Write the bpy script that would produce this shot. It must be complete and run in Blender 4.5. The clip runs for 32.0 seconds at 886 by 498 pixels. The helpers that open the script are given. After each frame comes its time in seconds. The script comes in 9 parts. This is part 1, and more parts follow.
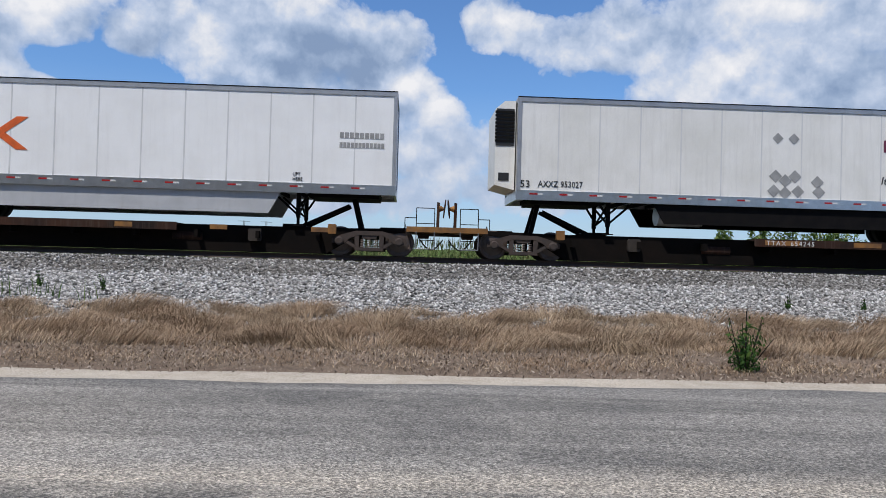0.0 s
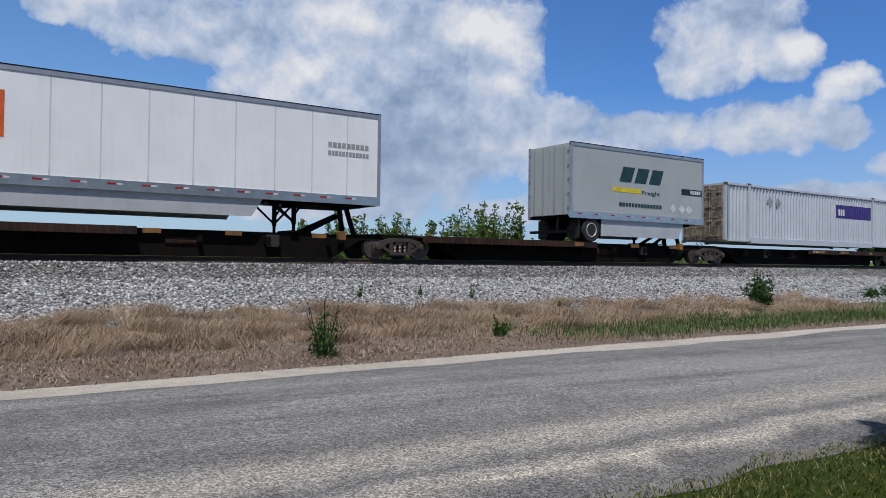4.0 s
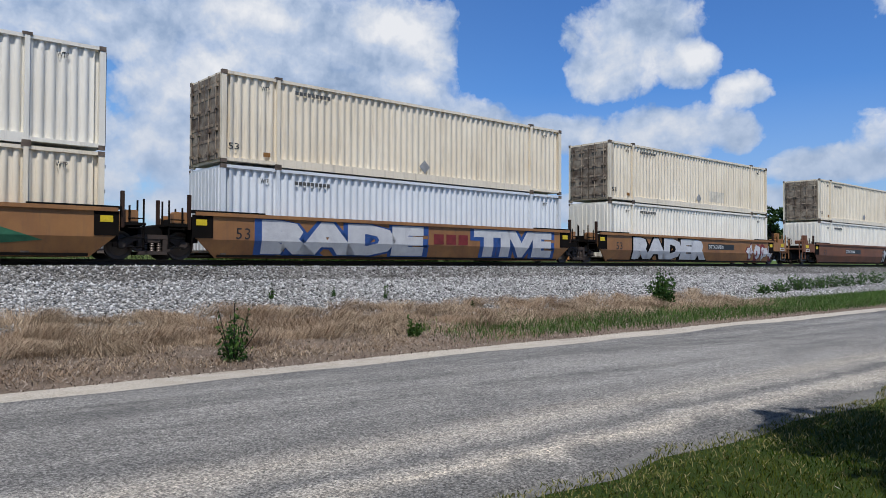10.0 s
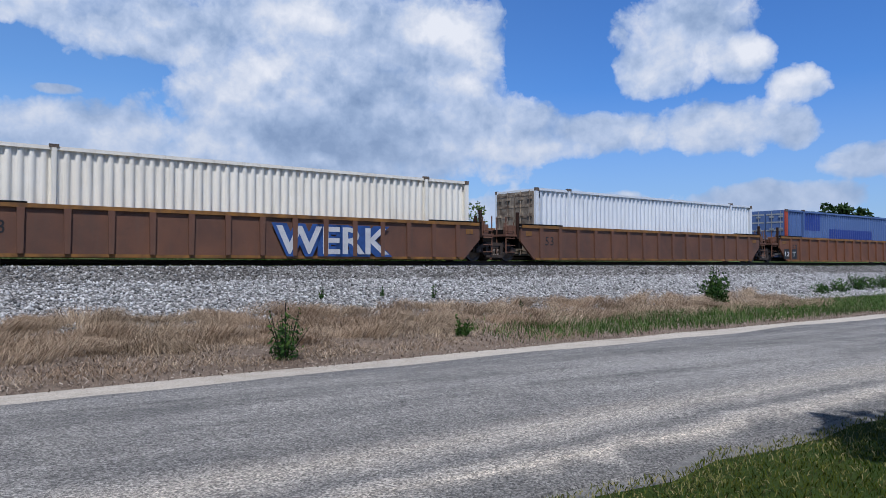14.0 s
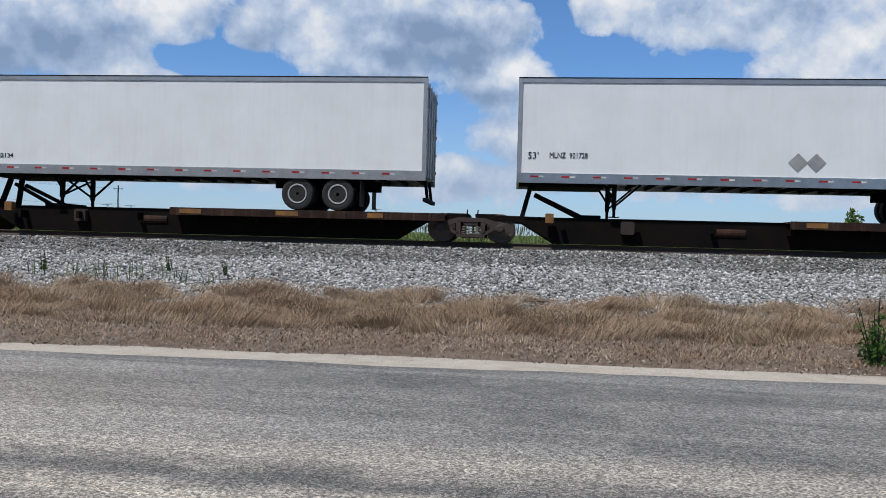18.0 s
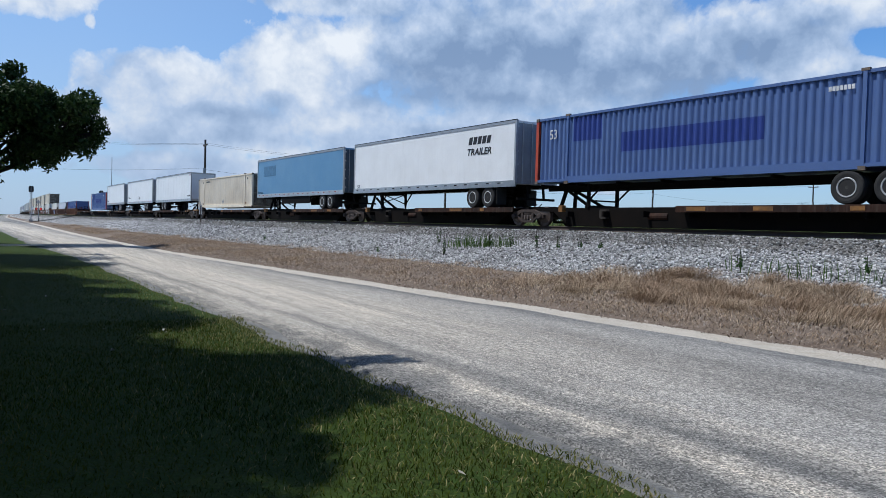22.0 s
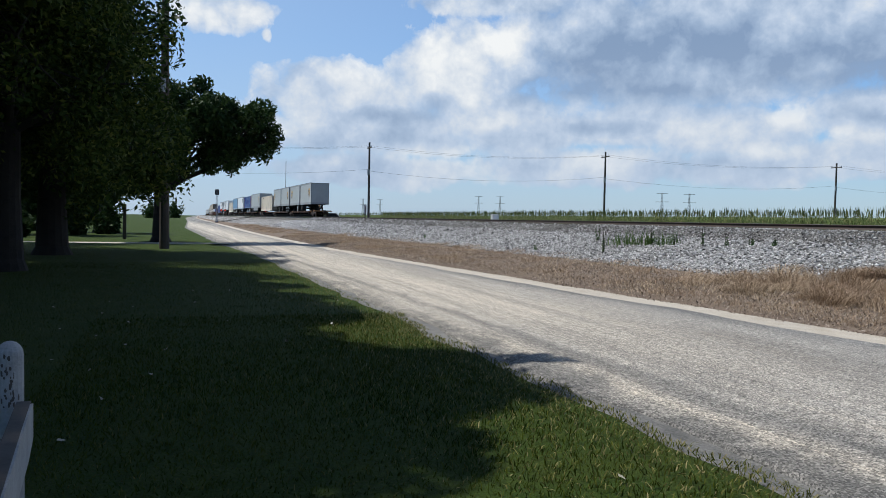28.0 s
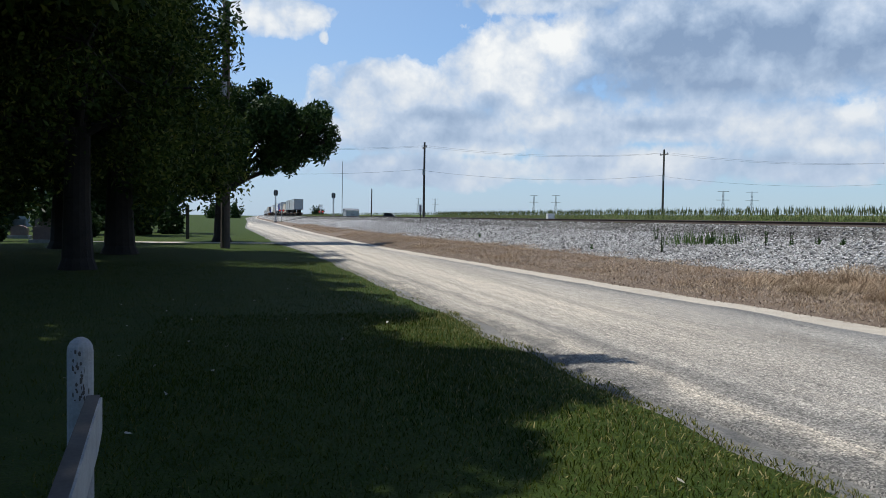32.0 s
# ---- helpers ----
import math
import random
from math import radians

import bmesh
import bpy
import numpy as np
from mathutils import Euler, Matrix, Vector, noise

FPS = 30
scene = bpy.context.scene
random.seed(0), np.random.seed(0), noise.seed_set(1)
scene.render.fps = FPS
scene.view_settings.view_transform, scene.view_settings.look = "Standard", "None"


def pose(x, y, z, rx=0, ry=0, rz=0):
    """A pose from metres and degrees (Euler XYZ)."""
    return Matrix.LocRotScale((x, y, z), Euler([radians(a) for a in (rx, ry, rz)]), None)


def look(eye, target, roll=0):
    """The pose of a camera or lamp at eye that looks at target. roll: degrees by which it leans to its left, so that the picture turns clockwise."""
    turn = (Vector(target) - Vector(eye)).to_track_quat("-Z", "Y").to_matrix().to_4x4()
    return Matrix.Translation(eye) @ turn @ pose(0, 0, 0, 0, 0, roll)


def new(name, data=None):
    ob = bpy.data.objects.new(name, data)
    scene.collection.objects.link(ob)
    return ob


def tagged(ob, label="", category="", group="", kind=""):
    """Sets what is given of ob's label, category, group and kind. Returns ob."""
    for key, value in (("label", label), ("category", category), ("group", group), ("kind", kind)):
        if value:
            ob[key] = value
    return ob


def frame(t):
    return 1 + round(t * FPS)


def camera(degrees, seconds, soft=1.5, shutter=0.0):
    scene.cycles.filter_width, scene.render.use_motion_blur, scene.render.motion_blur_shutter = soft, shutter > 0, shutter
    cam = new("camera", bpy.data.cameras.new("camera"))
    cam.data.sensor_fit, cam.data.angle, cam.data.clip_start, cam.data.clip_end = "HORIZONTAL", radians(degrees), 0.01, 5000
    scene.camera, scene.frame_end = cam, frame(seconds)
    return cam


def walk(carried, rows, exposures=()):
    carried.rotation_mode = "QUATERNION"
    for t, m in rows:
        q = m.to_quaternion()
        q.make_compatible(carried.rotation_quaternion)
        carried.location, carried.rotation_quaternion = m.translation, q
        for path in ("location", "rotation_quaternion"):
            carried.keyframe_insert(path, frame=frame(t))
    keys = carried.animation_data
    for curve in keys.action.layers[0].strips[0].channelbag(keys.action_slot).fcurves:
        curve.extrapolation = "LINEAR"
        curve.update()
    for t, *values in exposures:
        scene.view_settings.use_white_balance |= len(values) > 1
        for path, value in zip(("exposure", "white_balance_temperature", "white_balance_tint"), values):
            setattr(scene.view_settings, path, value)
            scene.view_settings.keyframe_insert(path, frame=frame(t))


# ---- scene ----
# ---- the camera ----
EYE = 1.6


def turn(yaw, pitch, roll):
    """The camera's pose on its stand: degrees to the left of +y, up, and lean."""
    return pose(0, 0, EYE, 90, 0, yaw) @ pose(0, 0, 0, pitch, 0, 0) @ pose(0, 0, 0, 0, 0, roll)


cam = camera(61.53, 32.0, soft=0.7)
PATH = [
    (0.0, turn(0.49, 0.92, 1.58)),
    (0.5, turn(-1.78, 0.98, 1.65)),
    (1.0, turn(-5.83, 1.09, 1.42)),
    (1.5, turn(-9.91, 1.34, 1.38)),
    (2.0, turn(-13.87, 1.48, 1.16)),
    (2.5, turn(-18.31, 1.61, 1.11)),
    (3.0, turn(-23.09, 1.49, 0.93)),
    (3.5, turn(-27.52, 1.10, 0.79)),
    (4.0, turn(-30.77, 1.06, 0.66)),
    (4.5, turn(-33.76, 1.08, 0.44)),
    (6.5, turn(-37.40, 1.16, 0.25)),
    (9.5, turn(-37.40, 1.16, 0.25)),
    (13.0, turn(-37.40, 1.16, 0.25)),
    (13.5, turn(-36.70, 1.18, 0.12)),
    (15.5, turn(-15.21, 0.60, 1.01)),
    (16.0, turn(-8.19, 0.40, 1.40)),
    (16.5, turn(-2.04, 0.10, 1.37)),
    (17.0, turn(3.62, -0.15, 1.64)),
    (17.5, turn(7.73, -0.28, 1.70)),
    (18.0, turn(8.68, -0.34, 1.56)),
    (18.5, turn(18.80, -0.79, 1.67)),
    (19.0, turn(27.63, -1.17, 1.70)),
    (19.5, turn(35.05, -1.48, 1.78)),
    (20.0, turn(41.64, -1.72, 1.75)),
    (20.5, turn(48.93, -2.00, 1.70)),
    (21.0, turn(52.89, -2.02, 1.60)),
    (21.5, turn(55.74, -1.70, 1.57)),
    (22.0, turn(58.64, -1.81, 1.52)),
    (22.5, turn(60.07, -1.89, 1.49)),
    (23.0, turn(61.34, -1.90, 1.30)),
    (23.5, turn(61.82, -1.95, 1.45)),
    (24.0, turn(63.22, -2.00, 1.40)),
    (24.5, turn(63.84, -2.06, 1.44)),
    (25.0, turn(64.42, -2.06, 1.40)),
    (25.5, turn(65.79, -2.08, 1.34)),
    (27.5, turn(69.43, -2.19, 1.17)),
    (28.0, turn(70.71, -2.24, 1.12)),
    (28.5, turn(71.25, -2.23, 1.05)),
    (29.0, turn(72.56, -2.28, 1.03)),
    (29.5, turn(73.40, -2.30, 0.98)),
    (30.0, turn(74.80, -2.34, 0.94)),
    (30.5, turn(74.94, -2.36, 0.93)),
    (32.0, turn(74.94, -2.36, 0.93)),
]
walk(cam, PATH, [(0.0, 0.04, 6350, 12), (1.0, -0.06, 6350, 13), (3.0, -0.08, 6350, 13), (4.0, -0.14, 6250, 12), (7.0, -0.05, 6200, 11), (9.0, -0.05, 6200, 11), (12.0, -0.05, 6050, 12), (13.0, -0.06, 5900, 13),
                (17.0, -0.06, 6000, 12), (18.0, -0.04, 6250, 10), (19.0, -0.05, 6350, 10), (20.0, -0.05, 6150, 13), (21.0, 0.0, 5900, 10), (24.0, 0.06, 6000, 8), (28.0, 0.10, 6350, 8), (32.0, 0.14, 6400, 8)])

# ---- sky and sun ----
SUN_EL, SUN_AZ = 63.0, 212.0   # elevation; compass angle from +y, clockwise
SKY_LIGHT, CLOUD_LIGHT = 0.077, 9.7
world = bpy.data.worlds.new("sky")
scene.world = world
world.use_nodes = True


def node(tree, kind, **inputs):
    n = tree.nodes.new(kind)
    for key, value in inputs.items():
        if key.startswith("i_"):
            n.inputs[int(key[2:])].default_value = value
    return n


def math_node(tree, op, a, b=None, clamp=False):
    n = tree.nodes.new("ShaderNodeMath")
    n.operation, n.use_clamp = op, clamp
    for i, v in enumerate((a, b)):
        if v is None:
            continue
        if isinstance(v, (int, float)):
            n.inputs[i].default_value = v
        else:
            tree.links.new(v, n.inputs[i])
    return n.outputs[0]


def ramp_node(tree, fac, stops):
    n = tree.nodes.new("ShaderNodeValToRGB")
    el = n.color_ramp.elements
    while len(el) < len(stops):
        el.new(0.5)
    for e, (p, c) in zip(el, stops):
        e.position, e.color = p, (*c, 1)
    tree.links.new(fac, n.inputs[0])
    return n.outputs[0]


def mix_node(tree, fac, a, b):
    n = tree.nodes.new("ShaderNodeMix")
    n.data_type = "RGBA"
    for sock, v in ((n.inputs[0], fac), (n.inputs[6], a), (n.inputs[7], b)):
        if isinstance(v, (int, float)):
            sock.default_value = v
        elif isinstance(v, tuple):
            sock.default_value = (*v, 1)
        else:
            tree.links.new(v, sock)
    return n.outputs[2]


def noise_node(tree, vec, scale, detail=4.0, rough=0.55, dist=0.0):
    n = tree.nodes.new("ShaderNodeTexNoise")
    n.inputs["Scale"].default_value, n.inputs["Detail"].default_value = scale, detail
    n.inputs["Roughness"].default_value, n.inputs["Distortion"].default_value = rough, dist
    if vec is not None:
        tree.links.new(vec, n.inputs["Vector"])
    return n


# heaps of cloud, blue gaps, grey bellies and sunlit crests: degrees to the left of +y, height, half width, half height
HEAPS_RIGHT = [(-25.9, 16.9, 10.4, 3.1), (-15.1, 17.5, 7.1, 2), (-33.7, 16.8, 5.2, 2.6), (-33.7, 13.2, 3.9, 1.7), (-27.6, 13.4, 7.2, 2.5), (-23.1, 8.7, 13.5, 4.5), (-52.1, 16.8, 4.7, 2.8),
               (-55.6, 14.6, 2.4, 1.8), (-50.1, 14.2, 3.3, 2.1), (-59.4, 12.4, 2.1, 1.3), (-59.2, 9.4, 1.7, 1.5), (-54.2, 9.9, 6.8, 1.8), (-45, 10, 5.1, 1.5), (-66, 6.9, 5.4, 1.3),
               (-38.1, 10.3, 6.1, 2.2), (-34.3, 16.4, 4.8, 3.5), (-22.6, 13.3, 9.8, 3.4), (-80, 9, 12, 5), (-75, 20, 8, 4)]
HEAPS_LOW = [(8, 5, 9, 1.8), (-8, 5.5, 8, 1.8), (-22, 4.6, 9, 1.6), (24, 5.5, 8, 1.9), (38, 5, 8, 1.7), (-42, 4.2, 9, 1.3), (-58, 4.6, 7, 1.2), (16, 8.2, 6, 1.5)]
HEAPS_AHEAD = [(14.7, 14.7, 8.4, 3), (5.5, 14, 3.9, 2.3), (-3.8, 18, 4.6, 1.7), (-12.5, 16, 8.7, 2.6), (-22.9, 17.6, 8.5, 3), (-31.2, 16.8, 7.1, 3), (-22.2, 12.7, 9.8, 2.6),
               (-35.2, 12.6, 2.3, 1.9), (-38.9, 8.9, 7.1, 1.4), (15.2, 16.2, 11.4, 3.5), (3.6, 12.5, 3.5, 2.6), (1.7, 8.3, 4.8, 3), (-4.1, 17.1, 3.9, 1.9), (29.6, 11.4, 2, 0.7),
               (5.6, 16.2, 3.7, 2.5), (1.3, 11.2, 2.5, 1.7), (-7.8, 9.1, 7.8, 2.2), (-27.5, 9.8, 12.8, 4.3), (-6, 11.8, 1.7, 0.4), (23.2, 15.3, 2.8, 2), (5.3, 13.1, 4.8, 2),
               (23.5, 10.1, 6.9, 1.1), (10, 29, 20, 5), (-25, 29, 15, 5)]
HEAPS_LEFT = [(48.9, 13.4, 14.4, 4.2), (34.2, 12.3, 4.7, 2.6), (13.9, 14.9, 11.5, 2.7), (30, 15.7, 4.8, 2.6), (52.1, 12.7, 17.7, 4.6), (32.4, 11.3, 2.5, 2.1), (34.6, 14.1, 2.6, 2.6),
              (23.4, 10.7, 6.7, 1.1), (16.5, 14.9, 7.8, 2.1), (70.6, 11.2, 5.3, 3), (60.1, 6.9, 14.9, 1.2), (49.8, 13.2, 17.8, 4.7), (31.3, 11.1, 2.4, 0.9), (68.6, 11.5, 3.8, 3.6),
              (65.2, 13.7, 2.6, 2.1), (75.8, 6.9, 9.1, 2), (110, 12, 14, 6), (60, 30, 25, 6)]
HEAPS_FAR_LEFT = [(60, 4.2, 9, 1.6), (76, 3.6, 8, 1.5), (48, 4.0, 7, 1.3), (86, 6.5, 5, 2.0), (55, 7.6, 6, 1.6), (67, 8.2, 5, 1.6), (79.3, 9.5, 5.5, 2.7), (75.9, 8.6, 3.4, 1.9), (69.9, 10.3, 3.3, 3.5), (66, 12.8, 3, 3), (50.4, 12.4, 16.3, 4.3), (80, 6.2, 3.4, 1.3), (72.4, 5.8, 4.8, 1.3),
                  (50.2, 6.7, 6.2, 1.9), (41.2, 7.8, 4.4, 2), (86.6, 14.4, 4.4, 1.6), (67, 16, 6.1, 1), (84.2, 13.2, 0.6, 0.7), (64.6, 6.6, 5.2, 1.9), (42.8, 4.8, 5.2, 1.2)]
GAPS = [(-43.7, 15.2, 3, 4.7), (-64.3, 13, 4.2, 3.1), (-10.8, 13.6, 3.5, 1.7), (-4.8, 14, 4.7, 2.1), (-41.7, 14.4, 3.7, 2.7), (-2, 14.3, 3.9, 2), (0.3, 17.9, 1.5, 2.6), (-5.5, 13.6, 6.9, 2.2),
        (-15.4, 18.2, 3, 1.3), (-2.8, 14.7, 4.2, 1.9), (27.5, 12.1, 2.3, 1), (-0.3, 14.8, 2.7, 1.5), (25, 12.8, 4.4, 1.4), (82, 13.2, 7.3, 2), (77.6, 13.7, 5.5, 2.6), (88.6, 10.1, 3.5, 2.3),
        (28.7, 13, 3, 1), (-6.7, 18.9, 4.3, 0.9)]
GLOOM = [(51.6, 11.9, 13.9, 3.6), (43, 10.1, 7.8, 1.5), (49.8, 12, 14, 3.8), (55.2, 9.7, 7.8, 1.3), (50, 12.5, 12.3, 3.3), (10.7, 15.8, 6.4, 1.6), (60.4, 9.7, 6.8, 1.5), (46.6, 11.4, 9.6, 3),
         (40.9, 7.4, 3.7, 1.2), (75.4, 7.8, 3, 0.9), (15.7, 12.4, 5.1, 1.5), (-28.7, 6.2, 7.6, 1.5), (6.3, 11.3, 2.9, 1), (6.7, 14.3, 3.4, 1.5), (-52.9, 12.2, 2.8, 1.1), (-27.7, 12.2, 5.1, 2.1),
         (35.5, 13.4, 7.5, 2.4), (12.7, 14.1, 6, 1.7), (-27, 9.3, 7.8, 3.9), (58.3, 7, 3.8, 0.8)]
CREST = [(60, 5.0, 6, 1.0), (73, 5.0, 6, 1.0), (48, 5.2, 4, 0.8), (82, 7.0, 3, 1.2), (66, 7.5, 4, 1.2), (-35.4, 17.3, 3, 2), (-33.7, 13.6, 3, 1.3), (-24.2, 18, 3.7, 1.4), (-48.6, 17, 1.3, 1.7), (-56.1, 15, 1.6, 1.6), (-55.8, 17.7, 2, 1.2), (-59.4, 12.8, 1.7, 0.7), (-47.1, 11, 1.1, 0.6),
         (-33.2, 17.8, 4.7, 1.6), (-35.2, 13.4, 1.9, 1.3), (-3.8, 18, 3.4, 1.3), (3.6, 13.3, 2.6, 1.7), (-35.1, 13.6, 2.1, 1.2), (-24.4, 7.9, 1.6, 0.7), (1.3, 11.9, 1.7, 1.1),
         (30.1, 16.5, 3, 1.7), (32.1, 11.1, 1.7, 1.1), (32.4, 11.3, 2.1, 1.7), (68.9, 11, 2.1, 1), (65.3, 14.1, 1.9, 1.5), (71.1, 11.3, 2.1, 2.5), (77.6, 10.8, 3, 1.2), (66.5, 13.6, 2.4, 1.7),
         (69.4, 10.7, 2.6, 2.2), (46.5, 7.8, 1.8, 1)]


def build_sky():
    t = world.node_tree
    bg, out = t.nodes["Background"], t.nodes["World Output"]
    sky = t.nodes.new("ShaderNodeTexSky")
    sky.sky_type, sky.sun_disc = "NISHITA", False
    sky.sun_elevation, sky.sun_rotation = radians(SUN_EL), radians(SUN_AZ)
    sky.air_density, sky.dust_density, sky.ozone_density = 1.0, 0.35, 1.6
    co = t.nodes.new("ShaderNodeTexCoord").outputs["Generated"]
    sep = t.nodes.new("ShaderNodeSeparateXYZ")
    t.links.new(co, sep.inputs[0])
    x, y, z = sep.outputs
    # the dome unrolled: degrees to the left and degrees up
    az = math_node(t, "MULTIPLY", math_node(t, "ARCTAN2", math_node(t, "MULTIPLY", x, -1.0), y), 57.2958)
    el = math_node(t, "MULTIPLY", math_node(t, "ARCSINE", z), 57.2958)
    flat = t.nodes.new("ShaderNodeCombineXYZ")
    t.links.new(az, flat.inputs[0])
    t.links.new(el, flat.inputs[1])
    flat = flat.outputs[0]

    def heaps(lists):
        best = None
        for a, e, w, h in lists:
            sub = t.nodes.new("ShaderNodeVectorMath")
            sub.operation = "MULTIPLY_ADD"
            t.links.new(flat, sub.inputs[0])
            sub.inputs[1].default_value, sub.inputs[2].default_value = (1 / w, 1 / h, 0), (-a / w, -e / h, 0)
            ln = t.nodes.new("ShaderNodeVectorMath")
            ln.operation = "LENGTH"
            t.links.new(sub.outputs[0], ln.inputs[0])
            one = math_node(t, "SUBTRACT", 1.0, ln.outputs["Value"])
            best = one if best is None else math_node(t, "SMOOTH_MAX", best, one)
            if best is not one:
                best.node.inputs[2].default_value = 0.25
        return best

    def billows(lift, detail=10.0, rough=0.56):
        """Heaped round puffs with ragged rims, read a little higher up by lift degrees."""
        mp = t.nodes.new("ShaderNodeMapping")
        mp.inputs["Location"].default_value = (lift * 0.25, lift, 0.0)
        t.links.new(flat, mp.inputs[0])
        bend = t.nodes.new("ShaderNodeVectorMath")
        bend.operation = "MULTIPLY_ADD"
        t.links.new(noise_node(t, mp.outputs[0], 0.35, 4.0, 0.6).outputs["Color"], bend.inputs[0])
        bend.inputs[1].default_value = (2.6, 2.0, 0.0)
        t.links.new(mp.outputs[0], bend.inputs[2])
        vor = t.nodes.new("ShaderNodeTexVoronoi")
        vor.voronoi_dimensions, vor.feature, vor.normalize = "2D", "F1", True
        vor.inputs["Scale"].default_value, vor.inputs["Detail"].default_value = 0.34, 3.0
        vor.inputs["Roughness"].default_value, vor.inputs["Lacunarity"].default_value = 0.5, 2.3
        t.links.new(bend.outputs[0], vor.inputs["Vector"])
        puff = math_node(t, "MULTIPLY", math_node(t, "SUBTRACT", 0.42, vor.outputs["Distance"]), PUFF)
        fine = math_node(t, "MULTIPLY", math_node(t, "SUBTRACT", noise_node(t, mp.outputs[0], 0.26, detail, rough, 0.15).outputs[0], 0.5), 1.25)
        return math_node(t, "ADD", puff, fine)

    PUFF = 0.95
    body = heaps(HEAPS_RIGHT + HEAPS_LOW + HEAPS_AHEAD + HEAPS_LEFT + HEAPS_FAR_LEFT)
    gaps = math_node(t, "MAXIMUM", heaps(GAPS), 0.0)
    here, soft_here, above = billows(0.0), billows(0.0, 5.0, 0.5), billows(1.3, 5.0, 0.5)
    dens = math_node(t, "SUBTRACT", math_node(t, "MULTIPLY", math_node(t, "MAXIMUM", body, -0.55), 0.95), math_node(t, "MULTIPLY", gaps, 0.55))
    dens = math_node(t, "ADD", dens, math_node(t, "MULTIPLY", here, 0.85))
    mask = ramp_node(t, dens, [(0.0, (0, 0, 0)), (0.07, (0.36, 0.36, 0.36)), (0.20, (0.82, 0.82, 0.82)), (0.45, (1, 1, 1))])
    # crests catch the sun, bellies and the far side of each puff lie in shade
    light = math_node(t, "ADD", 0.44, math_node(t, "MULTIPLY", math_node(t, "SUBTRACT", soft_here, above), 0.62))
    light = math_node(t, "ADD", light, math_node(t, "MULTIPLY", math_node(t, "SUBTRACT", here, soft_here), 0.5))
    light = math_node(t, "ADD", light, math_node(t, "MULTIPLY", math_node(t, "MAXIMUM", heaps(CREST), 0.0), 0.36))
    light = math_node(t, "SUBTRACT", light, math_node(t, "MULTIPLY", math_node(t, "MAXIMUM", heaps(GLOOM), 0.0), 0.47))
    mass = noise_node(t, flat, 0.12, 4.0, 0.5, 0.3).outputs[0]
    light = math_node(t, "ADD", light, math_node(t, "MULTIPLY", math_node(t, "SUBTRACT", mass, 0.5), 1.1))
    shade = ramp_node(t, light, [(0.0, (0.31, 0.43, 0.64)), (0.24, (0.46, 0.59, 0.80)), (0.46, (0.68, 0.79, 0.97)), (0.62, (0.90, 0.95, 1.03)), (0.82, (1.14, 1.14, 1.14))])
    cloud = t.nodes.new("ShaderNodeVectorMath")
    cloud.operation = "SCALE"
    cloud.inputs[3].default_value = CLOUD_LIGHT
    t.links.new(shade, cloud.inputs[0])
    # pale haze low over the land
    tint = t.nodes.new("ShaderNodeVectorMath")
    tint.operation = "MULTIPLY"
    t.links.new(sky.outputs[0], tint.inputs[0])
    high = math_node(t, "MULTIPLY", math_node(t, "SUBTRACT", el, 22.0), 0.04, True)
    t.links.new(mix_node(t, high, (0.95, 1.32, 1.72), (0.62, 0.80, 0.98)), tint.inputs[1])
    # thin veil towards the left, and pale haze low over the land
    veil = math_node(t, "MULTIPLY", math_node(t, "MULTIPLY", math_node(t, "SUBTRACT", az, 35.0), 0.02, True), 0.5)
    blue = mix_node(t, veil, tint.outputs[0], tuple(c * CLOUD_LIGHT for c in (0.56, 0.74, 0.98)))
    clear = t.nodes.new("ShaderNodeVectorMath")
    clear.operation = "MULTIPLY"
    t.links.new(blue, clear.inputs[0])
    t.links.new(mix_node(t, math_node(t, "MULTIPLY", math_node(t, "SUBTRACT", -10.0, az), 0.028, True), (1, 1, 1), (0.66, 0.80, 0.96)), clear.inputs[1])
    col = mix_node(t, mask, clear.outputs[0], cloud.outputs[0])
    low = math_node(t, "SUBTRACT", 1.0, math_node(t, "DIVIDE", math_node(t, "ABSOLUTE", el), 13.0), True)
    haze = math_node(t, "MULTIPLY", math_node(t, "POWER", low, 1.1), 0.66)
    col = mix_node(t, haze, col, tuple(c * CLOUD_LIGHT for c in (0.57, 0.68, 0.85)))
    t.links.new(col, bg.inputs[0])
    bg.inputs[1].default_value = SKY_LIGHT
    t.links.new(bg.outputs[0], out.inputs[0])


build_sky()
sun_data = bpy.data.lights.new("sun", "SUN")
sun_data.energy, sun_data.angle, sun_data.color = 4.3, radians(0.6), (1.0, 0.96, 0.90)
sun = new("sun", sun_data)
_a, _e = radians(SUN_AZ), radians(SUN_EL)
sun.matrix_world = look((80 * math.sin(_a) * math.cos(_e), 80 * math.cos(_a) * math.cos(_e), 80 * math.sin(_e)), (0, 0, 0))

# ---- materials ----
MATS = {}


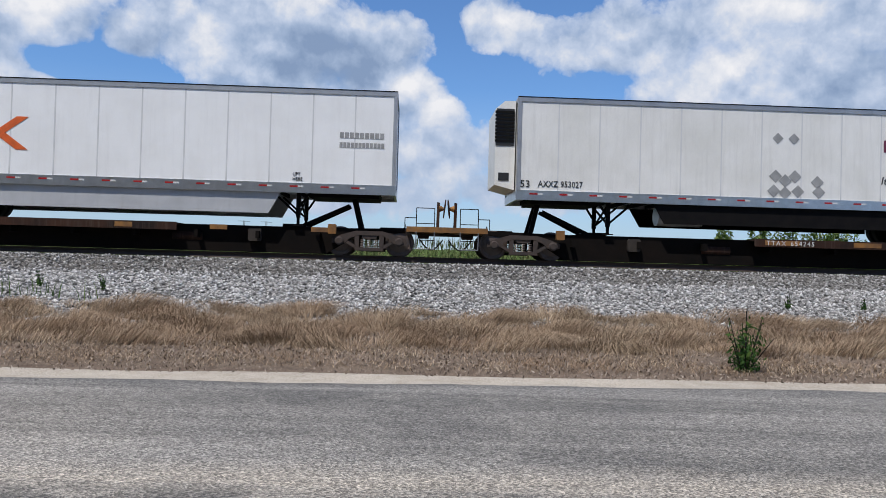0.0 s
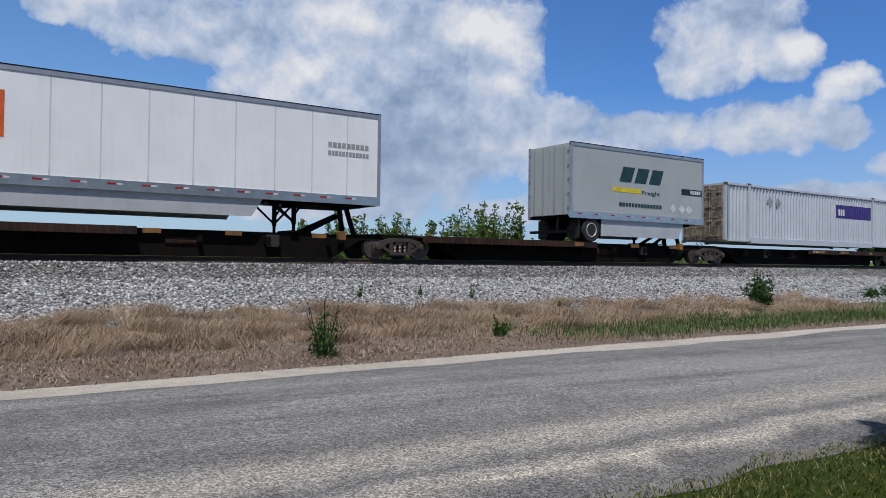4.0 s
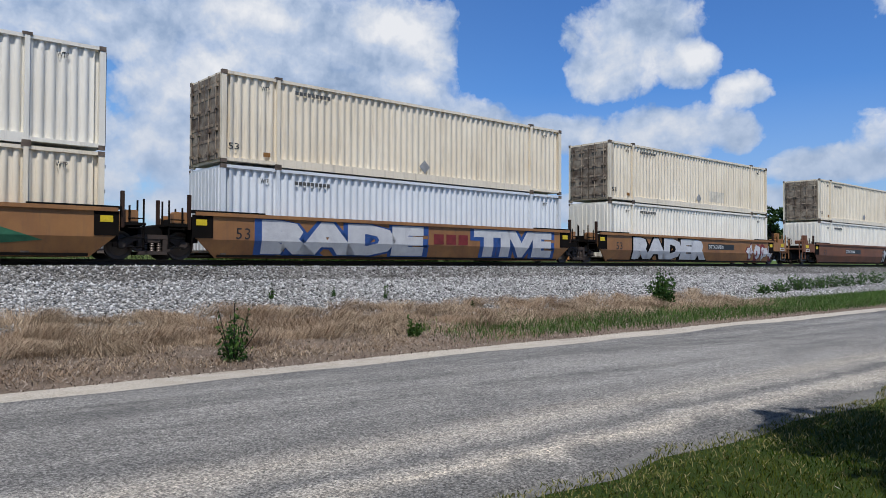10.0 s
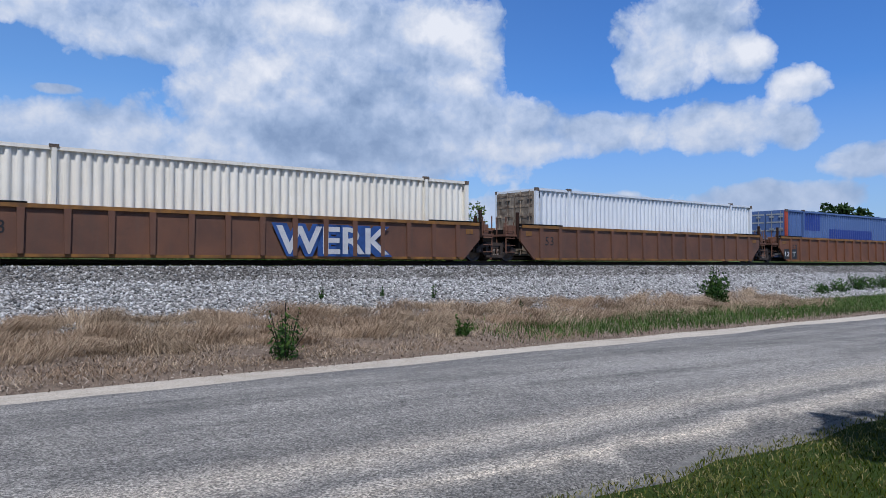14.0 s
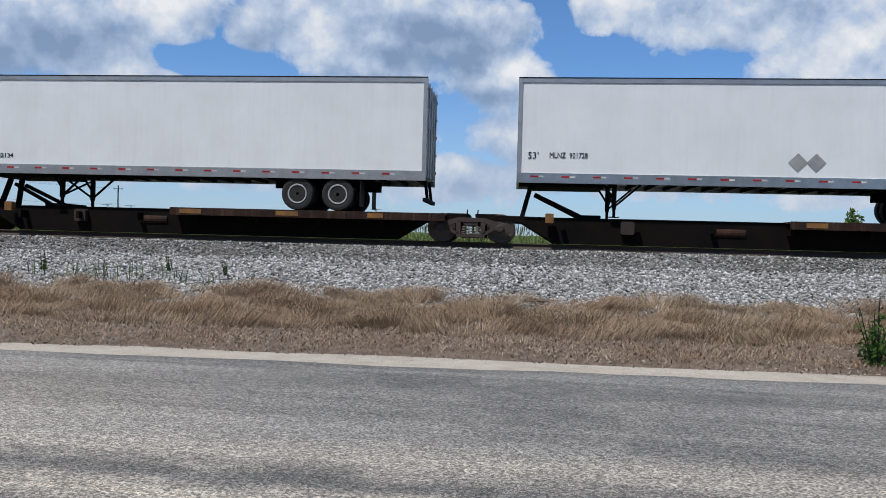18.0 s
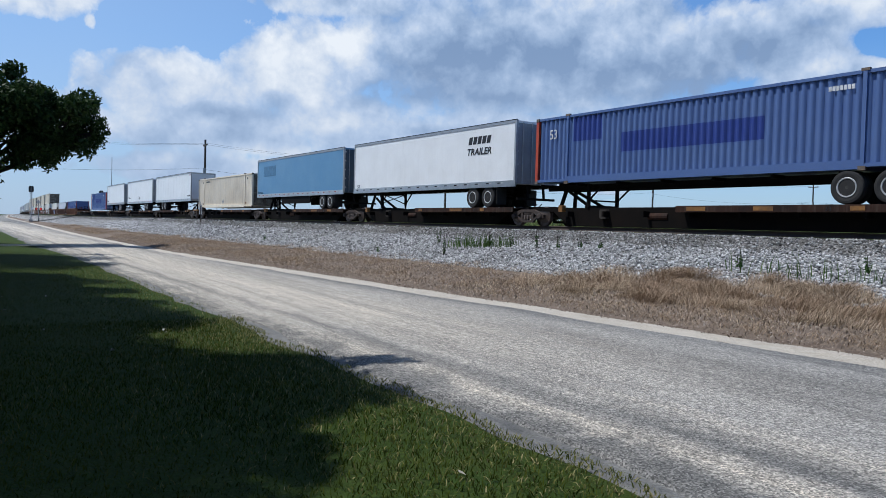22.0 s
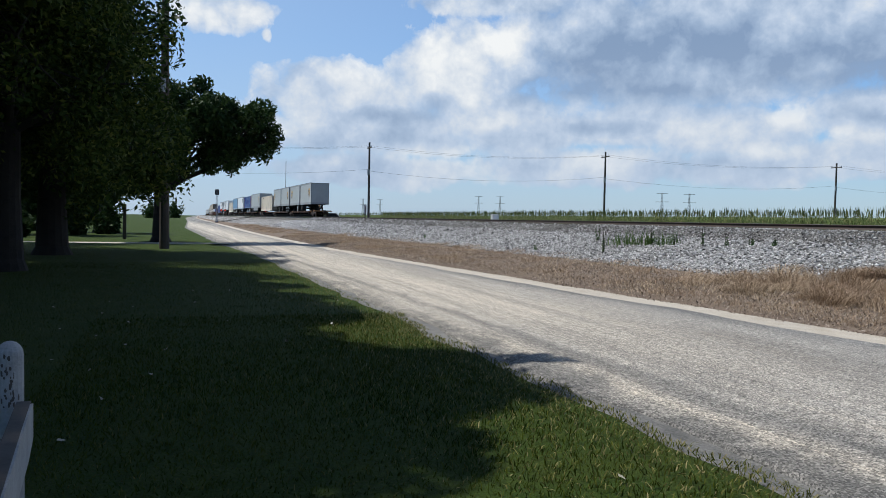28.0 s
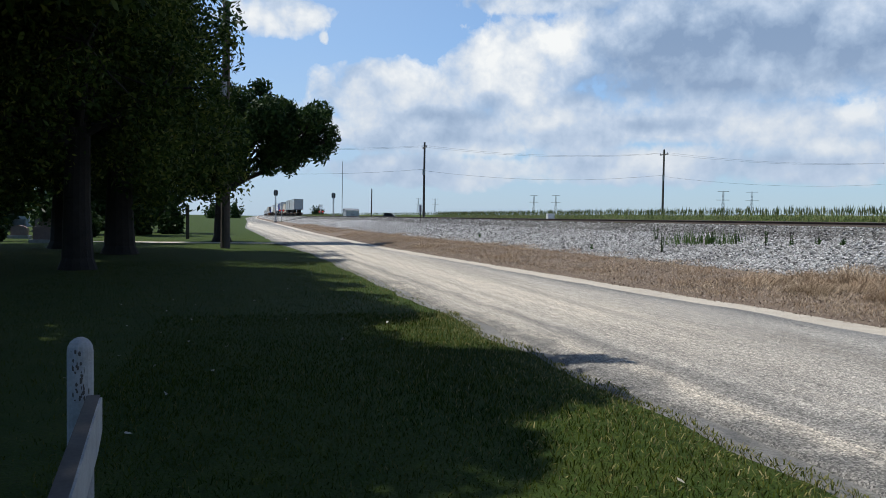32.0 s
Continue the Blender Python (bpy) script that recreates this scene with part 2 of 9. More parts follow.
def mat(name, col, rough=0.7, metal=0.0, col2=None, scale=3.0, fine=60.0, vary=0.35, bump=0.0, spec=0.5, streak=0.0, rnd=0.0, emit=0.0):
    """A surface of two tones: broad stains, fine grain, rain streaks and relief."""
    if name in MATS:
        return MATS[name]
    m = bpy.data.materials.new(name)
    MATS[name] = m
    m.use_nodes = True
    t = m.node_tree
    b = t.nodes["Principled BSDF"]
    b.inputs["Roughness"].default_value, b.inputs["Metallic"].default_value = rough, metal
    b.inputs["Specular IOR Level"].default_value = spec
    col2 = col2 or tuple(c * (1 - vary) for c in col)
    co = t.nodes.new("ShaderNodeTexCoord").outputs["Object"]
    broad = ramp_node(t, noise_node(t, co, scale, 5.0, 0.6, 0.3).outputs[0], [(0.35, (0, 0, 0)), (0.68, (1, 1, 1))])
    grain = noise_node(t, co, fine, 3.0, 0.6).outputs[0]
    c = mix_node(t, broad, col, col2)
    g = ramp_node(t, grain, [(0.3, (0.72, 0.72, 0.72)), (0.7, (1.18, 1.18, 1.18))])
    mul = t.nodes.new("ShaderNodeMix")
    mul.data_type, mul.blend_type = "RGBA", "MULTIPLY"
    mul.inputs[0].default_value = min(1.0, 0.25 + vary)
    t.links.new(c, mul.inputs[6])
    t.links.new(g, mul.inputs[7])
    c = mul.outputs[2]
    if streak:
        mp = t.nodes.new("ShaderNodeMapping")
        mp.inputs["Scale"].default_value = (6.0, 6.0, 0.35)
        t.links.new(co, mp.inputs[0])
        s = ramp_node(t, noise_node(t, mp.outputs[0], 1.4, 5.0, 0.65).outputs[0], [(0.5, (0, 0, 0)), (0.75, (1, 1, 1))])
        c = mix_node(t, math_node(t, "MULTIPLY", s, streak), c, (0.10, 0.075, 0.055))
    if rnd:
        info = t.nodes.new("ShaderNodeObjectInfo").outputs["Random"]
        c = mix_node(t, math_node(t, "MULTIPLY", info, rnd), c, tuple(x * 0.5 for x in col))
    t.links.new(c, b.inputs["Base Color"])
    if bump:
        bp = t.nodes.new("ShaderNodeBump")
        bp.inputs["Strength"].default_value, bp.inputs["Distance"].default_value = bump, 0.02
        t.links.new(grain, bp.inputs["Height"])
        t.links.new(bp.outputs[0], b.inputs["Normal"])
    if emit:
        b.inputs["Emission Color"].default_value = (*col, 1)
        b.inputs["Emission Strength"].default_value = emit
    return m


def island_mat(name, stops, rough=0.8, bump=0.0, through_light=0.0, patch=0.0, patch_col=(0.2, 0.2, 0.2)):
    """For many small pieces in one mesh: each takes its own tone."""
    m = bpy.data.materials.new(name)
    MATS[name] = m
    m.use_nodes = True
    t = m.node_tree
    b = t.nodes["Principled BSDF"]
    b.inputs["Roughness"].default_value = rough
    b.inputs["Specular IOR Level"].default_value = 0.10
    isl = t.nodes.new("ShaderNodeNewGeometry").outputs["Random Per Island"]
    c = ramp_node(t, isl, stops)
    if patch:
        co = t.nodes.new("ShaderNodeTexCoord").outputs["Object"]
        pz = ramp_node(t, noise_node(t, co, patch, 3.0, 0.5).outputs[0], [(0.42, (0, 0, 0)), (0.62, (1, 1, 1))])
        c = mix_node(t, math_node(t, "MULTIPLY", pz, 0.6), c, patch_col)
    t.links.new(c, b.inputs["Base Color"])
    if through_light:
        tr = t.nodes.new("ShaderNodeBsdfTranslucent")
        t.links.new(c, tr.inputs[0])
        mx = t.nodes.new("ShaderNodeMixShader")
        mx.inputs[0].default_value = through_light
        t.links.new(b.outputs[0], mx.inputs[1])
        t.links.new(tr.outputs[0], mx.inputs[2])
        t.links.new(mx.outputs[0], t.nodes["Material Output"].inputs[0])
    return m


M_WHITE = mat("white_panel", (0.86, 0.865, 0.85), 0.35, 0.0, (0.79, 0.79, 0.77), 0.8, 90, 0.10, streak=0.06)
M_WHITE2 = mat("aged_white_panel", (0.80, 0.79, 0.75), 0.45, 0.0, (0.69, 0.68, 0.63), 0.7, 70, 0.15, streak=0.12)
M_GREY = mat("grey_paint", (0.40, 0.418, 0.402), 0.42, 0.0, (0.355, 0.37, 0.355), 0.7, 80, 0.10, streak=0.05)
M_GREYD = mat("grey_paint_door", (0.30, 0.315, 0.32), 0.45, 0.0, (0.25, 0.26, 0.265), 1.2, 80, 0.12, streak=0.15)
M_BLUEGREY = mat("steel_blue_panel", (0.10, 0.25, 0.42), 0.4, 0.0, (0.13, 0.28, 0.44), 0.6, 80, 0.15, streak=0.05)
M_CREAM = mat("cream_container", (0.85, 0.76, 0.60), 0.5, 0.0, (0.76, 0.66, 0.50), 0.5, 60, 0.15, streak=0.34)
M_CREAM2 = mat("pale_container", (0.88, 0.84, 0.74), 0.5, 0.0, (0.80, 0.75, 0.64), 0.5, 60, 0.12, streak=0.26)
M_WHITEBOX = mat("white_container", (0.74, 0.77, 0.80), 0.45, 0.0, (0.66, 0.69, 0.72), 0.6, 60, 0.12, streak=0.08)
M_GREYBOX = mat("grey_container", (0.52, 0.54, 0.57), 0.45, 0.0, (0.45, 0.47, 0.50), 0.6, 60, 0.12, streak=0.06)
M_BLUEBOX = mat("blue_container", (0.075, 0.13, 0.30), 0.5, 0.0, (0.09, 0.15, 0.32), 0.7, 60, 0.2, streak=0.08)
M_BLUEPATCH = mat("fresh_blue_paint", (0.022, 0.045, 0.22), 0.45, 0.0, (0.03, 0.055, 0.24), 1.0, 60, 0.15)
M_RED = mat("orange_red_post", (0.52, 0.075, 0.03), 0.5, 0.0, (0.42, 0.06, 0.03), 2.0, 60, 0.2, streak=0.15)
M_RUSTDOOR = mat("rusty_door", (0.33, 0.28, 0.215), 0.7, 0.0, (0.06, 0.036, 0.023), 1.7, 50, 0.35, streak=0.75)
M_RUSTBAR = mat("rusty_lock_bar", (0.085, 0.055, 0.038), 0.7, 0.0, (0.42, 0.34, 0.25), 3.0, 50, 0.3, streak=0.4)
M_CASTING = mat("rusty_casting", (0.06, 0.045, 0.036), 0.75, 0.0, (0.20, 0.15, 0.11), 3.0, 50, 0.3)
M_ALU = mat("aluminium", (0.62, 0.63, 0.64), 0.32, 0.85, (0.50, 0.51, 0.52), 3.0, 120, 0.15)
M_ALUD = mat("dull_aluminium", (0.45, 0.46, 0.47), 0.45, 0.6, (0.36, 0.37, 0.38), 3.0, 120, 0.2, streak=0.12)
M_SEAM = mat("pale_panel_joint", (0.66, 0.66, 0.65), 0.5, 0.0, (0.55, 0.55, 0.54), 2.0, 60, 0.2)
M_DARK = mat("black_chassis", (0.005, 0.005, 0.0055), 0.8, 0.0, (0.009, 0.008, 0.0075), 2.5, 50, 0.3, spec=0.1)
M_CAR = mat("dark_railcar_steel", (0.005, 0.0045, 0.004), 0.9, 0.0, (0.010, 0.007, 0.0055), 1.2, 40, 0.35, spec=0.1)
M_DECK = mat("weathered_brown_deck", (0.048, 0.020, 0.011), 0.8, 0.0, (0.016, 0.010, 0.008), 1.3, 40, 0.35, streak=0.5, spec=0.2)
M_YELLOW = mat("faded_yellow_paint", (0.30, 0.135, 0.025), 0.65, 0.0, (0.12, 0.055, 0.018), 2.0, 40, 0.3, streak=0.35)
M_WELL = mat("ochre_well_paint", (0.36, 0.17, 0.055), 0.6, 0.0, (0.22, 0.10, 0.04), 0.7, 40, 0.25, streak=0.35)
M_WELLR = mat("rust_brown_well_paint", (0.205, 0.078, 0.036), 0.68, 0.0, (0.13, 0.055, 0.028), 0.7, 40, 0.25, streak=0.3)
M_WELLB = mat("dark_red_well_paint", (0.17, 0.075, 0.042), 0.7, 0.0, (0.10, 0.05, 0.034), 0.8, 40, 0.3, streak=0.35)
M_BOGIE = mat("truck_casting", (0.040, 0.031, 0.026), 0.8, 0.1, (0.066, 0.044, 0.034), 4.0, 60, 0.35)
M_STEEL = mat("worn_wheel_steel", (0.12, 0.10, 0.09), 0.5, 0.6, (0.10, 0.07, 0.055), 3.0, 60, 0.3)
M_RAIL = mat("rail_steel", (0.045, 0.031, 0.025), 0.7, 0.2, (0.065, 0.042, 0.032), 1.0, 50, 0.3)
M_RAILTOP = mat("polished_rail_head", (0.45, 0.44, 0.43), 0.25, 0.9)
M_TIE = mat("creosoted_tie", (0.06, 0.05, 0.042), 0.9, 0.0, (0.10, 0.085, 0.07), 3.0, 40, 0.35, bump=0.3, rnd=0.5)
M_TYRE = mat("tyre_rubber", (0.012, 0.012, 0.012), 0.85, 0.0, (0.026, 0.024, 0.022), 4.0, 60, 0.3)
M_RIM = mat("bright_rim", (0.62, 0.62, 0.62), 0.4, 0.4, (0.45, 0.44, 0.42), 6.0, 60, 0.25)
M_RIMD = mat("dirty_rim", (0.07, 0.065, 0.06), 0.65, 0.1, (0.035, 0.03, 0.026), 6.0, 60, 0.25)
M_SKIRT = mat("grey_skirt", (0.50, 0.51, 0.52), 0.45, 0.1, (0.42, 0.43, 0.44), 1.0, 60, 0.15, streak=0.1)
M_SKIRTD = mat("dirty_dark_skirt", (0.055, 0.056, 0.050), 0.6, 0.0, (0.10, 0.10, 0.09), 0.8, 60, 0.25, streak=0.2)
M_REDTAPE = mat("red_reflector", (0.42, 0.02, 0.02), 0.35)
M_BLACK = mat("black_lettering", (0.02, 0.02, 0.022), 0.5)
M_FADED = mat("faded_black_lettering", (0.10, 0.098, 0.09), 0.6)
M_LETTERW = mat("white_lettering", (0.72, 0.72, 0.70), 0.5)
M_GREEN = mat("green_lettering", (0.02, 0.16, 0.06), 0.5)
M_SIGNY = mat("yellow_sign", (0.78, 0.58, 0.02), 0.5)
M_ORANGE = mat("orange_sign", (0.75, 0.13, 0.02), 0.5)
M_PURPLE = mat("purple_sign", (0.05, 0.03, 0.20), 0.5)
M_NAVY = mat("navy_sign", (0.012, 0.035, 0.075), 0.45, 0.0, (0.02, 0.07, 0.13), 1.0, 60, 0.3)
M_CYAN = mat("cyan_lettering", (0.04, 0.33, 0.55), 0.5)
M_SHIELD = mat("brown_shield", (0.045, 0.018, 0.008), 0.4)
M_GOLD = mat("gold_sign", (0.62, 0.33, 0.02), 0.4)
M_TAG = mat("pale_grey_diamond", (0.36, 0.36, 0.35), 0.5)
M_GRAFW = mat("white_spray", (0.60, 0.60, 0.60), 0.6, 0.0, (0.48, 0.48, 0.50), 2.0, 40, 0.2)
M_GRAFB = mat("blue_spray", (0.03, 0.09, 0.30), 0.6)
M_GRAFP = mat("lilac_spray", (0.24, 0.24, 0.42), 0.6, 0.0, (0.16, 0.18, 0.36), 2.0, 40, 0.2)
M_GRAFR = mat("dark_red_spray", (0.20, 0.022, 0.022), 0.6)
M_GRAFD = mat("violet_spray", (0.05, 0.04, 0.13), 0.6)
M_GRAFG = mat("green_spray", (0.03, 0.15, 0.075), 0.6)
M_BARK = mat("bark", (0.020, 0.017, 0.013), 0.95, 0.0, (0.011, 0.009, 0.0075), 3.0, 22, 0.4, bump=0.8)
M_POLE = mat("weathered_pole_wood", (0.085, 0.068, 0.055), 0.9, 0.0, (0.05, 0.042, 0.036), 1.5, 50, 0.35, bump=0.4)
M_FENCE = mat("chipped_white_paint", (0.38, 0.38, 0.38), 0.75, 0.0, (0.27, 0.27, 0.265), 5.0, 80, 0.25, bump=0.25)
M_CHIP = mat("bare_wood", (0.10, 0.085, 0.075), 0.9)
M_STONE = mat("polished_granite", (0.24, 0.16, 0.14), 0.5, 0.0, (0.18, 0.12, 0.11), 6.0, 120, 0.3)
M_STONE2 = mat("grey_granite", (0.30, 0.30, 0.30), 0.5, 0.0, (0.22, 0.22, 0.22), 6.0, 120, 0.3)
M_METAL = mat("galvanised_steel", (0.30, 0.31, 0.32), 0.5, 0.5, (0.24, 0.25, 0.26), 3.0, 60, 0.2)
M_SIGNAL = mat("black_signal_paint", (0.02, 0.02, 0.02), 0.5)
M_LAMPR = mat("red_lamp", (0.7, 0.03, 0.02), 0.3, emit=1.5)
M_SHED = mat("shed_sheet_metal", (0.42, 0.43, 0.42), 0.5, 0.2, (0.34, 0.35, 0.34), 1.0, 40, 0.2)

# ---- mesh tools ----


def part(name, bm, material, parent=None, label="", loc=None):
    """One mesh object from a bmesh or a mesh, under its thing."""
    if isinstance(bm, bmesh.types.BMesh):
        me = bpy.data.meshes.new(name)
        bm.to_mesh(me)
        bm.free()
    else:
        me = bm
    if material is not None and not me.materials:
        me.materials.append(material)
    ob = new(name, me)
    if parent is not None:
        ob.parent = parent
    if loc is not None:
        ob.location = loc
    if label:
        ob["label"] = label
    return ob


CACHE = {}


def pieces(name, bm, material, parent=None, label=""):
    """Each loose piece of a bmesh becomes a part of its own."""
    bm.verts.index_update()
    bm.faces.index_update()
    left = set(bm.verts)
    obs = []
    while left:
        todo, isle = [min(left, key=lambda v: v.index)], set()
        while todo:
            v = todo.pop()
            if v in isle:
                continue
            isle.add(v)
            todo += [e.other_vert(v) for e in v.link_edges]
        left -= isle
        vs = sorted(isle, key=lambda v: v.index)
        idx = {v: i for i, v in enumerate(vs)}
        fs = sorted({f for v in vs for f in v.link_faces}, key=lambda f: f.index)
        me = bpy.data.meshes.new(name)
        me.from_pydata([tuple(v.co) for v in vs], [], [[idx[v] for v in f.verts] for f in fs])
        me.materials.append(material)
        ob = new(name, me)
        ob.parent = parent
        if label:
            ob["label"] = label
        obs.append(ob)
    bm.free()
    return obs


def shared(key, make):
    """A mesh that alike parts share."""
    if key not in CACHE:
        bm = bmesh.new()
        material = make(bm)
        me = bpy.data.meshes.new(key)
        bm.to_mesh(me)
        bm.free()
        if material is not None:
            me.materials.append(material)
        CACHE[key] = me
    return CACHE[key]


def box(bm, x0, x1, y0, y1, z0, z1, bev=0.0):
    """A box; with bev its long edges are chamfered in the xz section."""
    if bev <= 0:
        v = [bm.verts.new((x, y, z)) for x in (x0, x1) for y in (y0, y1) for z in (z0, z1)]
        for f in ((0, 1, 3, 2), (4, 6, 7, 5), (0, 4, 5, 1), (2, 3, 7, 6), (0, 2, 6, 4), (1, 5, 7, 3)):
            bm.faces.new([v[i] for i in f])
        return
    b = bev
    prism(bm, [(x0 + b, z0), (x1 - b, z0), (x1, z0 + b), (x1, z1 - b), (x1 - b, z1), (x0 + b, z1), (x0, z1 - b), (x0, z0 + b)], y0, y1)


def prism(bm, pts, y0, y1):
    """An outline in x, z (anticlockwise seen from -y), pushed from y0 to y1."""
    a = [bm.verts.new((x, y0, z)) for x, z in pts]
    b = [bm.verts.new((x, y1, z)) for x, z in pts]
    bm.faces.new(a)
    bm.faces.new(b[::-1])
    n = len(pts)
    for i in range(n):
        j = (i + 1) % n
        bm.faces.new((a[j], a[i], b[i], b[j]))


def tube(bm, p0, p1, r0, r1=None, n=10, cap=True):
    """A round bar from p0 to p1."""
    r1 = r0 if r1 is None else r1
    p0, p1 = Vector(p0), Vector(p1)
    d = (p1 - p0).normalized()
    u = d.orthogonal().normalized()
    w = d.cross(u)
    ring = lambda p, r: [bm.verts.new(p + r * (math.cos(2 * math.pi * i / n) * u + math.sin(2 * math.pi * i / n) * w)) for i in range(n)]
    a, b = ring(p0, r0), ring(p1, r1)
    for i in range(n):
        j = (i + 1) % n
        bm.faces.new((a[i], a[j], b[j], b[i]))
    if cap:
        bm.faces.new(a[::-1])
        bm.faces.new(b)


def lathe(bm, prof, cx, cy, cz, n=24, cap=True):
    """A profile of (radius, y) turned round an axis along y."""
    rings = []
    for r, y in prof:
        rings.append([bm.verts.new((cx + r * math.cos(2 * math.pi * i / n), cy + y, cz + r * math.sin(2 * math.pi * i / n))) for i in range(n)])
    for a, b in zip(rings, rings[1:]):
        for i in range(n):
            j = (i + 1) % n
            bm.faces.new((a[i], a[j], b[j], b[i]))
    if cap:
        bm.faces.new(rings[0][::-1])
        bm.faces.new(rings[-1])


def bar(bm, p0, p1, w, h):
    """A square bar between two points."""
    p0, p1 = Vector(p0), Vector(p1)
    d = (p1 - p0).normalized()
    u = Vector((0, 1, 0)) if abs(d.y) < 0.9 else Vector((1, 0, 0))
    s = d.cross(u).normalized()
    u = s.cross(d).normalized()
    q = [p + a * u * w / 2 + b * s * h / 2 for p in (p0, p1) for a, b in ((-1, -1), (1, -1), (1, 1), (-1, 1))]
    v = [bm.verts.new(p) for p in q]
    for f in ((0, 1, 2, 3), (7, 6, 5, 4), (0, 4, 5, 1), (1, 5, 6, 2), (2, 6, 7, 3), (3, 7, 4, 0)):
        bm.faces.new([v[i] for i in f])


def np_mesh(name, verts, faces):
    me = bpy.data.meshes.new(name)
    verts, faces = np.asarray(verts, np.float32), np.asarray(faces, np.int32)
    me.vertices.add(len(verts))
    me.vertices.foreach_set("co", verts.ravel())
    k = faces.shape[1]
    me.loops.add(faces.size)
    me.loops.foreach_set("vertex_index", faces.ravel())
    me.polygons.add(len(faces))
    me.polygons.foreach_set("loop_start", np.arange(0, faces.size, k, dtype=np.int32))
    me.update(calc_edges=True)
    return me


def lettering(text, size, material, shear=0.0, bold=0.0, spread=1.0):
    """Flat raised letters in the xz plane that face -y, starting at the origin."""
    key = ("text", text, size, material.name, shear, bold, spread)
    if key in CACHE:
        return CACHE[key]
    cu = bpy.data.curves.new("lettering", "FONT")
    cu.body, cu.size, cu.shear, cu.offset, cu.space_character = text, size, shear, bold, spread
    cu.extrude, cu.resolution_u = 0.004, 2
    ob = bpy.data.objects.new("lettering", cu)
    scene.collection.objects.link(ob)
    me = bpy.data.meshes.new_from_object(ob.evaluated_get(bpy.context.evaluated_depsgraph_get()))
    bpy.data.objects.remove(ob)
    me.transform(Matrix.Rotation(radians(90), 4, "X"))
    me.materials.clear()
    me.materials.append(material)
    CACHE[key] = me
    return me


# ---- the plan: the track's line, the road's edges ----
RAIL_Z, TRACK_Y, SPEED = 1.70, 23.36, 28.687


def track_y(x):
    """The centre line of the track: nearly straight, bending gently far off."""
    f = lambda q: TRACK_Y + 0.0537 * q + 0.0000868 * q * q
    g = lambda q: 0.0537 + 0.0001736 * q
    if x < -420:
        return f(-420) + g(-420) * (x + 420)
    if x > 80:
        return f(80) + g(80) * (x - 80)
    return f(x)


def track_turn(x):
    return math.degrees(math.atan((track_y(x + 1) - track_y(x - 1)) / 2))


def road_far(x):
    """Outer edge of the pale verge on the track's side."""
    return float(np.interp(x, [-3000, -420, -200, -72, -37, -20, 0, 31, 80, 3000],
                           [track_y(-3000) - 9, track_y(-420) - 9.0, 7.0, 6.8, 7.7, 9.0, 10.6, 12.6, 16.2, track_y(3000) - 12]))


def road_near(x):
    """Edge of the lawn."""
    rag = 0.16 * noise.noise((x * 0.8, 7.7, 0)) + 0.10 * noise.noise((x * 2.3, 1.7, 0)) if -60 < x < 40 else 0.0
    return rag + float(np.interp(x, [-3000, -420, -200, -98, -44, -32, -14, 0, 10, 30, 80, 3000],
                           [track_y(-3000) - 15, track_y(-420) - 15.0, 1.0, 0.2, 1.9, 2.8, 3.2, 3.5, 4.0, 5.4, 9.0, track_y(3000) - 19]))


XS = sorted(set([-3000, -2200, -1600, -1200, -900, -700, -550] + list(range(-450, -60, 10)) + [x * 0.75 for x in range(-80, 81)] + list(range(64, 300, 12)) + [400, 600, 900, 1500, 2200, 3000]))


def ground_lines(x):
    c, rf, rn = track_y(x), road_far(x), road_near(x)
    toe = c - 8.2
    toe = max(toe, rf + 1.2)
    return [(-3000, 0.0), (-200, 0.0), (-60, 0.0), (-25, 0.02), (-12, 0.04), (-5, 0.03), (rn - 2, 0.03), (rn, -0.01), (rn + 0.4, -0.03),
            (rf - 0.02, -0.02), (rf + 0.3, 0.05), (rf * 0.6 + toe * 0.4, 0.14), (toe, 0.26), (c - 3.6, 1.12), (c - 2.0, 1.47), (c, 1.50),
            (c + 2.0, 1.47), (c + 5.5, 0.5), (c + 9, 0.3), (c + 16, 0.3), (c + 40, 0.3), (c + 150, 0.3), (3000, 0.3)]


def sheet(name, rows, material, kind="structure", label="", slots=None):
    """A swept sheet: rows of equal numbers of points."""
    n = len(rows[0])
    v = [p for r in rows for p in r]
    f = [(i * n + j, (i + 1) * n + j, (i + 1) * n + j + 1, i * n + j + 1) for i in range(len(rows) - 1) for j in range(n - 1)]
    me = np_mesh(name, v, f)
    for m in (material if isinstance(material, list) else [material]):
        me.materials.append(m)
    if slots:
        me.polygons.foreach_set("material_index", np.array([slots(j) for i in range(len(rows) - 1) for j in range(n - 1)], np.int32))
    me.polygons.foreach_set("use_smooth", np.ones(len(f), bool))
    ob = new(name, me)
    return tagged(ob, label, "", "", kind)


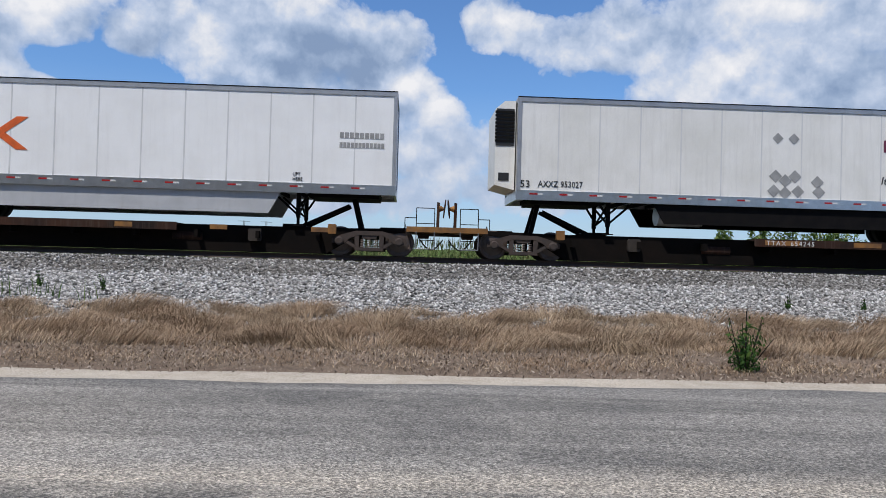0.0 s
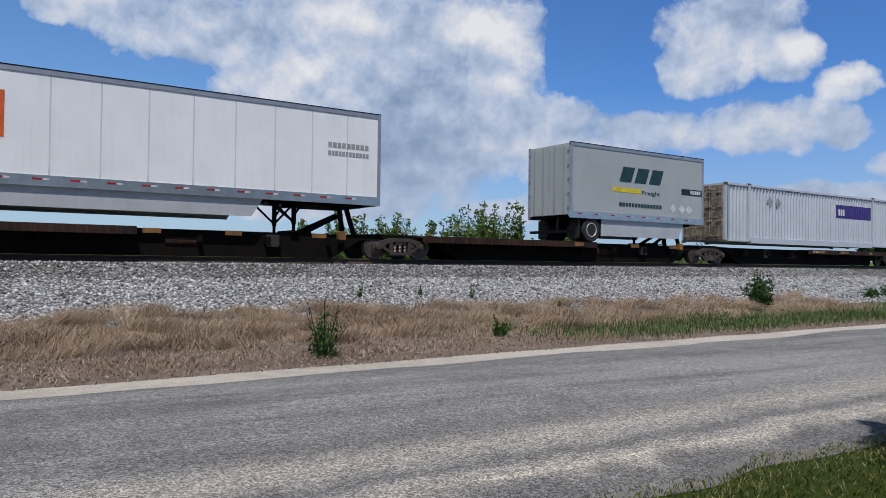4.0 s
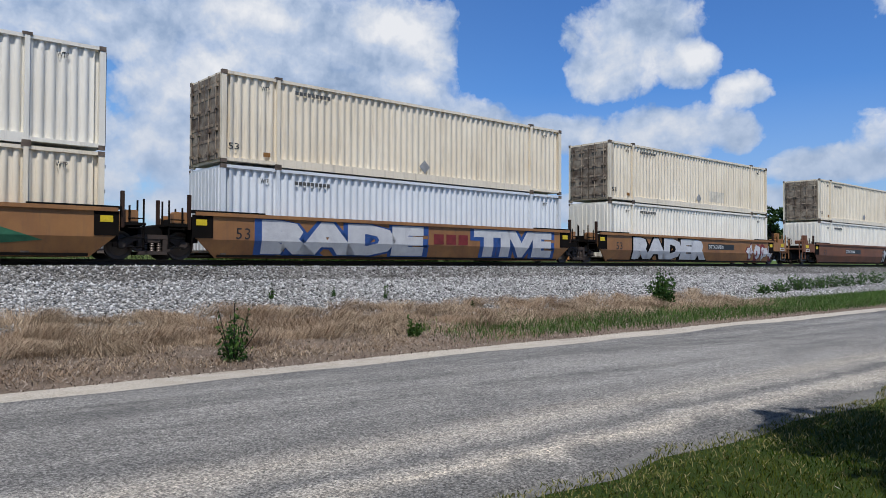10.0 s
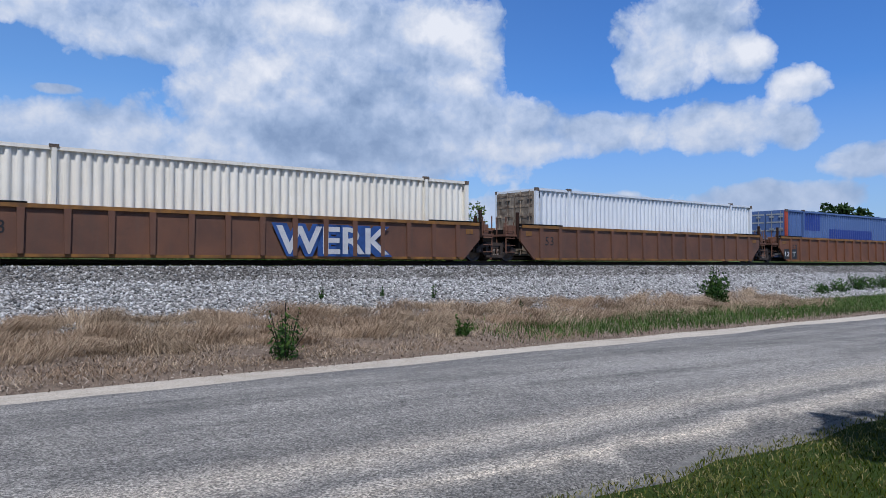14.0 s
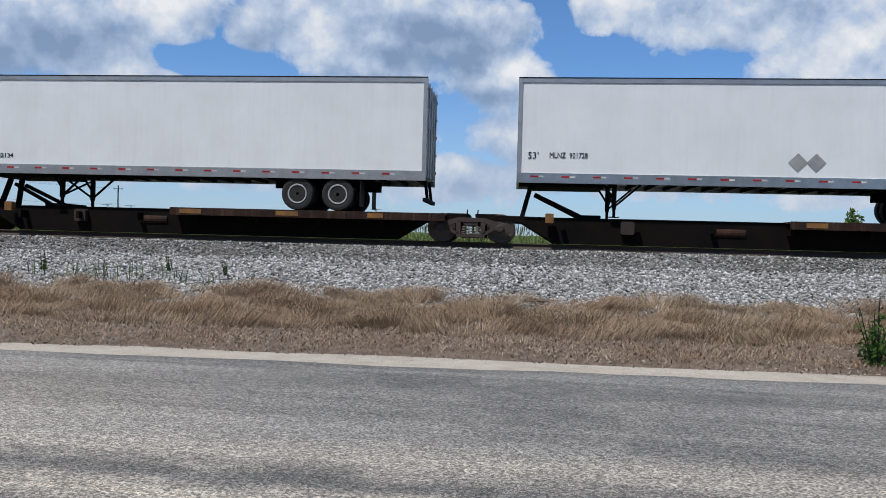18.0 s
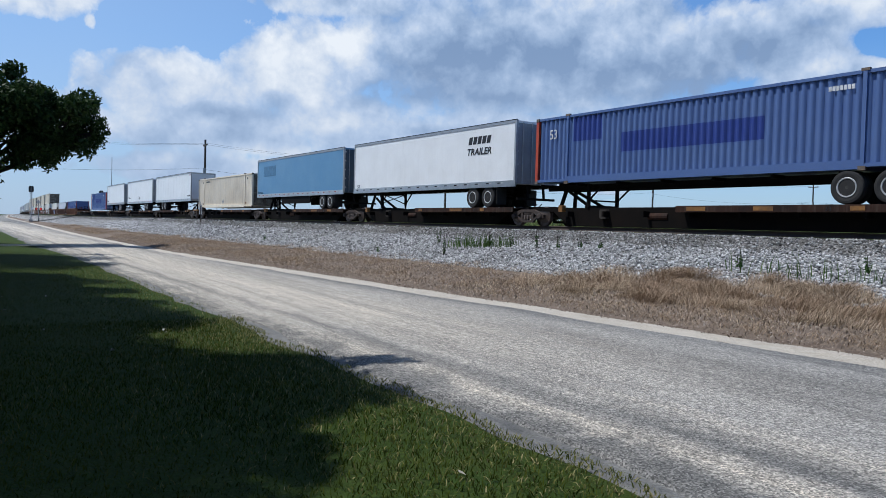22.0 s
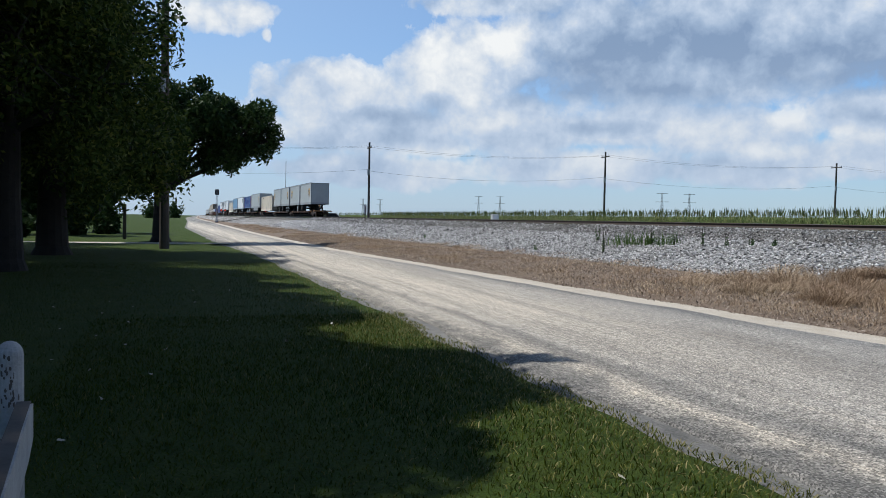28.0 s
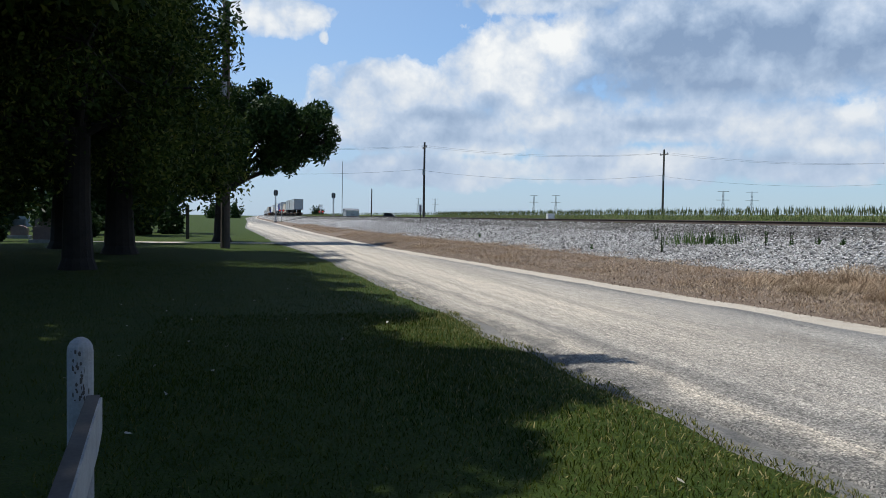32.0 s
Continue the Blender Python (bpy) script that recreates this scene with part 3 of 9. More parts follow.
def ground_mat(name, a, b, c, scale, fine, bump, rough=0.95, patch=0.3):
    """Earth of three tones at three sizes."""
    m = bpy.data.materials.new(name)
    m.use_nodes = True
    t = m.node_tree
    p = t.nodes["Principled BSDF"]
    p.inputs["Roughness"].default_value = rough
    p.inputs["Specular IOR Level"].default_value = 0.2
    co = t.nodes.new("ShaderNodeTexCoord").outputs["Object"]
    n1 = ramp_node(t, noise_node(t, co, patch, 4.0, 0.6, 0.5).outputs[0], [(0.38, (0, 0, 0)), (0.62, (1, 1, 1))])
    n2 = ramp_node(t, noise_node(t, co, scale, 5.0, 0.65).outputs[0], [(0.35, (0, 0, 0)), (0.65, (1, 1, 1))])
    n3 = noise_node(t, co, fine, 4.0, 0.7)
    col = mix_node(t, math_node(t, "MULTIPLY", n1, 0.7), a, b)
    col = mix_node(t, math_node(t, "MULTIPLY", n2, 0.6), col, c)
    g = ramp_node(t, n3.outputs[0], [(0.3, (0.5, 0.5, 0.5)), (0.7, (1.4, 1.4, 1.4))])
    mul = t.nodes.new("ShaderNodeMix")
    mul.data_type, mul.blend_type = "RGBA", "MULTIPLY"
    mul.inputs[0].default_value = 0.8
    t.links.new(col, mul.inputs[6])
    t.links.new(g, mul.inputs[7])
    t.links.new(mul.outputs[2], p.inputs["Base Color"])
    bp = t.nodes.new("ShaderNodeBump")
    bp.inputs["Strength"].default_value, bp.inputs["Distance"].default_value = bump, 0.03
    t.links.new(n3.outputs[0], bp.inputs["Height"])
    t.links.new(bp.outputs[0], p.inputs["Normal"])
    return m


def gravel_mat(name, scale, col, bump):
    """Broken stones packed together: a tone for each, the shade of the gaps painted between them."""
    m = bpy.data.materials.new(name)
    m.use_nodes = True
    t = m.node_tree
    p = t.nodes["Principled BSDF"]
    p.inputs["Roughness"].default_value = 0.95
    p.inputs["Specular IOR Level"].default_value = 0.15
    co = t.nodes.new("ShaderNodeTexCoord").outputs["Object"]
    vor, gap = t.nodes.new("ShaderNodeTexVoronoi"), t.nodes.new("ShaderNodeTexVoronoi")
    gap.feature = "DISTANCE_TO_EDGE"
    for v in (vor, gap):
        v.inputs["Scale"].default_value = scale
        t.links.new(co, v.inputs["Vector"])
    cell = t.nodes.new("ShaderNodeSeparateXYZ")
    t.links.new(vor.outputs["Color"], cell.inputs[0])
    tone = ramp_node(t, cell.outputs[0], [(0.0, (0.30, 0.30, 0.30)), (0.5, (0.85, 0.85, 0.85)), (1.0, (1.6, 1.6, 1.6))])
    # colour falls off at stone borders to stand for crevice shade
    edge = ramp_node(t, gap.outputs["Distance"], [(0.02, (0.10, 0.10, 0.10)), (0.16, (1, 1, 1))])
    stain = ramp_node(t, noise_node(t, co, 0.5, 5.0, 0.6, 0.4).outputs[0], [(0.35, (0.72, 0.70, 0.68)), (0.65, (1.12, 1.12, 1.12))])
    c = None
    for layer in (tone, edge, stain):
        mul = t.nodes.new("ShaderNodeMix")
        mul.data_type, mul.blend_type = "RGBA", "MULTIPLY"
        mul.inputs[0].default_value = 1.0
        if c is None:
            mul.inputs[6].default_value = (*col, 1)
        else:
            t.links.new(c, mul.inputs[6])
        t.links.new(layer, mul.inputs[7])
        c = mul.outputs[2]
    t.links.new(c, p.inputs["Base Color"])
    bp = t.nodes.new("ShaderNodeBump")
    bp.inputs["Strength"].default_value, bp.inputs["Distance"].default_value = bump, 0.05
    t.links.new(gap.outputs["Distance"], bp.inputs["Height"])
    t.links.new(bp.outputs[0], p.inputs["Normal"])
    return m


def road_mat():
    """Worn chip-seal: grey stone chips, dark tar along the wheel tracks, sand drifted along the lawn's side."""
    m = bpy.data.materials.new("worn_chip_seal")
    m.use_nodes = True
    t = m.node_tree
    p = t.nodes["Principled BSDF"]
    p.inputs["Roughness"].default_value = 0.85
    p.inputs["Specular IOR Level"].default_value = 0.3
    co = t.nodes.new("ShaderNodeTexCoord").outputs["Object"]
    sep = t.nodes.new("ShaderNodeSeparateXYZ")
    t.links.new(co, sep.inputs[0])
    mp = t.nodes.new("ShaderNodeMapping")
    mp.inputs["Scale"].default_value = (0.09, 0.75, 1.0)
    mp.inputs["Rotation"].default_value = (0, 0, radians(-3))
    t.links.new(co, mp.inputs[0])
    tracks = ramp_node(t, noise_node(t, mp.outputs[0], 1.3, 5.0, 0.62, 0.5).outputs[0], [(0.36, (0, 0, 0)), (0.62, (1, 1, 1))])
    blot_n = noise_node(t, co, 0.8, 7.0, 0.72, 0.6).outputs[0]
    blot = ramp_node(t, blot_n, [(0.42, (0, 0, 0)), (0.64, (1, 1, 1))])
    chips = noise_node(t, co, 16.0, 5.0, 0.8)
    vor = t.nodes.new("ShaderNodeTexVoronoi")
    vor.inputs["Scale"].default_value = 72.0
    t.links.new(co, vor.inputs["Vector"])
    col = mix_node(t, tracks, (0.285, 0.272, 0.255), (0.135, 0.131, 0.126))
    col = mix_node(t, math_node(t, "MULTIPLY", blot, 0.5), col, (0.30, 0.285, 0.262))
    lane = t.nodes.new("ShaderNodeMapping")
    lane.inputs["Scale"].default_value = (0.035, 3.2, 1.0)
    lane.inputs["Rotation"].default_value = (0, 0, radians(-3.5))
    t.links.new(co, lane.inputs[0])
    lines = ramp_node(t, noise_node(t, lane.outputs[0], 1.0, 4.0, 0.55, 0.3).outputs[0], [(0.56, (0, 0, 0)), (0.70, (1, 1, 1))])
    # distance from the lawn's edge, and how far towards the sandy end
    u = math_node(t, "SUBTRACT", sep.outputs[1], math_node(t, "ADD", 3.5, math_node(t, "MULTIPLY", sep.outputs[0], 0.035)))
    un = math_node(t, "ADD", u, math_node(t, "MULTIPLY", math_node(t, "SUBTRACT", blot_n, 0.5), 2.4))
    us = math_node(t, "ADD", u, math_node(t, "MULTIPLY", math_node(t, "SUBTRACT", blot_n, 0.5), 0.8))
    strip_at = lambda at, sharp: math_node(t, "SUBTRACT", 1.0, math_node(t, "MULTIPLY", math_node(t, "ABSOLUTE", math_node(t, "SUBTRACT", us, at)), sharp), True)
    band = math_node(t, "MAXIMUM", strip_at(0.88, 3.2), math_node(t, "MULTIPLY", strip_at(1.75, 1.9), 0.62))
    rut = math_node(t, "MULTIPLY", strip_at(1.26, 5.5), 0.55)
    left = math_node(t, "MULTIPLY", math_node(t, "SUBTRACT", -2.0, sep.outputs[0]), 0.10, True)
    wide = math_node(t, "MULTIPLY", left, math_node(t, "SUBTRACT", 1.0, math_node(t, "MULTIPLY", math_node(t, "ABSOLUTE", math_node(t, "SUBTRACT", un, 2.4)), 0.28), True))
    sand = math_node(t, "MULTIPLY", math_node(t, "MAXIMUM", math_node(t, "MULTIPLY", band, 0.8), wide), 0.95)
    streaks = ramp_node(t, noise_node(t, lane.outputs[0], 2.2, 5.0, 0.6, 0.4).outputs[0], [(0.34, (0.52, 0.52, 0.52)), (0.54, (1, 1, 1))])
    col = mix_node(t, math_node(t, "MULTIPLY", sand, streaks), col, (0.56, 0.495, 0.41))
    col = mix_node(t, math_node(t, "MULTIPLY", lines, 0.35), col, (0.12, 0.117, 0.112))
    col = mix_node(t, rut, col, (0.11, 0.107, 0.103))
    rim = math_node(t, "MULTIPLY", math_node(t, "SUBTRACT", 1.0, math_node(t, "MULTIPLY", math_node(t, "ABSOLUTE", math_node(t, "SUBTRACT", un, 0.30)), 1.7), True), 0.75)
    col = mix_node(t, rim, col, (0.115, 0.112, 0.108))
    g = ramp_node(t, chips.outputs[0], [(0.36, (0.74, 0.74, 0.74)), (0.64, (1.26, 1.26, 1.25))])
    cell = t.nodes.new("ShaderNodeSeparateXYZ")
    t.links.new(vor.outputs["Color"], cell.inputs[0])
    stone = ramp_node(t, cell.outputs[0], [(0.0, (0.26, 0.26, 0.26)), (0.35, (0.68, 0.68, 0.68)), (0.7, (1.18, 1.18, 1.16)), (1.0, (1.9, 1.88, 1.85))])
    sm = t.nodes.new("ShaderNodeMix")
    sm.data_type, sm.blend_type = "RGBA", "MULTIPLY"
    sm.inputs[0].default_value = 1.0
    t.links.new(stone, sm.inputs[6])
    t.links.new(g, sm.inputs[7])
    g = sm.outputs[2]
    mul = t.nodes.new("ShaderNodeMix")
    mul.data_type, mul.blend_type = "RGBA", "MULTIPLY"
    mul.inputs[0].default_value = 0.9
    t.links.new(col, mul.inputs[6])
    t.links.new(g, mul.inputs[7])
    t.links.new(mul.outputs[2], p.inputs["Base Color"])
    bp = t.nodes.new("ShaderNodeBump")
    bp.inputs["Strength"].default_value, bp.inputs["Distance"].default_value = 0.9, 0.012
    t.links.new(vor.outputs["Distance"], bp.inputs["Height"])
    t.links.new(bp.outputs[0], p.inputs["Normal"])
    return m


G_LAWN = ground_mat("lawn_soil", (0.021, 0.044, 0.003), (0.029, 0.054, 0.005), (0.052, 0.068, 0.010), 2.0, 40, 0.8)
G_DIRT = ground_mat("dry_mulch", (0.165, 0.122, 0.09), (0.095, 0.068, 0.05), (0.25, 0.197, 0.153), 4.0, 30, 1.0)
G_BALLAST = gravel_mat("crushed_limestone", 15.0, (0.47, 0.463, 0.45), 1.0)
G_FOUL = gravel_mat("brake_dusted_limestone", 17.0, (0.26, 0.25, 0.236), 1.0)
G_FIELD = ground_mat("field_soil", (0.06, 0.085, 0.025), (0.05, 0.075, 0.02), (0.09, 0.10, 0.035), 0.4, 10, 0.8)
G_SAND = ground_mat("pale_sandy_verge", (0.48, 0.425, 0.35), (0.35, 0.305, 0.25), (0.56, 0.51, 0.44), 3.0, 45, 0.8)
G_SHOULDER = ground_mat("grey_shoulder_gravel", (0.19, 0.185, 0.175), (0.11, 0.108, 0.103), (0.30, 0.288, 0.265), 4.0, 40, 1.0)
G_ROAD = road_mat()


def build_ground():
    rows, nb = [], 0
    for x in XS:
        L = ground_lines(x)
        nb = len(L)
        rows.append([(x, y, z + (0.02 * noise.noise((x * 0.6, y * 0.6, 0)) if abs(x) < 80 and abs(y) < 30 else 0)) for y, z in L])
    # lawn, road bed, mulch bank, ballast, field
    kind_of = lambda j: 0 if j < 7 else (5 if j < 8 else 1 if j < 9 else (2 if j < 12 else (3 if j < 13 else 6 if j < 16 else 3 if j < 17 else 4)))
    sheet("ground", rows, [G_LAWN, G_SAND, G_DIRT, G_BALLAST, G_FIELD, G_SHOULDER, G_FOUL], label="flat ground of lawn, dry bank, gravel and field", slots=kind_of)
    # the sealed road, with ragged edges lying on its sandy verges
    rows = []
    rnd = random.Random(4)
    for x in XS:
        a = road_near(x) + 0.30 + 0.18 * noise.noise((x * 0.35, 3, 0)) + 0.12 * noise.noise((x * 1.7, 5, 0))
        b = road_far(x) - 0.88 + 0.35 * noise.noise((x * 0.3, 9, 0)) + 0.12 * noise.noise((x * 1.6, 1, 0))
        rows.append([(x, a - 0.08, -0.09)] + [(x, a + (b - a) * k / 6, 0.0 + 0.05 * (1 - ((k - 3) / 3) ** 2)) for k in range(7)] + [(x, b + 0.08, -0.09)])
    sheet("road", rows, G_ROAD, label="worn grey chip-seal country road with dark wheel tracks")


build_ground()

# ---- track ----


def sweep_bar(name, offset, prof, material, parent=None, label=""):
    """A section (lateral, z) swept along the track."""
    rows = []
    for x in XS:
        a = math.radians(track_turn(x))
        rows.append([(x - math.sin(a) * (offset + o), track_y(x) + math.cos(a) * (offset + o), RAIL_Z + z) for o, z in prof + prof[:1]])
    n = len(rows[0])
    v = [p for r in rows for p in r]
    f = [(i * n + j, (i + 1) * n + j, (i + 1) * n + j + 1, i * n + j + 1) for i in range(len(rows) - 1) for j in range(n - 1)]
    me = np_mesh(name, v, f)
    me.materials.append(material)
    ob = new(name, me)
    ob.parent = parent
    return ob


def build_track():
    track = tagged(new("railway_track"), "single railway track of rust-brown rails on dark ties", "railway track", "", "structure")
    prof = [(-0.07, -0.172), (0.07, -0.172), (0.07, -0.16), (0.012, -0.13), (0.012, -0.05), (0.036, -0.035), (0.036, -0.004), (-0.036, -0.004), (-0.036, -0.035), (-0.012, -0.05), (-0.012, -0.13), (-0.07, -0.16)]
    for o in (-0.755, 0.755):
        r = sweep_bar("rail", o, prof, M_RAIL, track)
        sweep_bar("rail_head", o, [(-0.03, -0.004), (0.03, -0.004), (0.026, 0.0), (-0.026, 0.0)], M_RAILTOP, r)

    def tie(bm):
        box(bm, -0.115, 0.115, -1.3, 1.3, -0.36, -0.19, 0.02)
        return M_TIE

    me = shared("tie", tie)
    for i in range(-130, 110):
        x = i * 0.55
        ob = part("tie", me, None, track)
        ob.matrix_basis = pose(x, track_y(x), RAIL_Z, 0, 0, track_turn(x))


build_track()

# ---- railway cars and their loads; x runs along the train, the side to the road faces -y ----
MOVERS = []
MID = {}


def ride(ob, s):
    """Put a thing into the train, its origin s metres along it."""
    MOVERS.append((ob, s))
    MID[ob.name] = s
    return ob


def wheelset(parent, x, z, r=0.42, y=0.755):
    def make(bm):
        for sy in (-1, 1):
            lathe(bm, [(0.10, -0.09), (r - 0.1, -0.05), (r - 0.06, -0.065), (r, -0.065), (r, 0.055), (r + 0.03, 0.065), (r - 0.07, 0.075)] if sy < 0 else
                  [(r - 0.07, -0.075), (r + 0.03, -0.065), (r, -0.055), (r, 0.065), (r - 0.06, 0.065), (r - 0.1, 0.05), (0.10, 0.09)], 0, sy * y, 0, 28)
        tube(bm, (0, -1.08, 0), (0, 1.08, 0), 0.085, n=10)
        return M_STEEL
    return part("wheelset", shared("wheelset%.2f" % r, make), None, parent, "rusty steel wheelset", (x, 0, z))


def truck(parent, x, r=0.42, wb=1.78):
    """A three-piece freight truck under a car: side frames with openings, springs, bolster."""
    holder = new("bogie")
    holder.parent, holder.location = parent, (x, 0, 0)
    h = wb / 2
    for sx in (-1, 1):
        wheelset(holder, sx * h, r, r)

    def frame_mesh(bm):
        y0, y1 = -0.07, 0.07
        top = [(-h - 0.22, 0.36), (-h - 0.22, 0.5), (-h + 0.1, 0.62), (-0.4, 0.73), (0.4, 0.73), (h - 0.1, 0.62), (h + 0.22, 0.5), (h + 0.22, 0.36)]
        low = [(h + 0.1, 0.34), (h - 0.16, 0.36), (h - 0.30, 0.5), (0.36, 0.6), (-0.36, 0.6), (-h + 0.30, 0.5), (-h + 0.16, 0.36), (-h - 0.1, 0.34)]
        prism(bm, (low[::-1] + top[::-1]), y0, y1)
        for sx in (-1, 1):
            prism(bm, [(sx * p[0], p[1]) for p in ([(0.30, 0.60), (0.30, 0.20), (0.42, 0.20), (0.44, 0.58)] if sx < 0 else [(0.44, 0.58), (0.42, 0.20), (0.30, 0.20), (0.30, 0.60)])], y0 + 0.005, y1 - 0.005)
            bar(bm, (sx * 0.36, 0, 0.22), (sx * (h - 0.22), 0, 0.40), 0.13, 0.09)
            lathe(bm, [(0.09, -0.16), (0.13, -0.14), (0.13, 0.0)], sx * h, 0, r, 14)
        prism(bm, [(-0.44, 0.14), (0.44, 0.14), (0.40, 0.24), (-0.40, 0.24)], y0 - 0.01, y1 + 0.01)
        return M_BOGIE

    def springs(bm):
        for k in (-0.2, 0.0, 0.2):
            for i in range(5):
                tube(bm, (k, 0, 0.25 + i * 0.05), (k, 0, 0.275 + i * 0.05), 0.075, 0.06, 10)
        return M_STEEL
    for sy in (-1, 1):
        sf = part("side_frame", shared("side_frame%.2f" % wb, frame_mesh), None, holder, "cast steel side frame", (0, sy * 1.0, 0))
        part("spring_pack", shared("spring_pack", springs), None, sf)
    bm = bmesh.new()
    box(bm, -0.22, 0.22, -1.05, 1.05, 0.50, 0.70, 0.04)
    part("bolster", bm, M_BOGIE, holder)
    return holder


def brake_wheel_stand(parent, x, sx):
    """The hand brake on an end platform: post, gear case, wheel, handrails and the step below. sx points inwards."""
    bm = bmesh.new()
    prism(bm, [(x - 0.045, 0.85), (x + 0.045, 0.85), (x + 0.055, 1.68), (x - 0.03, 1.70)], -0.55, -0.43)
    post = part("brake_post", bm, M_DECK, parent, "rusty brake post")
    bm = bmesh.new()
    tube(bm, (x - sx * 0.03, -0.49, 1.50), (x - sx * 0.17, -0.49, 1.50), 0.11, 0.05, 10)
    part("gear_case", bm, M_YELLOW, post, "ochre gear case")
    bm = bmesh.new()
    cx, cy, cz = x - sx * 0.20, -0.49, 1.50
    for i in range(16):
        a, b = 2 * math.pi * i / 16, 2 * math.pi * (i + 1) / 16
        rim = lambda q: (cx - sx * 0.03 * math.sin(q), cy + 0.28 * math.cos(q), cz + 0.28 * math.sin(q))
        tube(bm, rim(a), rim(b), 0.016, n=6, cap=False)
        if i % 4 == 0:
            tube(bm, (cx, cy, cz), rim(a), 0.012, n=5, cap=False)
    part("brake_wheel", bm, M_DECK, post)

    def rail(name, points, material, r=0.013):
        bm = bmesh.new()
        for p, q in zip(points, points[1:]):
            tube(bm, p, q, r, n=6)
        return part(name, bm, material, parent, "thin steel rod")
    x0, x1, x2 = x + sx * 0.12, x + sx * 0.66, x + sx * 1.0
    hr = rail("handrail", [(x0, -1.16, 0.85), (x0, -1.16, 1.46), (x1, -1.16, 1.46), (x1, -1.16, 0.85)], M_CAR)
    bm = bmesh.new()
    tube(bm, (x0, -1.16, 1.0), (x1, -1.16, 1.0), 0.012, n=6)
    part("lower_rod", bm, M_CAR, hr)
    rail("handrail", [(x1, -1.18, 0.85), (x1, -1.18, 1.16), (x2, -1.18, 1.16), (x2, -1.18, 0.85)], M_CAR)
    rail("step", [(x0, -1.24, 0.76), (x0, -1.24, 0.24), (x1, -1.24, 0.24), (x1, -1.24, 0.76)], M_METAL, 0.015)
    rail("step_rung", [(x0, -1.24, 0.50), (x1, -1.24, 0.50)], M_CAR)


def coupler(parent, x, sx):
    bm = bmesh.new()
    box(bm, min(x, x + sx * 0.75), max(x, x + sx * 0.75), -0.09, 0.09, 0.66, 0.86, 0.03)
    prism(bm, [(x + sx * 0.7 - 0.16, 0.58), (x + sx * 0.7 + 0.16, 0.58), (x + sx * 0.7 + 0.2, 0.76), (x + sx * 0.7 + 0.16, 0.94), (x + sx * 0.7 - 0.16, 0.94), (x + sx * 0.7 - 0.2, 0.76)], -0.16, 0.16)
    part("coupler", bm, M_BOGIE, parent)
    bm = bmesh.new()
    pts = [(x + sx * (0.1 + 0.09 * i), -0.32, 0.55 - 0.32 * math.sin(math.pi * i / 8)) for i in range(9)]
    for a, b in zip(pts, pts[1:]):
        tube(bm, a, b, 0.022, n=6, cap=False)
    part("air_hose", bm, M_TYRE, parent)


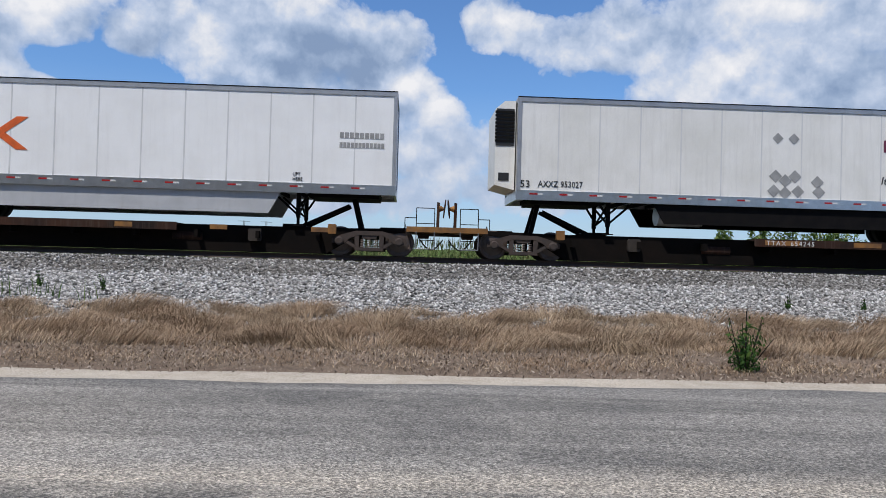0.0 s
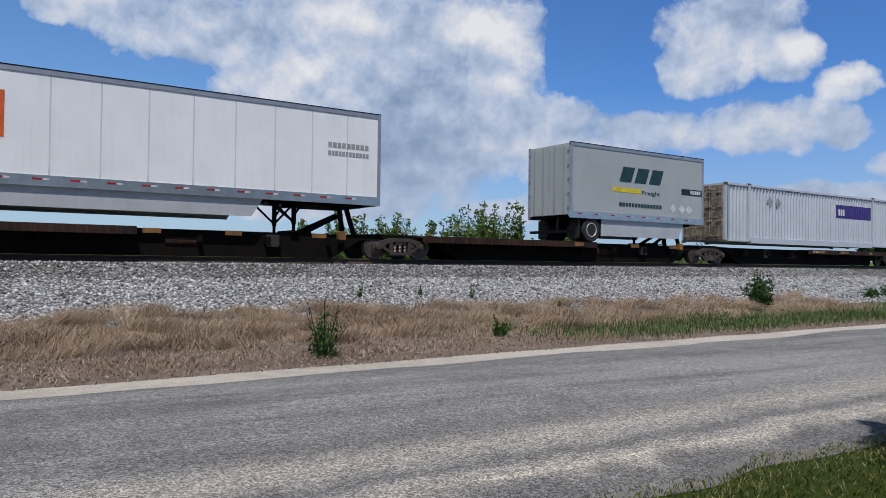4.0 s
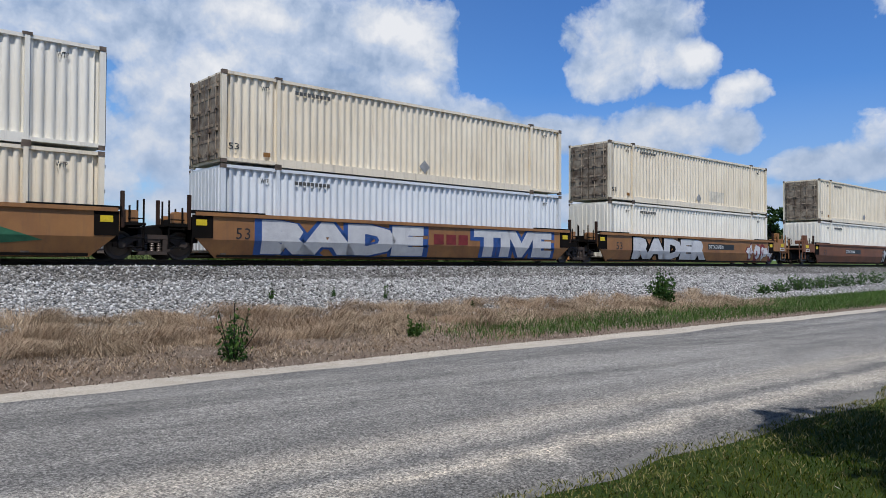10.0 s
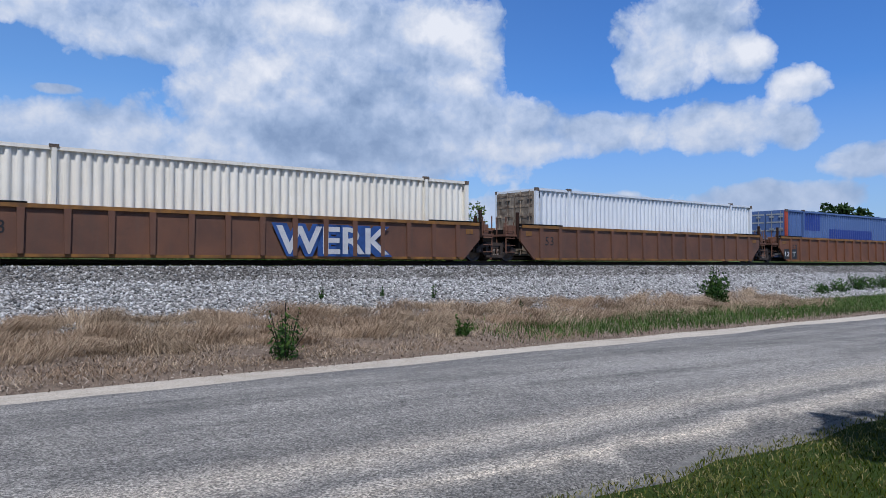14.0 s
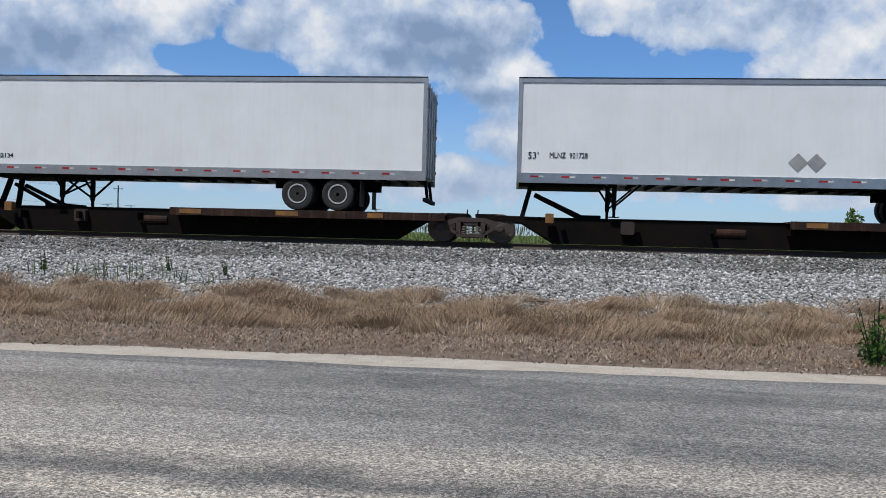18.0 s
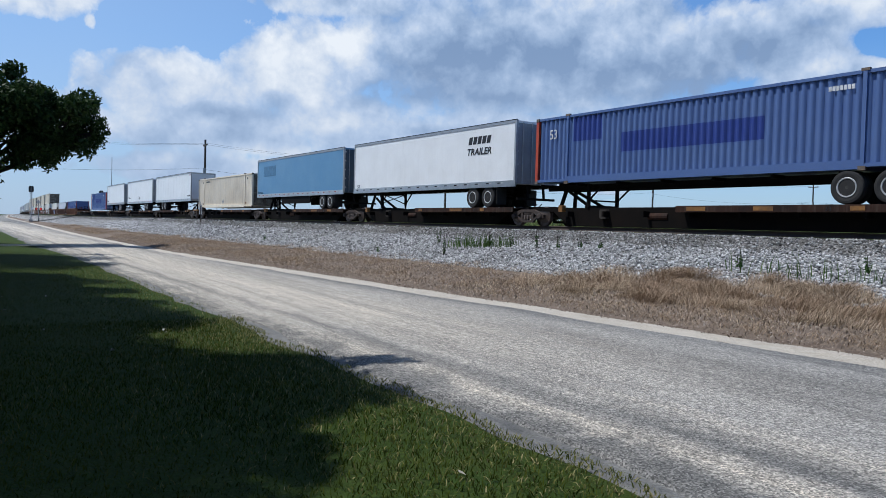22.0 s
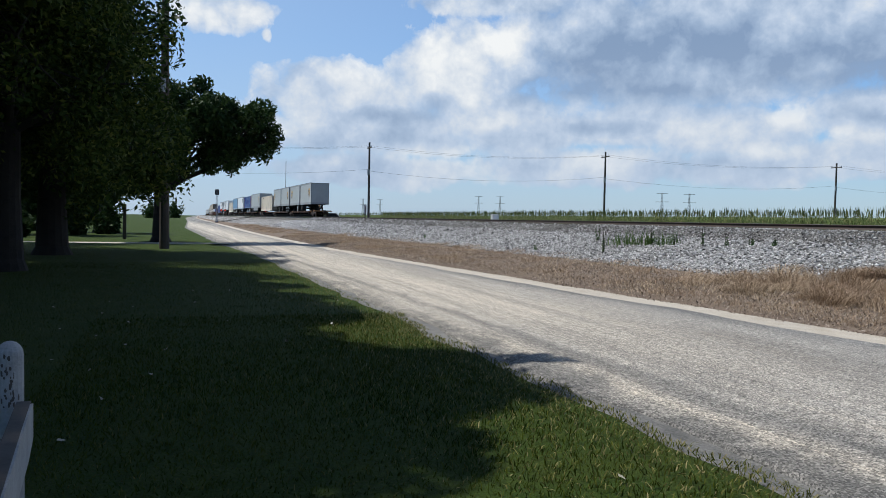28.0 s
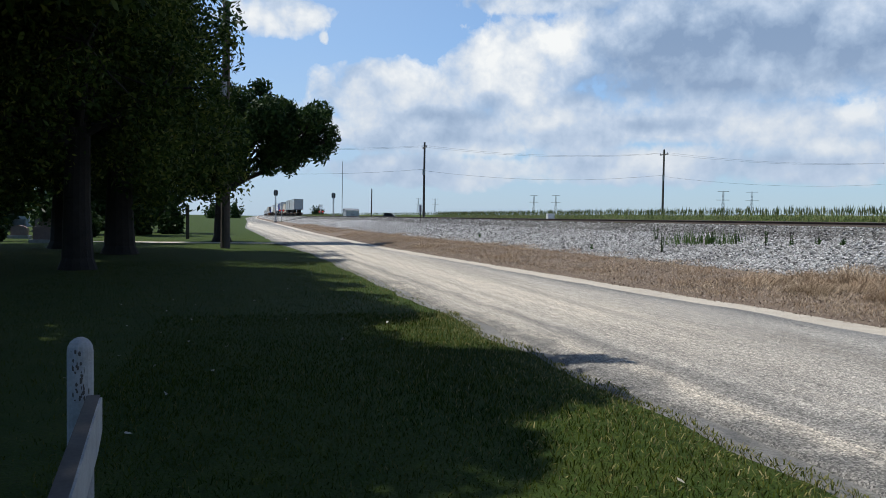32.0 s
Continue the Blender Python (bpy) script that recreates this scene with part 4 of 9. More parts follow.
def spine_platform(s0, s1, nose="L", left_end=False, right_end=False, deck=None, number="", hitch=True, folded=False, last=False, pups=False):
    """One platform of an articulated spine car between trucks at s0 and s1."""
    mid, h = (s0 + s1) / 2, (s1 - s0) / 2
    car = tagged(new("spine_car"), "dark weathered spine car platform with brown wheel decks", "railway car", "spine car platforms")
    ride(car, mid)
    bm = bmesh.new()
    # fish-bellied centre sill, swept up over the trucks; oversized to fill the shaded gap below
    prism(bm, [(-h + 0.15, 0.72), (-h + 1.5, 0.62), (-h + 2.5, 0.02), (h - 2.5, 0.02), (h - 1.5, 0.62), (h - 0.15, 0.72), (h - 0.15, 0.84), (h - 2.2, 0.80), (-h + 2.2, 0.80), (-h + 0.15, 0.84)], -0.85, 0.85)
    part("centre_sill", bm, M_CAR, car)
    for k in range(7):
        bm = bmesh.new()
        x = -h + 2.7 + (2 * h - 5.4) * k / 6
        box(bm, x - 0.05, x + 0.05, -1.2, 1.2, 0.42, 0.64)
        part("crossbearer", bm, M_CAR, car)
    sgn = 1 if nose == "L" else -1
    d0, d1 = deck or ((h - 9.3, h - 0.75))
    bm = bmesh.new()
    for sy in (-1, 1):
        box(bm, d0, d1, sy * 1.3 - 0.05 if sy > 0 else -1.3, 1.3 if sy > 0 else -1.25, 0.60, 0.83, 0.015)
        box(bm, d0, d1, 0.55 * sy if sy > 0 else -1.25, 1.25 if sy > 0 else -0.55, 0.77, 0.815)
    dk = part("wheel_deck", bm, M_DECK, car, "weathered brown steel wheel deck")
    if sgn < 0:
        dk.rotation_euler[2] = math.pi
    bm = bmesh.new()
    rr = random.Random(int(s0 * 7))
    for k in range(3):
        x = d0 + (d1 - d0) * (0.02 + 0.33 * k) + rr.uniform(0, 0.6)
        box(bm, x, x + rr.uniform(0.3, 1.1), -1.308, -1.29, 0.65, 0.79)
        box(bm, -x - 0.5, -x, 1.29, 1.308, 0.65, 0.79)
    pieces("yellow_stripe", bm, M_YELLOW, dk, "faded yellow patch")
    for k, digit in enumerate("53"):
        part("numeral", lettering(digit, 0.17, M_BLACK), None, dk, "black numeral", ((d0 + d1) / 2 + 1.2 + 0.1 * k, -1.305, 0.65))
    if number and sgn > 0:
        nx = d0 + 0.35
        for word in number.split():
            me = lettering(word, 0.2, M_LETTERW, 0, 0, 1.3)
            part("number", me, None, dk, "faded white number", (nx, -1.305, 0.645))
            nx += max(v.co.x for v in me.vertices) + 0.14
    # under-deck gear
    bm = bmesh.new()
    x = -sgn * (h * 0.18)
    tube(bm, (x - 0.45, -0.75, 0.45), (x + 0.45, -0.75, 0.45), 0.16, n=14)
    part("air_reservoir", bm, M_DECK, car)
    bm = bmesh.new()
    xb = -sgn * (h - 4.6)
    box(bm, xb - 0.19, xb + 0.19, -1.02, -0.6, 0.34, 0.72, 0.04)
    part("valve_box", bm, mat("dusty_valve_box", (0.035, 0.026, 0.019), 0.8), car)
    # hitch at the nose end
    if hitch:
        hx = -sgn * (h - (2.9 if folded else 1.75))
        bm = bmesh.new()
        if folded:
            top = 1.72
        else:
            top = 1.80
        for sy in (-0.42, 0.42):
            bar(bm, (hx - sgn * 0.25, sy, 0.82), (hx + sgn * 0.0, sy * 0.6, top), 0.11, 0.14)
            bar(bm, (hx + sgn * 1.55, sy, 0.84), (hx + sgn * 0.12, sy * 0.6, top - 0.28), 0.09, 0.11)
        box(bm, hx - 0.38, hx + 0.38, -0.45, 0.45, top, top + 0.10, 0.03)
        box(bm, hx + sgn * 1.75 - 0.35, hx + sgn * 1.75 + 0.35, -0.6, 0.6, 0.80, 0.90, 0.02)
        part("hitch", bm, M_DARK, car, "black trailer hitch")
        bm = bmesh.new()
        box(bm, hx + sgn * 0.55 - 0.12, hx + sgn * 0.55 + 0.12, -1.2, -1.0, 0.62, 0.9, 0.02)
        part("lamp_bracket", bm, M_YELLOW, car, "yellow painted bracket")
    bm = bmesh.new()
    for sx in (-1, 1):
        box(bm, sx * (h - 0.5) - 0.42, sx * (h - 0.5) + 0.42, -0.6, 0.6, 0.74, 0.87, 0.03)
        tube(bm, (sx * (h - 0.15), -0.5, 0.87), (sx * (h - 0.15), -0.35, 0.99), 0.02, n=6)
    pieces("articulation", bm, M_CAR, car)
    if pups:
        for hx in (h - 10.2,):
            bm = bmesh.new()
            for sy in (-0.42, 0.42):
                bar(bm, (hx - sgn * 0.25, sy, 0.82), (hx, sy * 0.6, 1.8), 0.11, 0.14)
                bar(bm, (hx + sgn * 1.2, sy, 0.84), (hx + sgn * 0.12, sy * 0.6, 1.5), 0.09, 0.11)
            part("hitch", bm, M_DARK, car, "black trailer hitch")
    # trucks: the right one always, the left one only at a car's left end
    truck(car, h - (0.0 if not right_end else 1.2))
    if left_end:
        truck(car, -h + 1.2)
    for flag, sx in ((left_end, -1), (right_end, 1)):
        if flag:
            bm = bmesh.new()
            prism(bm, [(sx * (h + 0.55) - 0.65, 0.74), (sx * (h + 0.55) + 0.65, 0.74), (sx * (h + 0.55) + 0.65, 0.90), (sx * (h + 0.55) - 0.65, 0.90)], -1.2, 1.2)
            part("end_platform", bm, M_YELLOW, car, "ochre end platform")
            brake_wheel_stand(car, sx * (h + 0.85), -sx)
            coupler(car, sx * (h + 1.1), sx)
    return car


def tyre_pair(parent, x, z, side, rim=None, r=0.5):
    """A dual road wheel on one side."""
    def tyre(bm):
        lathe(bm, [(0.28, -0.13), (0.40, -0.145), (r - 0.03, -0.135), (r, -0.09), (r, 0.09), (r - 0.03, 0.135), (0.40, 0.145), (0.28, 0.13)], 0, 0, 0, 28)
        return M_TYRE

    def rim_bright(bm):
        lathe(bm, [(0.205, -0.055), (0.235, -0.10), (0.262, -0.146), (0.29, -0.150), (0.300, -0.14)], 0, 0, 0, 24, False)
        return rim or M_RIM

    def dish(bm):
        lathe(bm, [(0.21, -0.05), (0.19, -0.02), (0.13, -0.02), (0.11, -0.12), (0.05, -0.13)], 0, 0, 0, 20)
        for i in range(8):
            a = 2 * math.pi * i / 8
            tube(bm, (0.165 * math.cos(a), -0.05, 0.165 * math.sin(a)), (0.165 * math.cos(a), -0.015, 0.165 * math.sin(a)), 0.016, n=5)
        return M_RIMD
    w = part("wheel", shared("road_tyre", tyre), None, parent, "", (x, side * 1.12, z))
    if side > 0:
        w.rotation_euler[2] = math.pi
    part("rim", shared("rim" + (rim or M_RIM).name, rim_bright), None, w, "steel rim")
    part("hub", shared("hub_dish", dish), None, w, "dark wheel hub")
    part("inner_tyre", shared("road_tyre", tyre), None, w, "", (0, 0.32, 0))


def decal_box(parent, name, x0, x1, z0, z1, material, y=-1.290, label="", depth=0.006):
    bm = bmesh.new()
    box(bm, x0, x1, y, y + depth, z0, z1)
    return part(name, bm, material, parent, label)


def poly(parent, name, pts, material, y=-1.290, label=""):
    bm = bmesh.new()
    prism(bm, pts, y, y + 0.006)
    return part(name, bm, material, parent, label)


def say(parent, text, x, z, size, material, shear=0.0, bold=0.0, spread=1.0, y=-1.290, label="", name="lettering"):
    return part(name, lettering(text, size, material, shear, bold, spread), None, parent, label, (x, y, z))


def diamond(parent, x, z, r=0.2, material=None, y=-1.290):
    return poly(parent, "placard", [(x - r, z), (x, z - r), (x + r, z), (x, z + r)], material or M_TAG, y, "grey diamond placard holder")


def shield(parent, x, z, w=0.85, y=-1.290):
    """A brown and gold shield, left without its letters."""
    out = [(x - w / 2, z - 0.1), (x - w * 0.36, z - w * 0.42), (x, z - w * 0.72), (x + w * 0.36, z - w * 0.42), (x + w / 2, z - 0.1), (x + w / 2, z + w * 0.5), (x, z + w * 0.58), (x - w / 2, z + w * 0.5)]
    a = poly(parent, "shield", out, M_GOLD, y, "gold and brown shield sign")
    k = 0.9
    poly(a, "shield_field", [(x + (px - x) * k, z - 0.02 + (pz - z) * k * 0.97) for px, pz in out[:5]] + [(x + w * 0.45, z + w * 0.20), (x, z + w * 0.36), (x - w * 0.45, z + w * 0.30)], M_SHIELD, y - 0.003)
    k = w / 0.85
    for x0, x1, z0, z1 in ((-0.29, -0.13, -0.14, 0.12), (-0.09, 0.09, -0.24, 0.13), (0.13, 0.28, -0.14, 0.14)):
        decal_box(a, "gold_mark", x + x0 * k, x + x1 * k, z + z0 * k - 0.02, z + z1 * k - 0.02, M_GOLD, y - 0.006)


def trailer(s0, length=16.15, nose="L", body=None, ribs=True, skirt=None, reefer=False, axles=None, label="", frame_col=None,
            horizontal=False, reflect=True, rim=None, door=None, top_band=False, landing=None, cat="semi-trailer", group="53-foot trailers", zb=1.95, zt=4.86):
    """A road semi-trailer riding on a spine car. Built nose to the left; turned round when it rides the other way."""
    body = body or M_WHITE
    th = tagged(new("semi_trailer"), label, cat, group)
    ride(th, s0 + length / 2)
    root = th
    flip = nose == "R"
    h = length / 2
    X = lambda v: -v if flip else v            # from nose-left measures to the side that is seen
    def bx(bm, x0, x1, *rest):
        a, b = X(x0), X(x1)
        box(bm, min(a, b), max(a, b), *rest)
    door = door or body
    bm = bmesh.new()
    bx(bm, -h + 0.03, h - 0.06, -1.28, 1.28, zb, zt - 0.02, 0.0)
    bd = part("body", bm, body, th)
    bm = bmesh.new()
    bx(bm, -h, h, -1.30, -1.20, zt - 0.13, zt, 0.012)
    bx(bm, -h, h, 1.20, 1.30, zt - 0.13, zt, 0.012)
    bx(bm, -h, -h + 0.09, -1.2, 1.2, zt - 0.13, zt)
    pieces("top_rail", bm, frame_col or M_ALUD, th, "aluminium top rail")
    bm = bmesh.new()
    bx(bm, -h, h, -1.305, -1.24, zb - 0.16, zb + 0.13, 0.015)
    bx(bm, -h, h, 1.24, 1.305, zb - 0.16, zb + 0.13, 0.015)
    bx(bm, -h, -h + 0.07, -1.24, 1.24, zb - 0.16, zb + 0.1)
    pieces("bottom_rail", bm, frame_col or M_ALU, th, "aluminium bottom rail")
    bm = bmesh.new()
    bx(bm, -h, h, -1.306, -1.23, zt + 0.001, zt + 0.028)
    part("roof_edge", bm, M_CAR, th, "dark roof edge")
    for sx, nm in ((-h, "front_post"), (h, "rear_post")):
        bm = bmesh.new()
        for sy in (-1, 1):
            y0, y1 = (-1.302, -1.19) if sy < 0 else (1.19, 1.302)
            bx(bm, sx if sx < 0 else sx - 0.12, sx + 0.12 if sx < 0 else sx, y0, y1, zb - 0.1, zt)
        pieces(nm, bm, frame_col or M_ALUD, th)
    # joints between the side panels
    if ribs:
        n = int(length / 1.22)
        def seam(bm):
            box(bm, -0.02, 0.02, -1.284, -1.279, zb + 0.13, zt - 0.13)
            return M_SEAM if body is not M_GREY else M_GREYD
        for i in range(1, n):
            part("panel_joint", shared("seam%s%.2f" % (body.name, zb), seam), None, th, "", (-h + length * i / n, 0, 0))
    if horizontal:
        def rib(bm):
            prism(bm, [(-h + 0.25, -0.012), (h - 0.25, -0.012), (h - 0.25, 0.012), (-h + 0.25, 0.012)], -1.292, -1.279)
            return M_WHITE2
        for i in range(26):
            part("rib", shared("hrib%.1f" % length, rib), None, th, "", (0, 0, zb + 0.28 + i * (zt - zb - 0.55) / 25))
    if top_band:
        bm = bmesh.new()
        bx(bm, -h + 0.12, h - 0.12, -1.29, -1.279, zt - 0.34, zt - 0.32)
        part("trim_strip", bm, M_ALU, th)
    # red and white tape along the bottom rail
    if reflect:
        bm, bm2 = bmesh.new(), bmesh.new()
        k = int(length / 0.95)
        for i in range(k):
            x = -h + 0.4 + i * (length - 0.8) / k
            box(bm, x, x + 0.24, -1.309, -1.304, zb + 0.0, zb + 0.05)
            box(bm2, x + 0.24, x + 0.4, -1.309, -1.304, zb + 0.0, zb + 0.05)
        pieces("reflector_tape", bm, M_REDTAPE if reflect != "dark" else M_DARK, th, "reflective tape")
        pieces("white_tape", bm2, M_LETTERW, th)
    # rear doors
    bm = bmesh.new()
    for sy in (-1, 1):
        bx(bm, h - 0.06, h - 0.01, min(sy * 0.02, sy * 1.18), max(sy * 0.02, sy * 1.18), zb - 0.02, zt - 0.13)
    dr = pieces("rear_door", bm, door, th, "rear door leaf")[0]
    bm = bmesh.new()
    for y in (-0.9, -0.35, 0.35, 0.9):
        tube(bm, (X(h + 0.015), y, zb - 0.05), (X(h + 0.015), y, zt - 0.1), 0.018, n=6)
    for y in (-1.2, 1.2):
        for k in range(5):
            z = zb + 0.3 + k * 0.58
            bx(bm, h - 0.03, h + 0.03, y - 0.06, y + 0.06, z - 0.04, z + 0.04)
    part("lock_rod", bm, M_ALUD, dr, "lock rods and hinges")
    bm = bmesh.new()
    for y in (-0.5, 0.5):
        bar(bm, (X(h - 0.1), y, zb - 0.1), (X(h - 0.02), y, 1.25), 0.09, 0.09)
    bx(bm, h - 0.09, h + 0.03, -1.15, 1.15, 1.18, 1.29)
    part("rear_bumper", bm, M_DARK, th)
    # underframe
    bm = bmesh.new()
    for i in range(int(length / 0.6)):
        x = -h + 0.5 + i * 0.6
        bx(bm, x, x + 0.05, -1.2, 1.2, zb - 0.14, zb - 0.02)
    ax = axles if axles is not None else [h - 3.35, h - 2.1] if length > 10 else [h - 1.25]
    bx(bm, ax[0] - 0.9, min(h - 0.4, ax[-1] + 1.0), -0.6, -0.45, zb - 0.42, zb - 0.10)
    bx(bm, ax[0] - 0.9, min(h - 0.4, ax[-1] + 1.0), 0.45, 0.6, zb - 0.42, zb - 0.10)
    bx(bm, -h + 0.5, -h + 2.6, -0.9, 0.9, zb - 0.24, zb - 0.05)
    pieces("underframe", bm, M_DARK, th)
    for a in ax:
        for side in (-1, 1):
            tyre_pair(th, X(a), 0.83 + 0.5, side, rim)
        bm = bmesh.new()
        tube(bm, (X(a), -0.9, 1.33), (X(a), 0.9, 1.33), 0.07, n=8)
        part("axle", bm, M_DARK, th)
    bm = bmesh.new()
    for side in (-1, 1):
        y0, y1 = (-1.25, -0.65) if side < 0 else (0.65, 1.25)
        bx(bm, ax[-1] + 0.68, ax[-1] + 0.70, y0, y1, 0.98, zb - 0.2)
    pieces("mud_flap", bm, M_TYRE, th)
    # landing gear
    lx = landing if landing is not None else -h + (2.9 if length > 10 else 2.3)
    bm = bmesh.new()
    for y in (-0.85, 0.85):
        box(bm, X(lx) - 0.06, X(lx) + 0.06, y - 0.06, y + 0.06, 1.08, zb - 0.1)
        box(bm, X(lx) - 0.04, X(lx) + 0.04, y - 0.04, y + 0.04, 0.84, 1.1)
        box(bm, X(lx) - 0.14, X(lx) + 0.14, y - 0.12, y + 0.12, 0.83, 0.86)
        bar(bm, (X(lx), y, 1.15), (X(lx + 0.75), y, zb - 0.14), 0.05, 0.06)
        bar(bm, (X(lx), y, 1.35), (X(lx - 0.3), y, zb - 0.14), 0.05, 0.06)
    bar(bm, (X(lx), -0.85, 1.15), (X(lx), 0.85, zb - 0.2), 0.05, 0.05)
    bar(bm, (X(lx), 0.85, 1.15), (X(lx), -0.85, zb - 0.2), 0.05, 0.05)
    part("landing_gear", bm, M_DARK, th, "black landing gear")
    if skirt:
        a, b, dz, ms = skirt
        bm = bmesh.new()
        for y in (-1.22, 1.19):
            pts = [(X(a + 0.35), zb - dz), (X(b), zb - dz), (X(b), zb - 0.15), (X(a), zb - 0.15)]
            prism(bm, pts if not flip else pts[::-1], y, y + 0.03)
        pieces("side_skirt", bm, ms, th, "side skirt panel")
    if reefer:
        bm = bmesh.new()
        pts = [(-h - 0.62, 2.25), (-h - 0.02, 2.1), (-h - 0.02, zt - 0.05), (-h - 0.35, zt - 0.06), (-h - 0.62, zt - 0.3)]
        prism(bm, [(X(x), z) for x, z in (pts if not flip else pts[::-1])], -0.95, 0.95)
        rf = part("cooling_unit", bm, M_WHITE2 if reefer == 1 else M_WHITE, th, "white cooling unit on the nose")
        bm = bmesh.new()
        for i in range(9):
            z = zt - 0.40 - i * 0.11
            bx(bm, -h - 0.64, -h - 0.05, -0.985, -0.955, z - 0.035, z + 0.035)
        part("grille", bm, M_DARK, rf, "black grille slats")
        bm = bmesh.new()
        bx(bm, -h - 0.60, -h - 0.06, -0.97, -0.952, zt - 1.42, zt - 0.30)
        part("grille_opening", bm, M_SIGNAL, rf)
        decal_box(rf, "panel", X(-h - 0.35) - 0.16, X(-h - 0.35) + 0.16, 2.38, 2.62, M_SIGNAL, -0.965, "dark control panel")
        bm = bmesh.new()
        tube(bm, (X(lx + 1.5), -0.8, 1.45), (X(lx + 2.9), -0.8, 1.45), 0.3, n=16)
        part("fuel_tank", bm, M_ALUD, th, "aluminium fuel tank")
    return th


def rib_line(length, pitch=0.278, depth=0.06):
    """Section of a pressed side: x, and how far it lies back."""
    pts = []
    n = int((length - 0.5) / pitch)
    x = -n * pitch / 2
    for i in range(n):
        pts += [(x, 0), (x + pitch * 0.40, 0), (x + pitch * 0.50, depth), (x + pitch * 0.90, depth)]
        x += pitch
    pts.append((x, 0))
    return pts


def corrugated(length, height, y=-1.216):
    """The pressed side of a container, with its ridges and end posts."""
    pts = rib_line(length)
    v = [(px, y + d, z) for px, d in pts for z in (0.16, height - 0.09)]
    f = [(2 * i, 2 * i + 2, 2 * i + 3, 2 * i + 1) for i in range(len(pts) - 1)]
    return np_mesh("side", v, f)


def ribbed_patch(th, s0, s1, z0, z1, material, name="paint_patch", label="", length=16.15):
    """Paint over a pressed side, in and out of its ridges."""
    m = MID[th.name]
    line = rib_line(length)
    depth_at = lambda x: float(np.interp(x, [p[0] for p in line], [p[1] for p in line]))
    xs = [s0 - m] + [p[0] for p in line if s0 - m < p[0] < s1 - m] + [s1 - m]
    v = [(x, -1.2195 + depth_at(x), z) for x in xs for z in (z0, z1)]
    f = [(2 * i, 2 * i + 2, 2 * i + 3, 2 * i + 1) for i in range(len(xs) - 1)]
    return part(name, np_mesh(name, v, f), material, th, label)


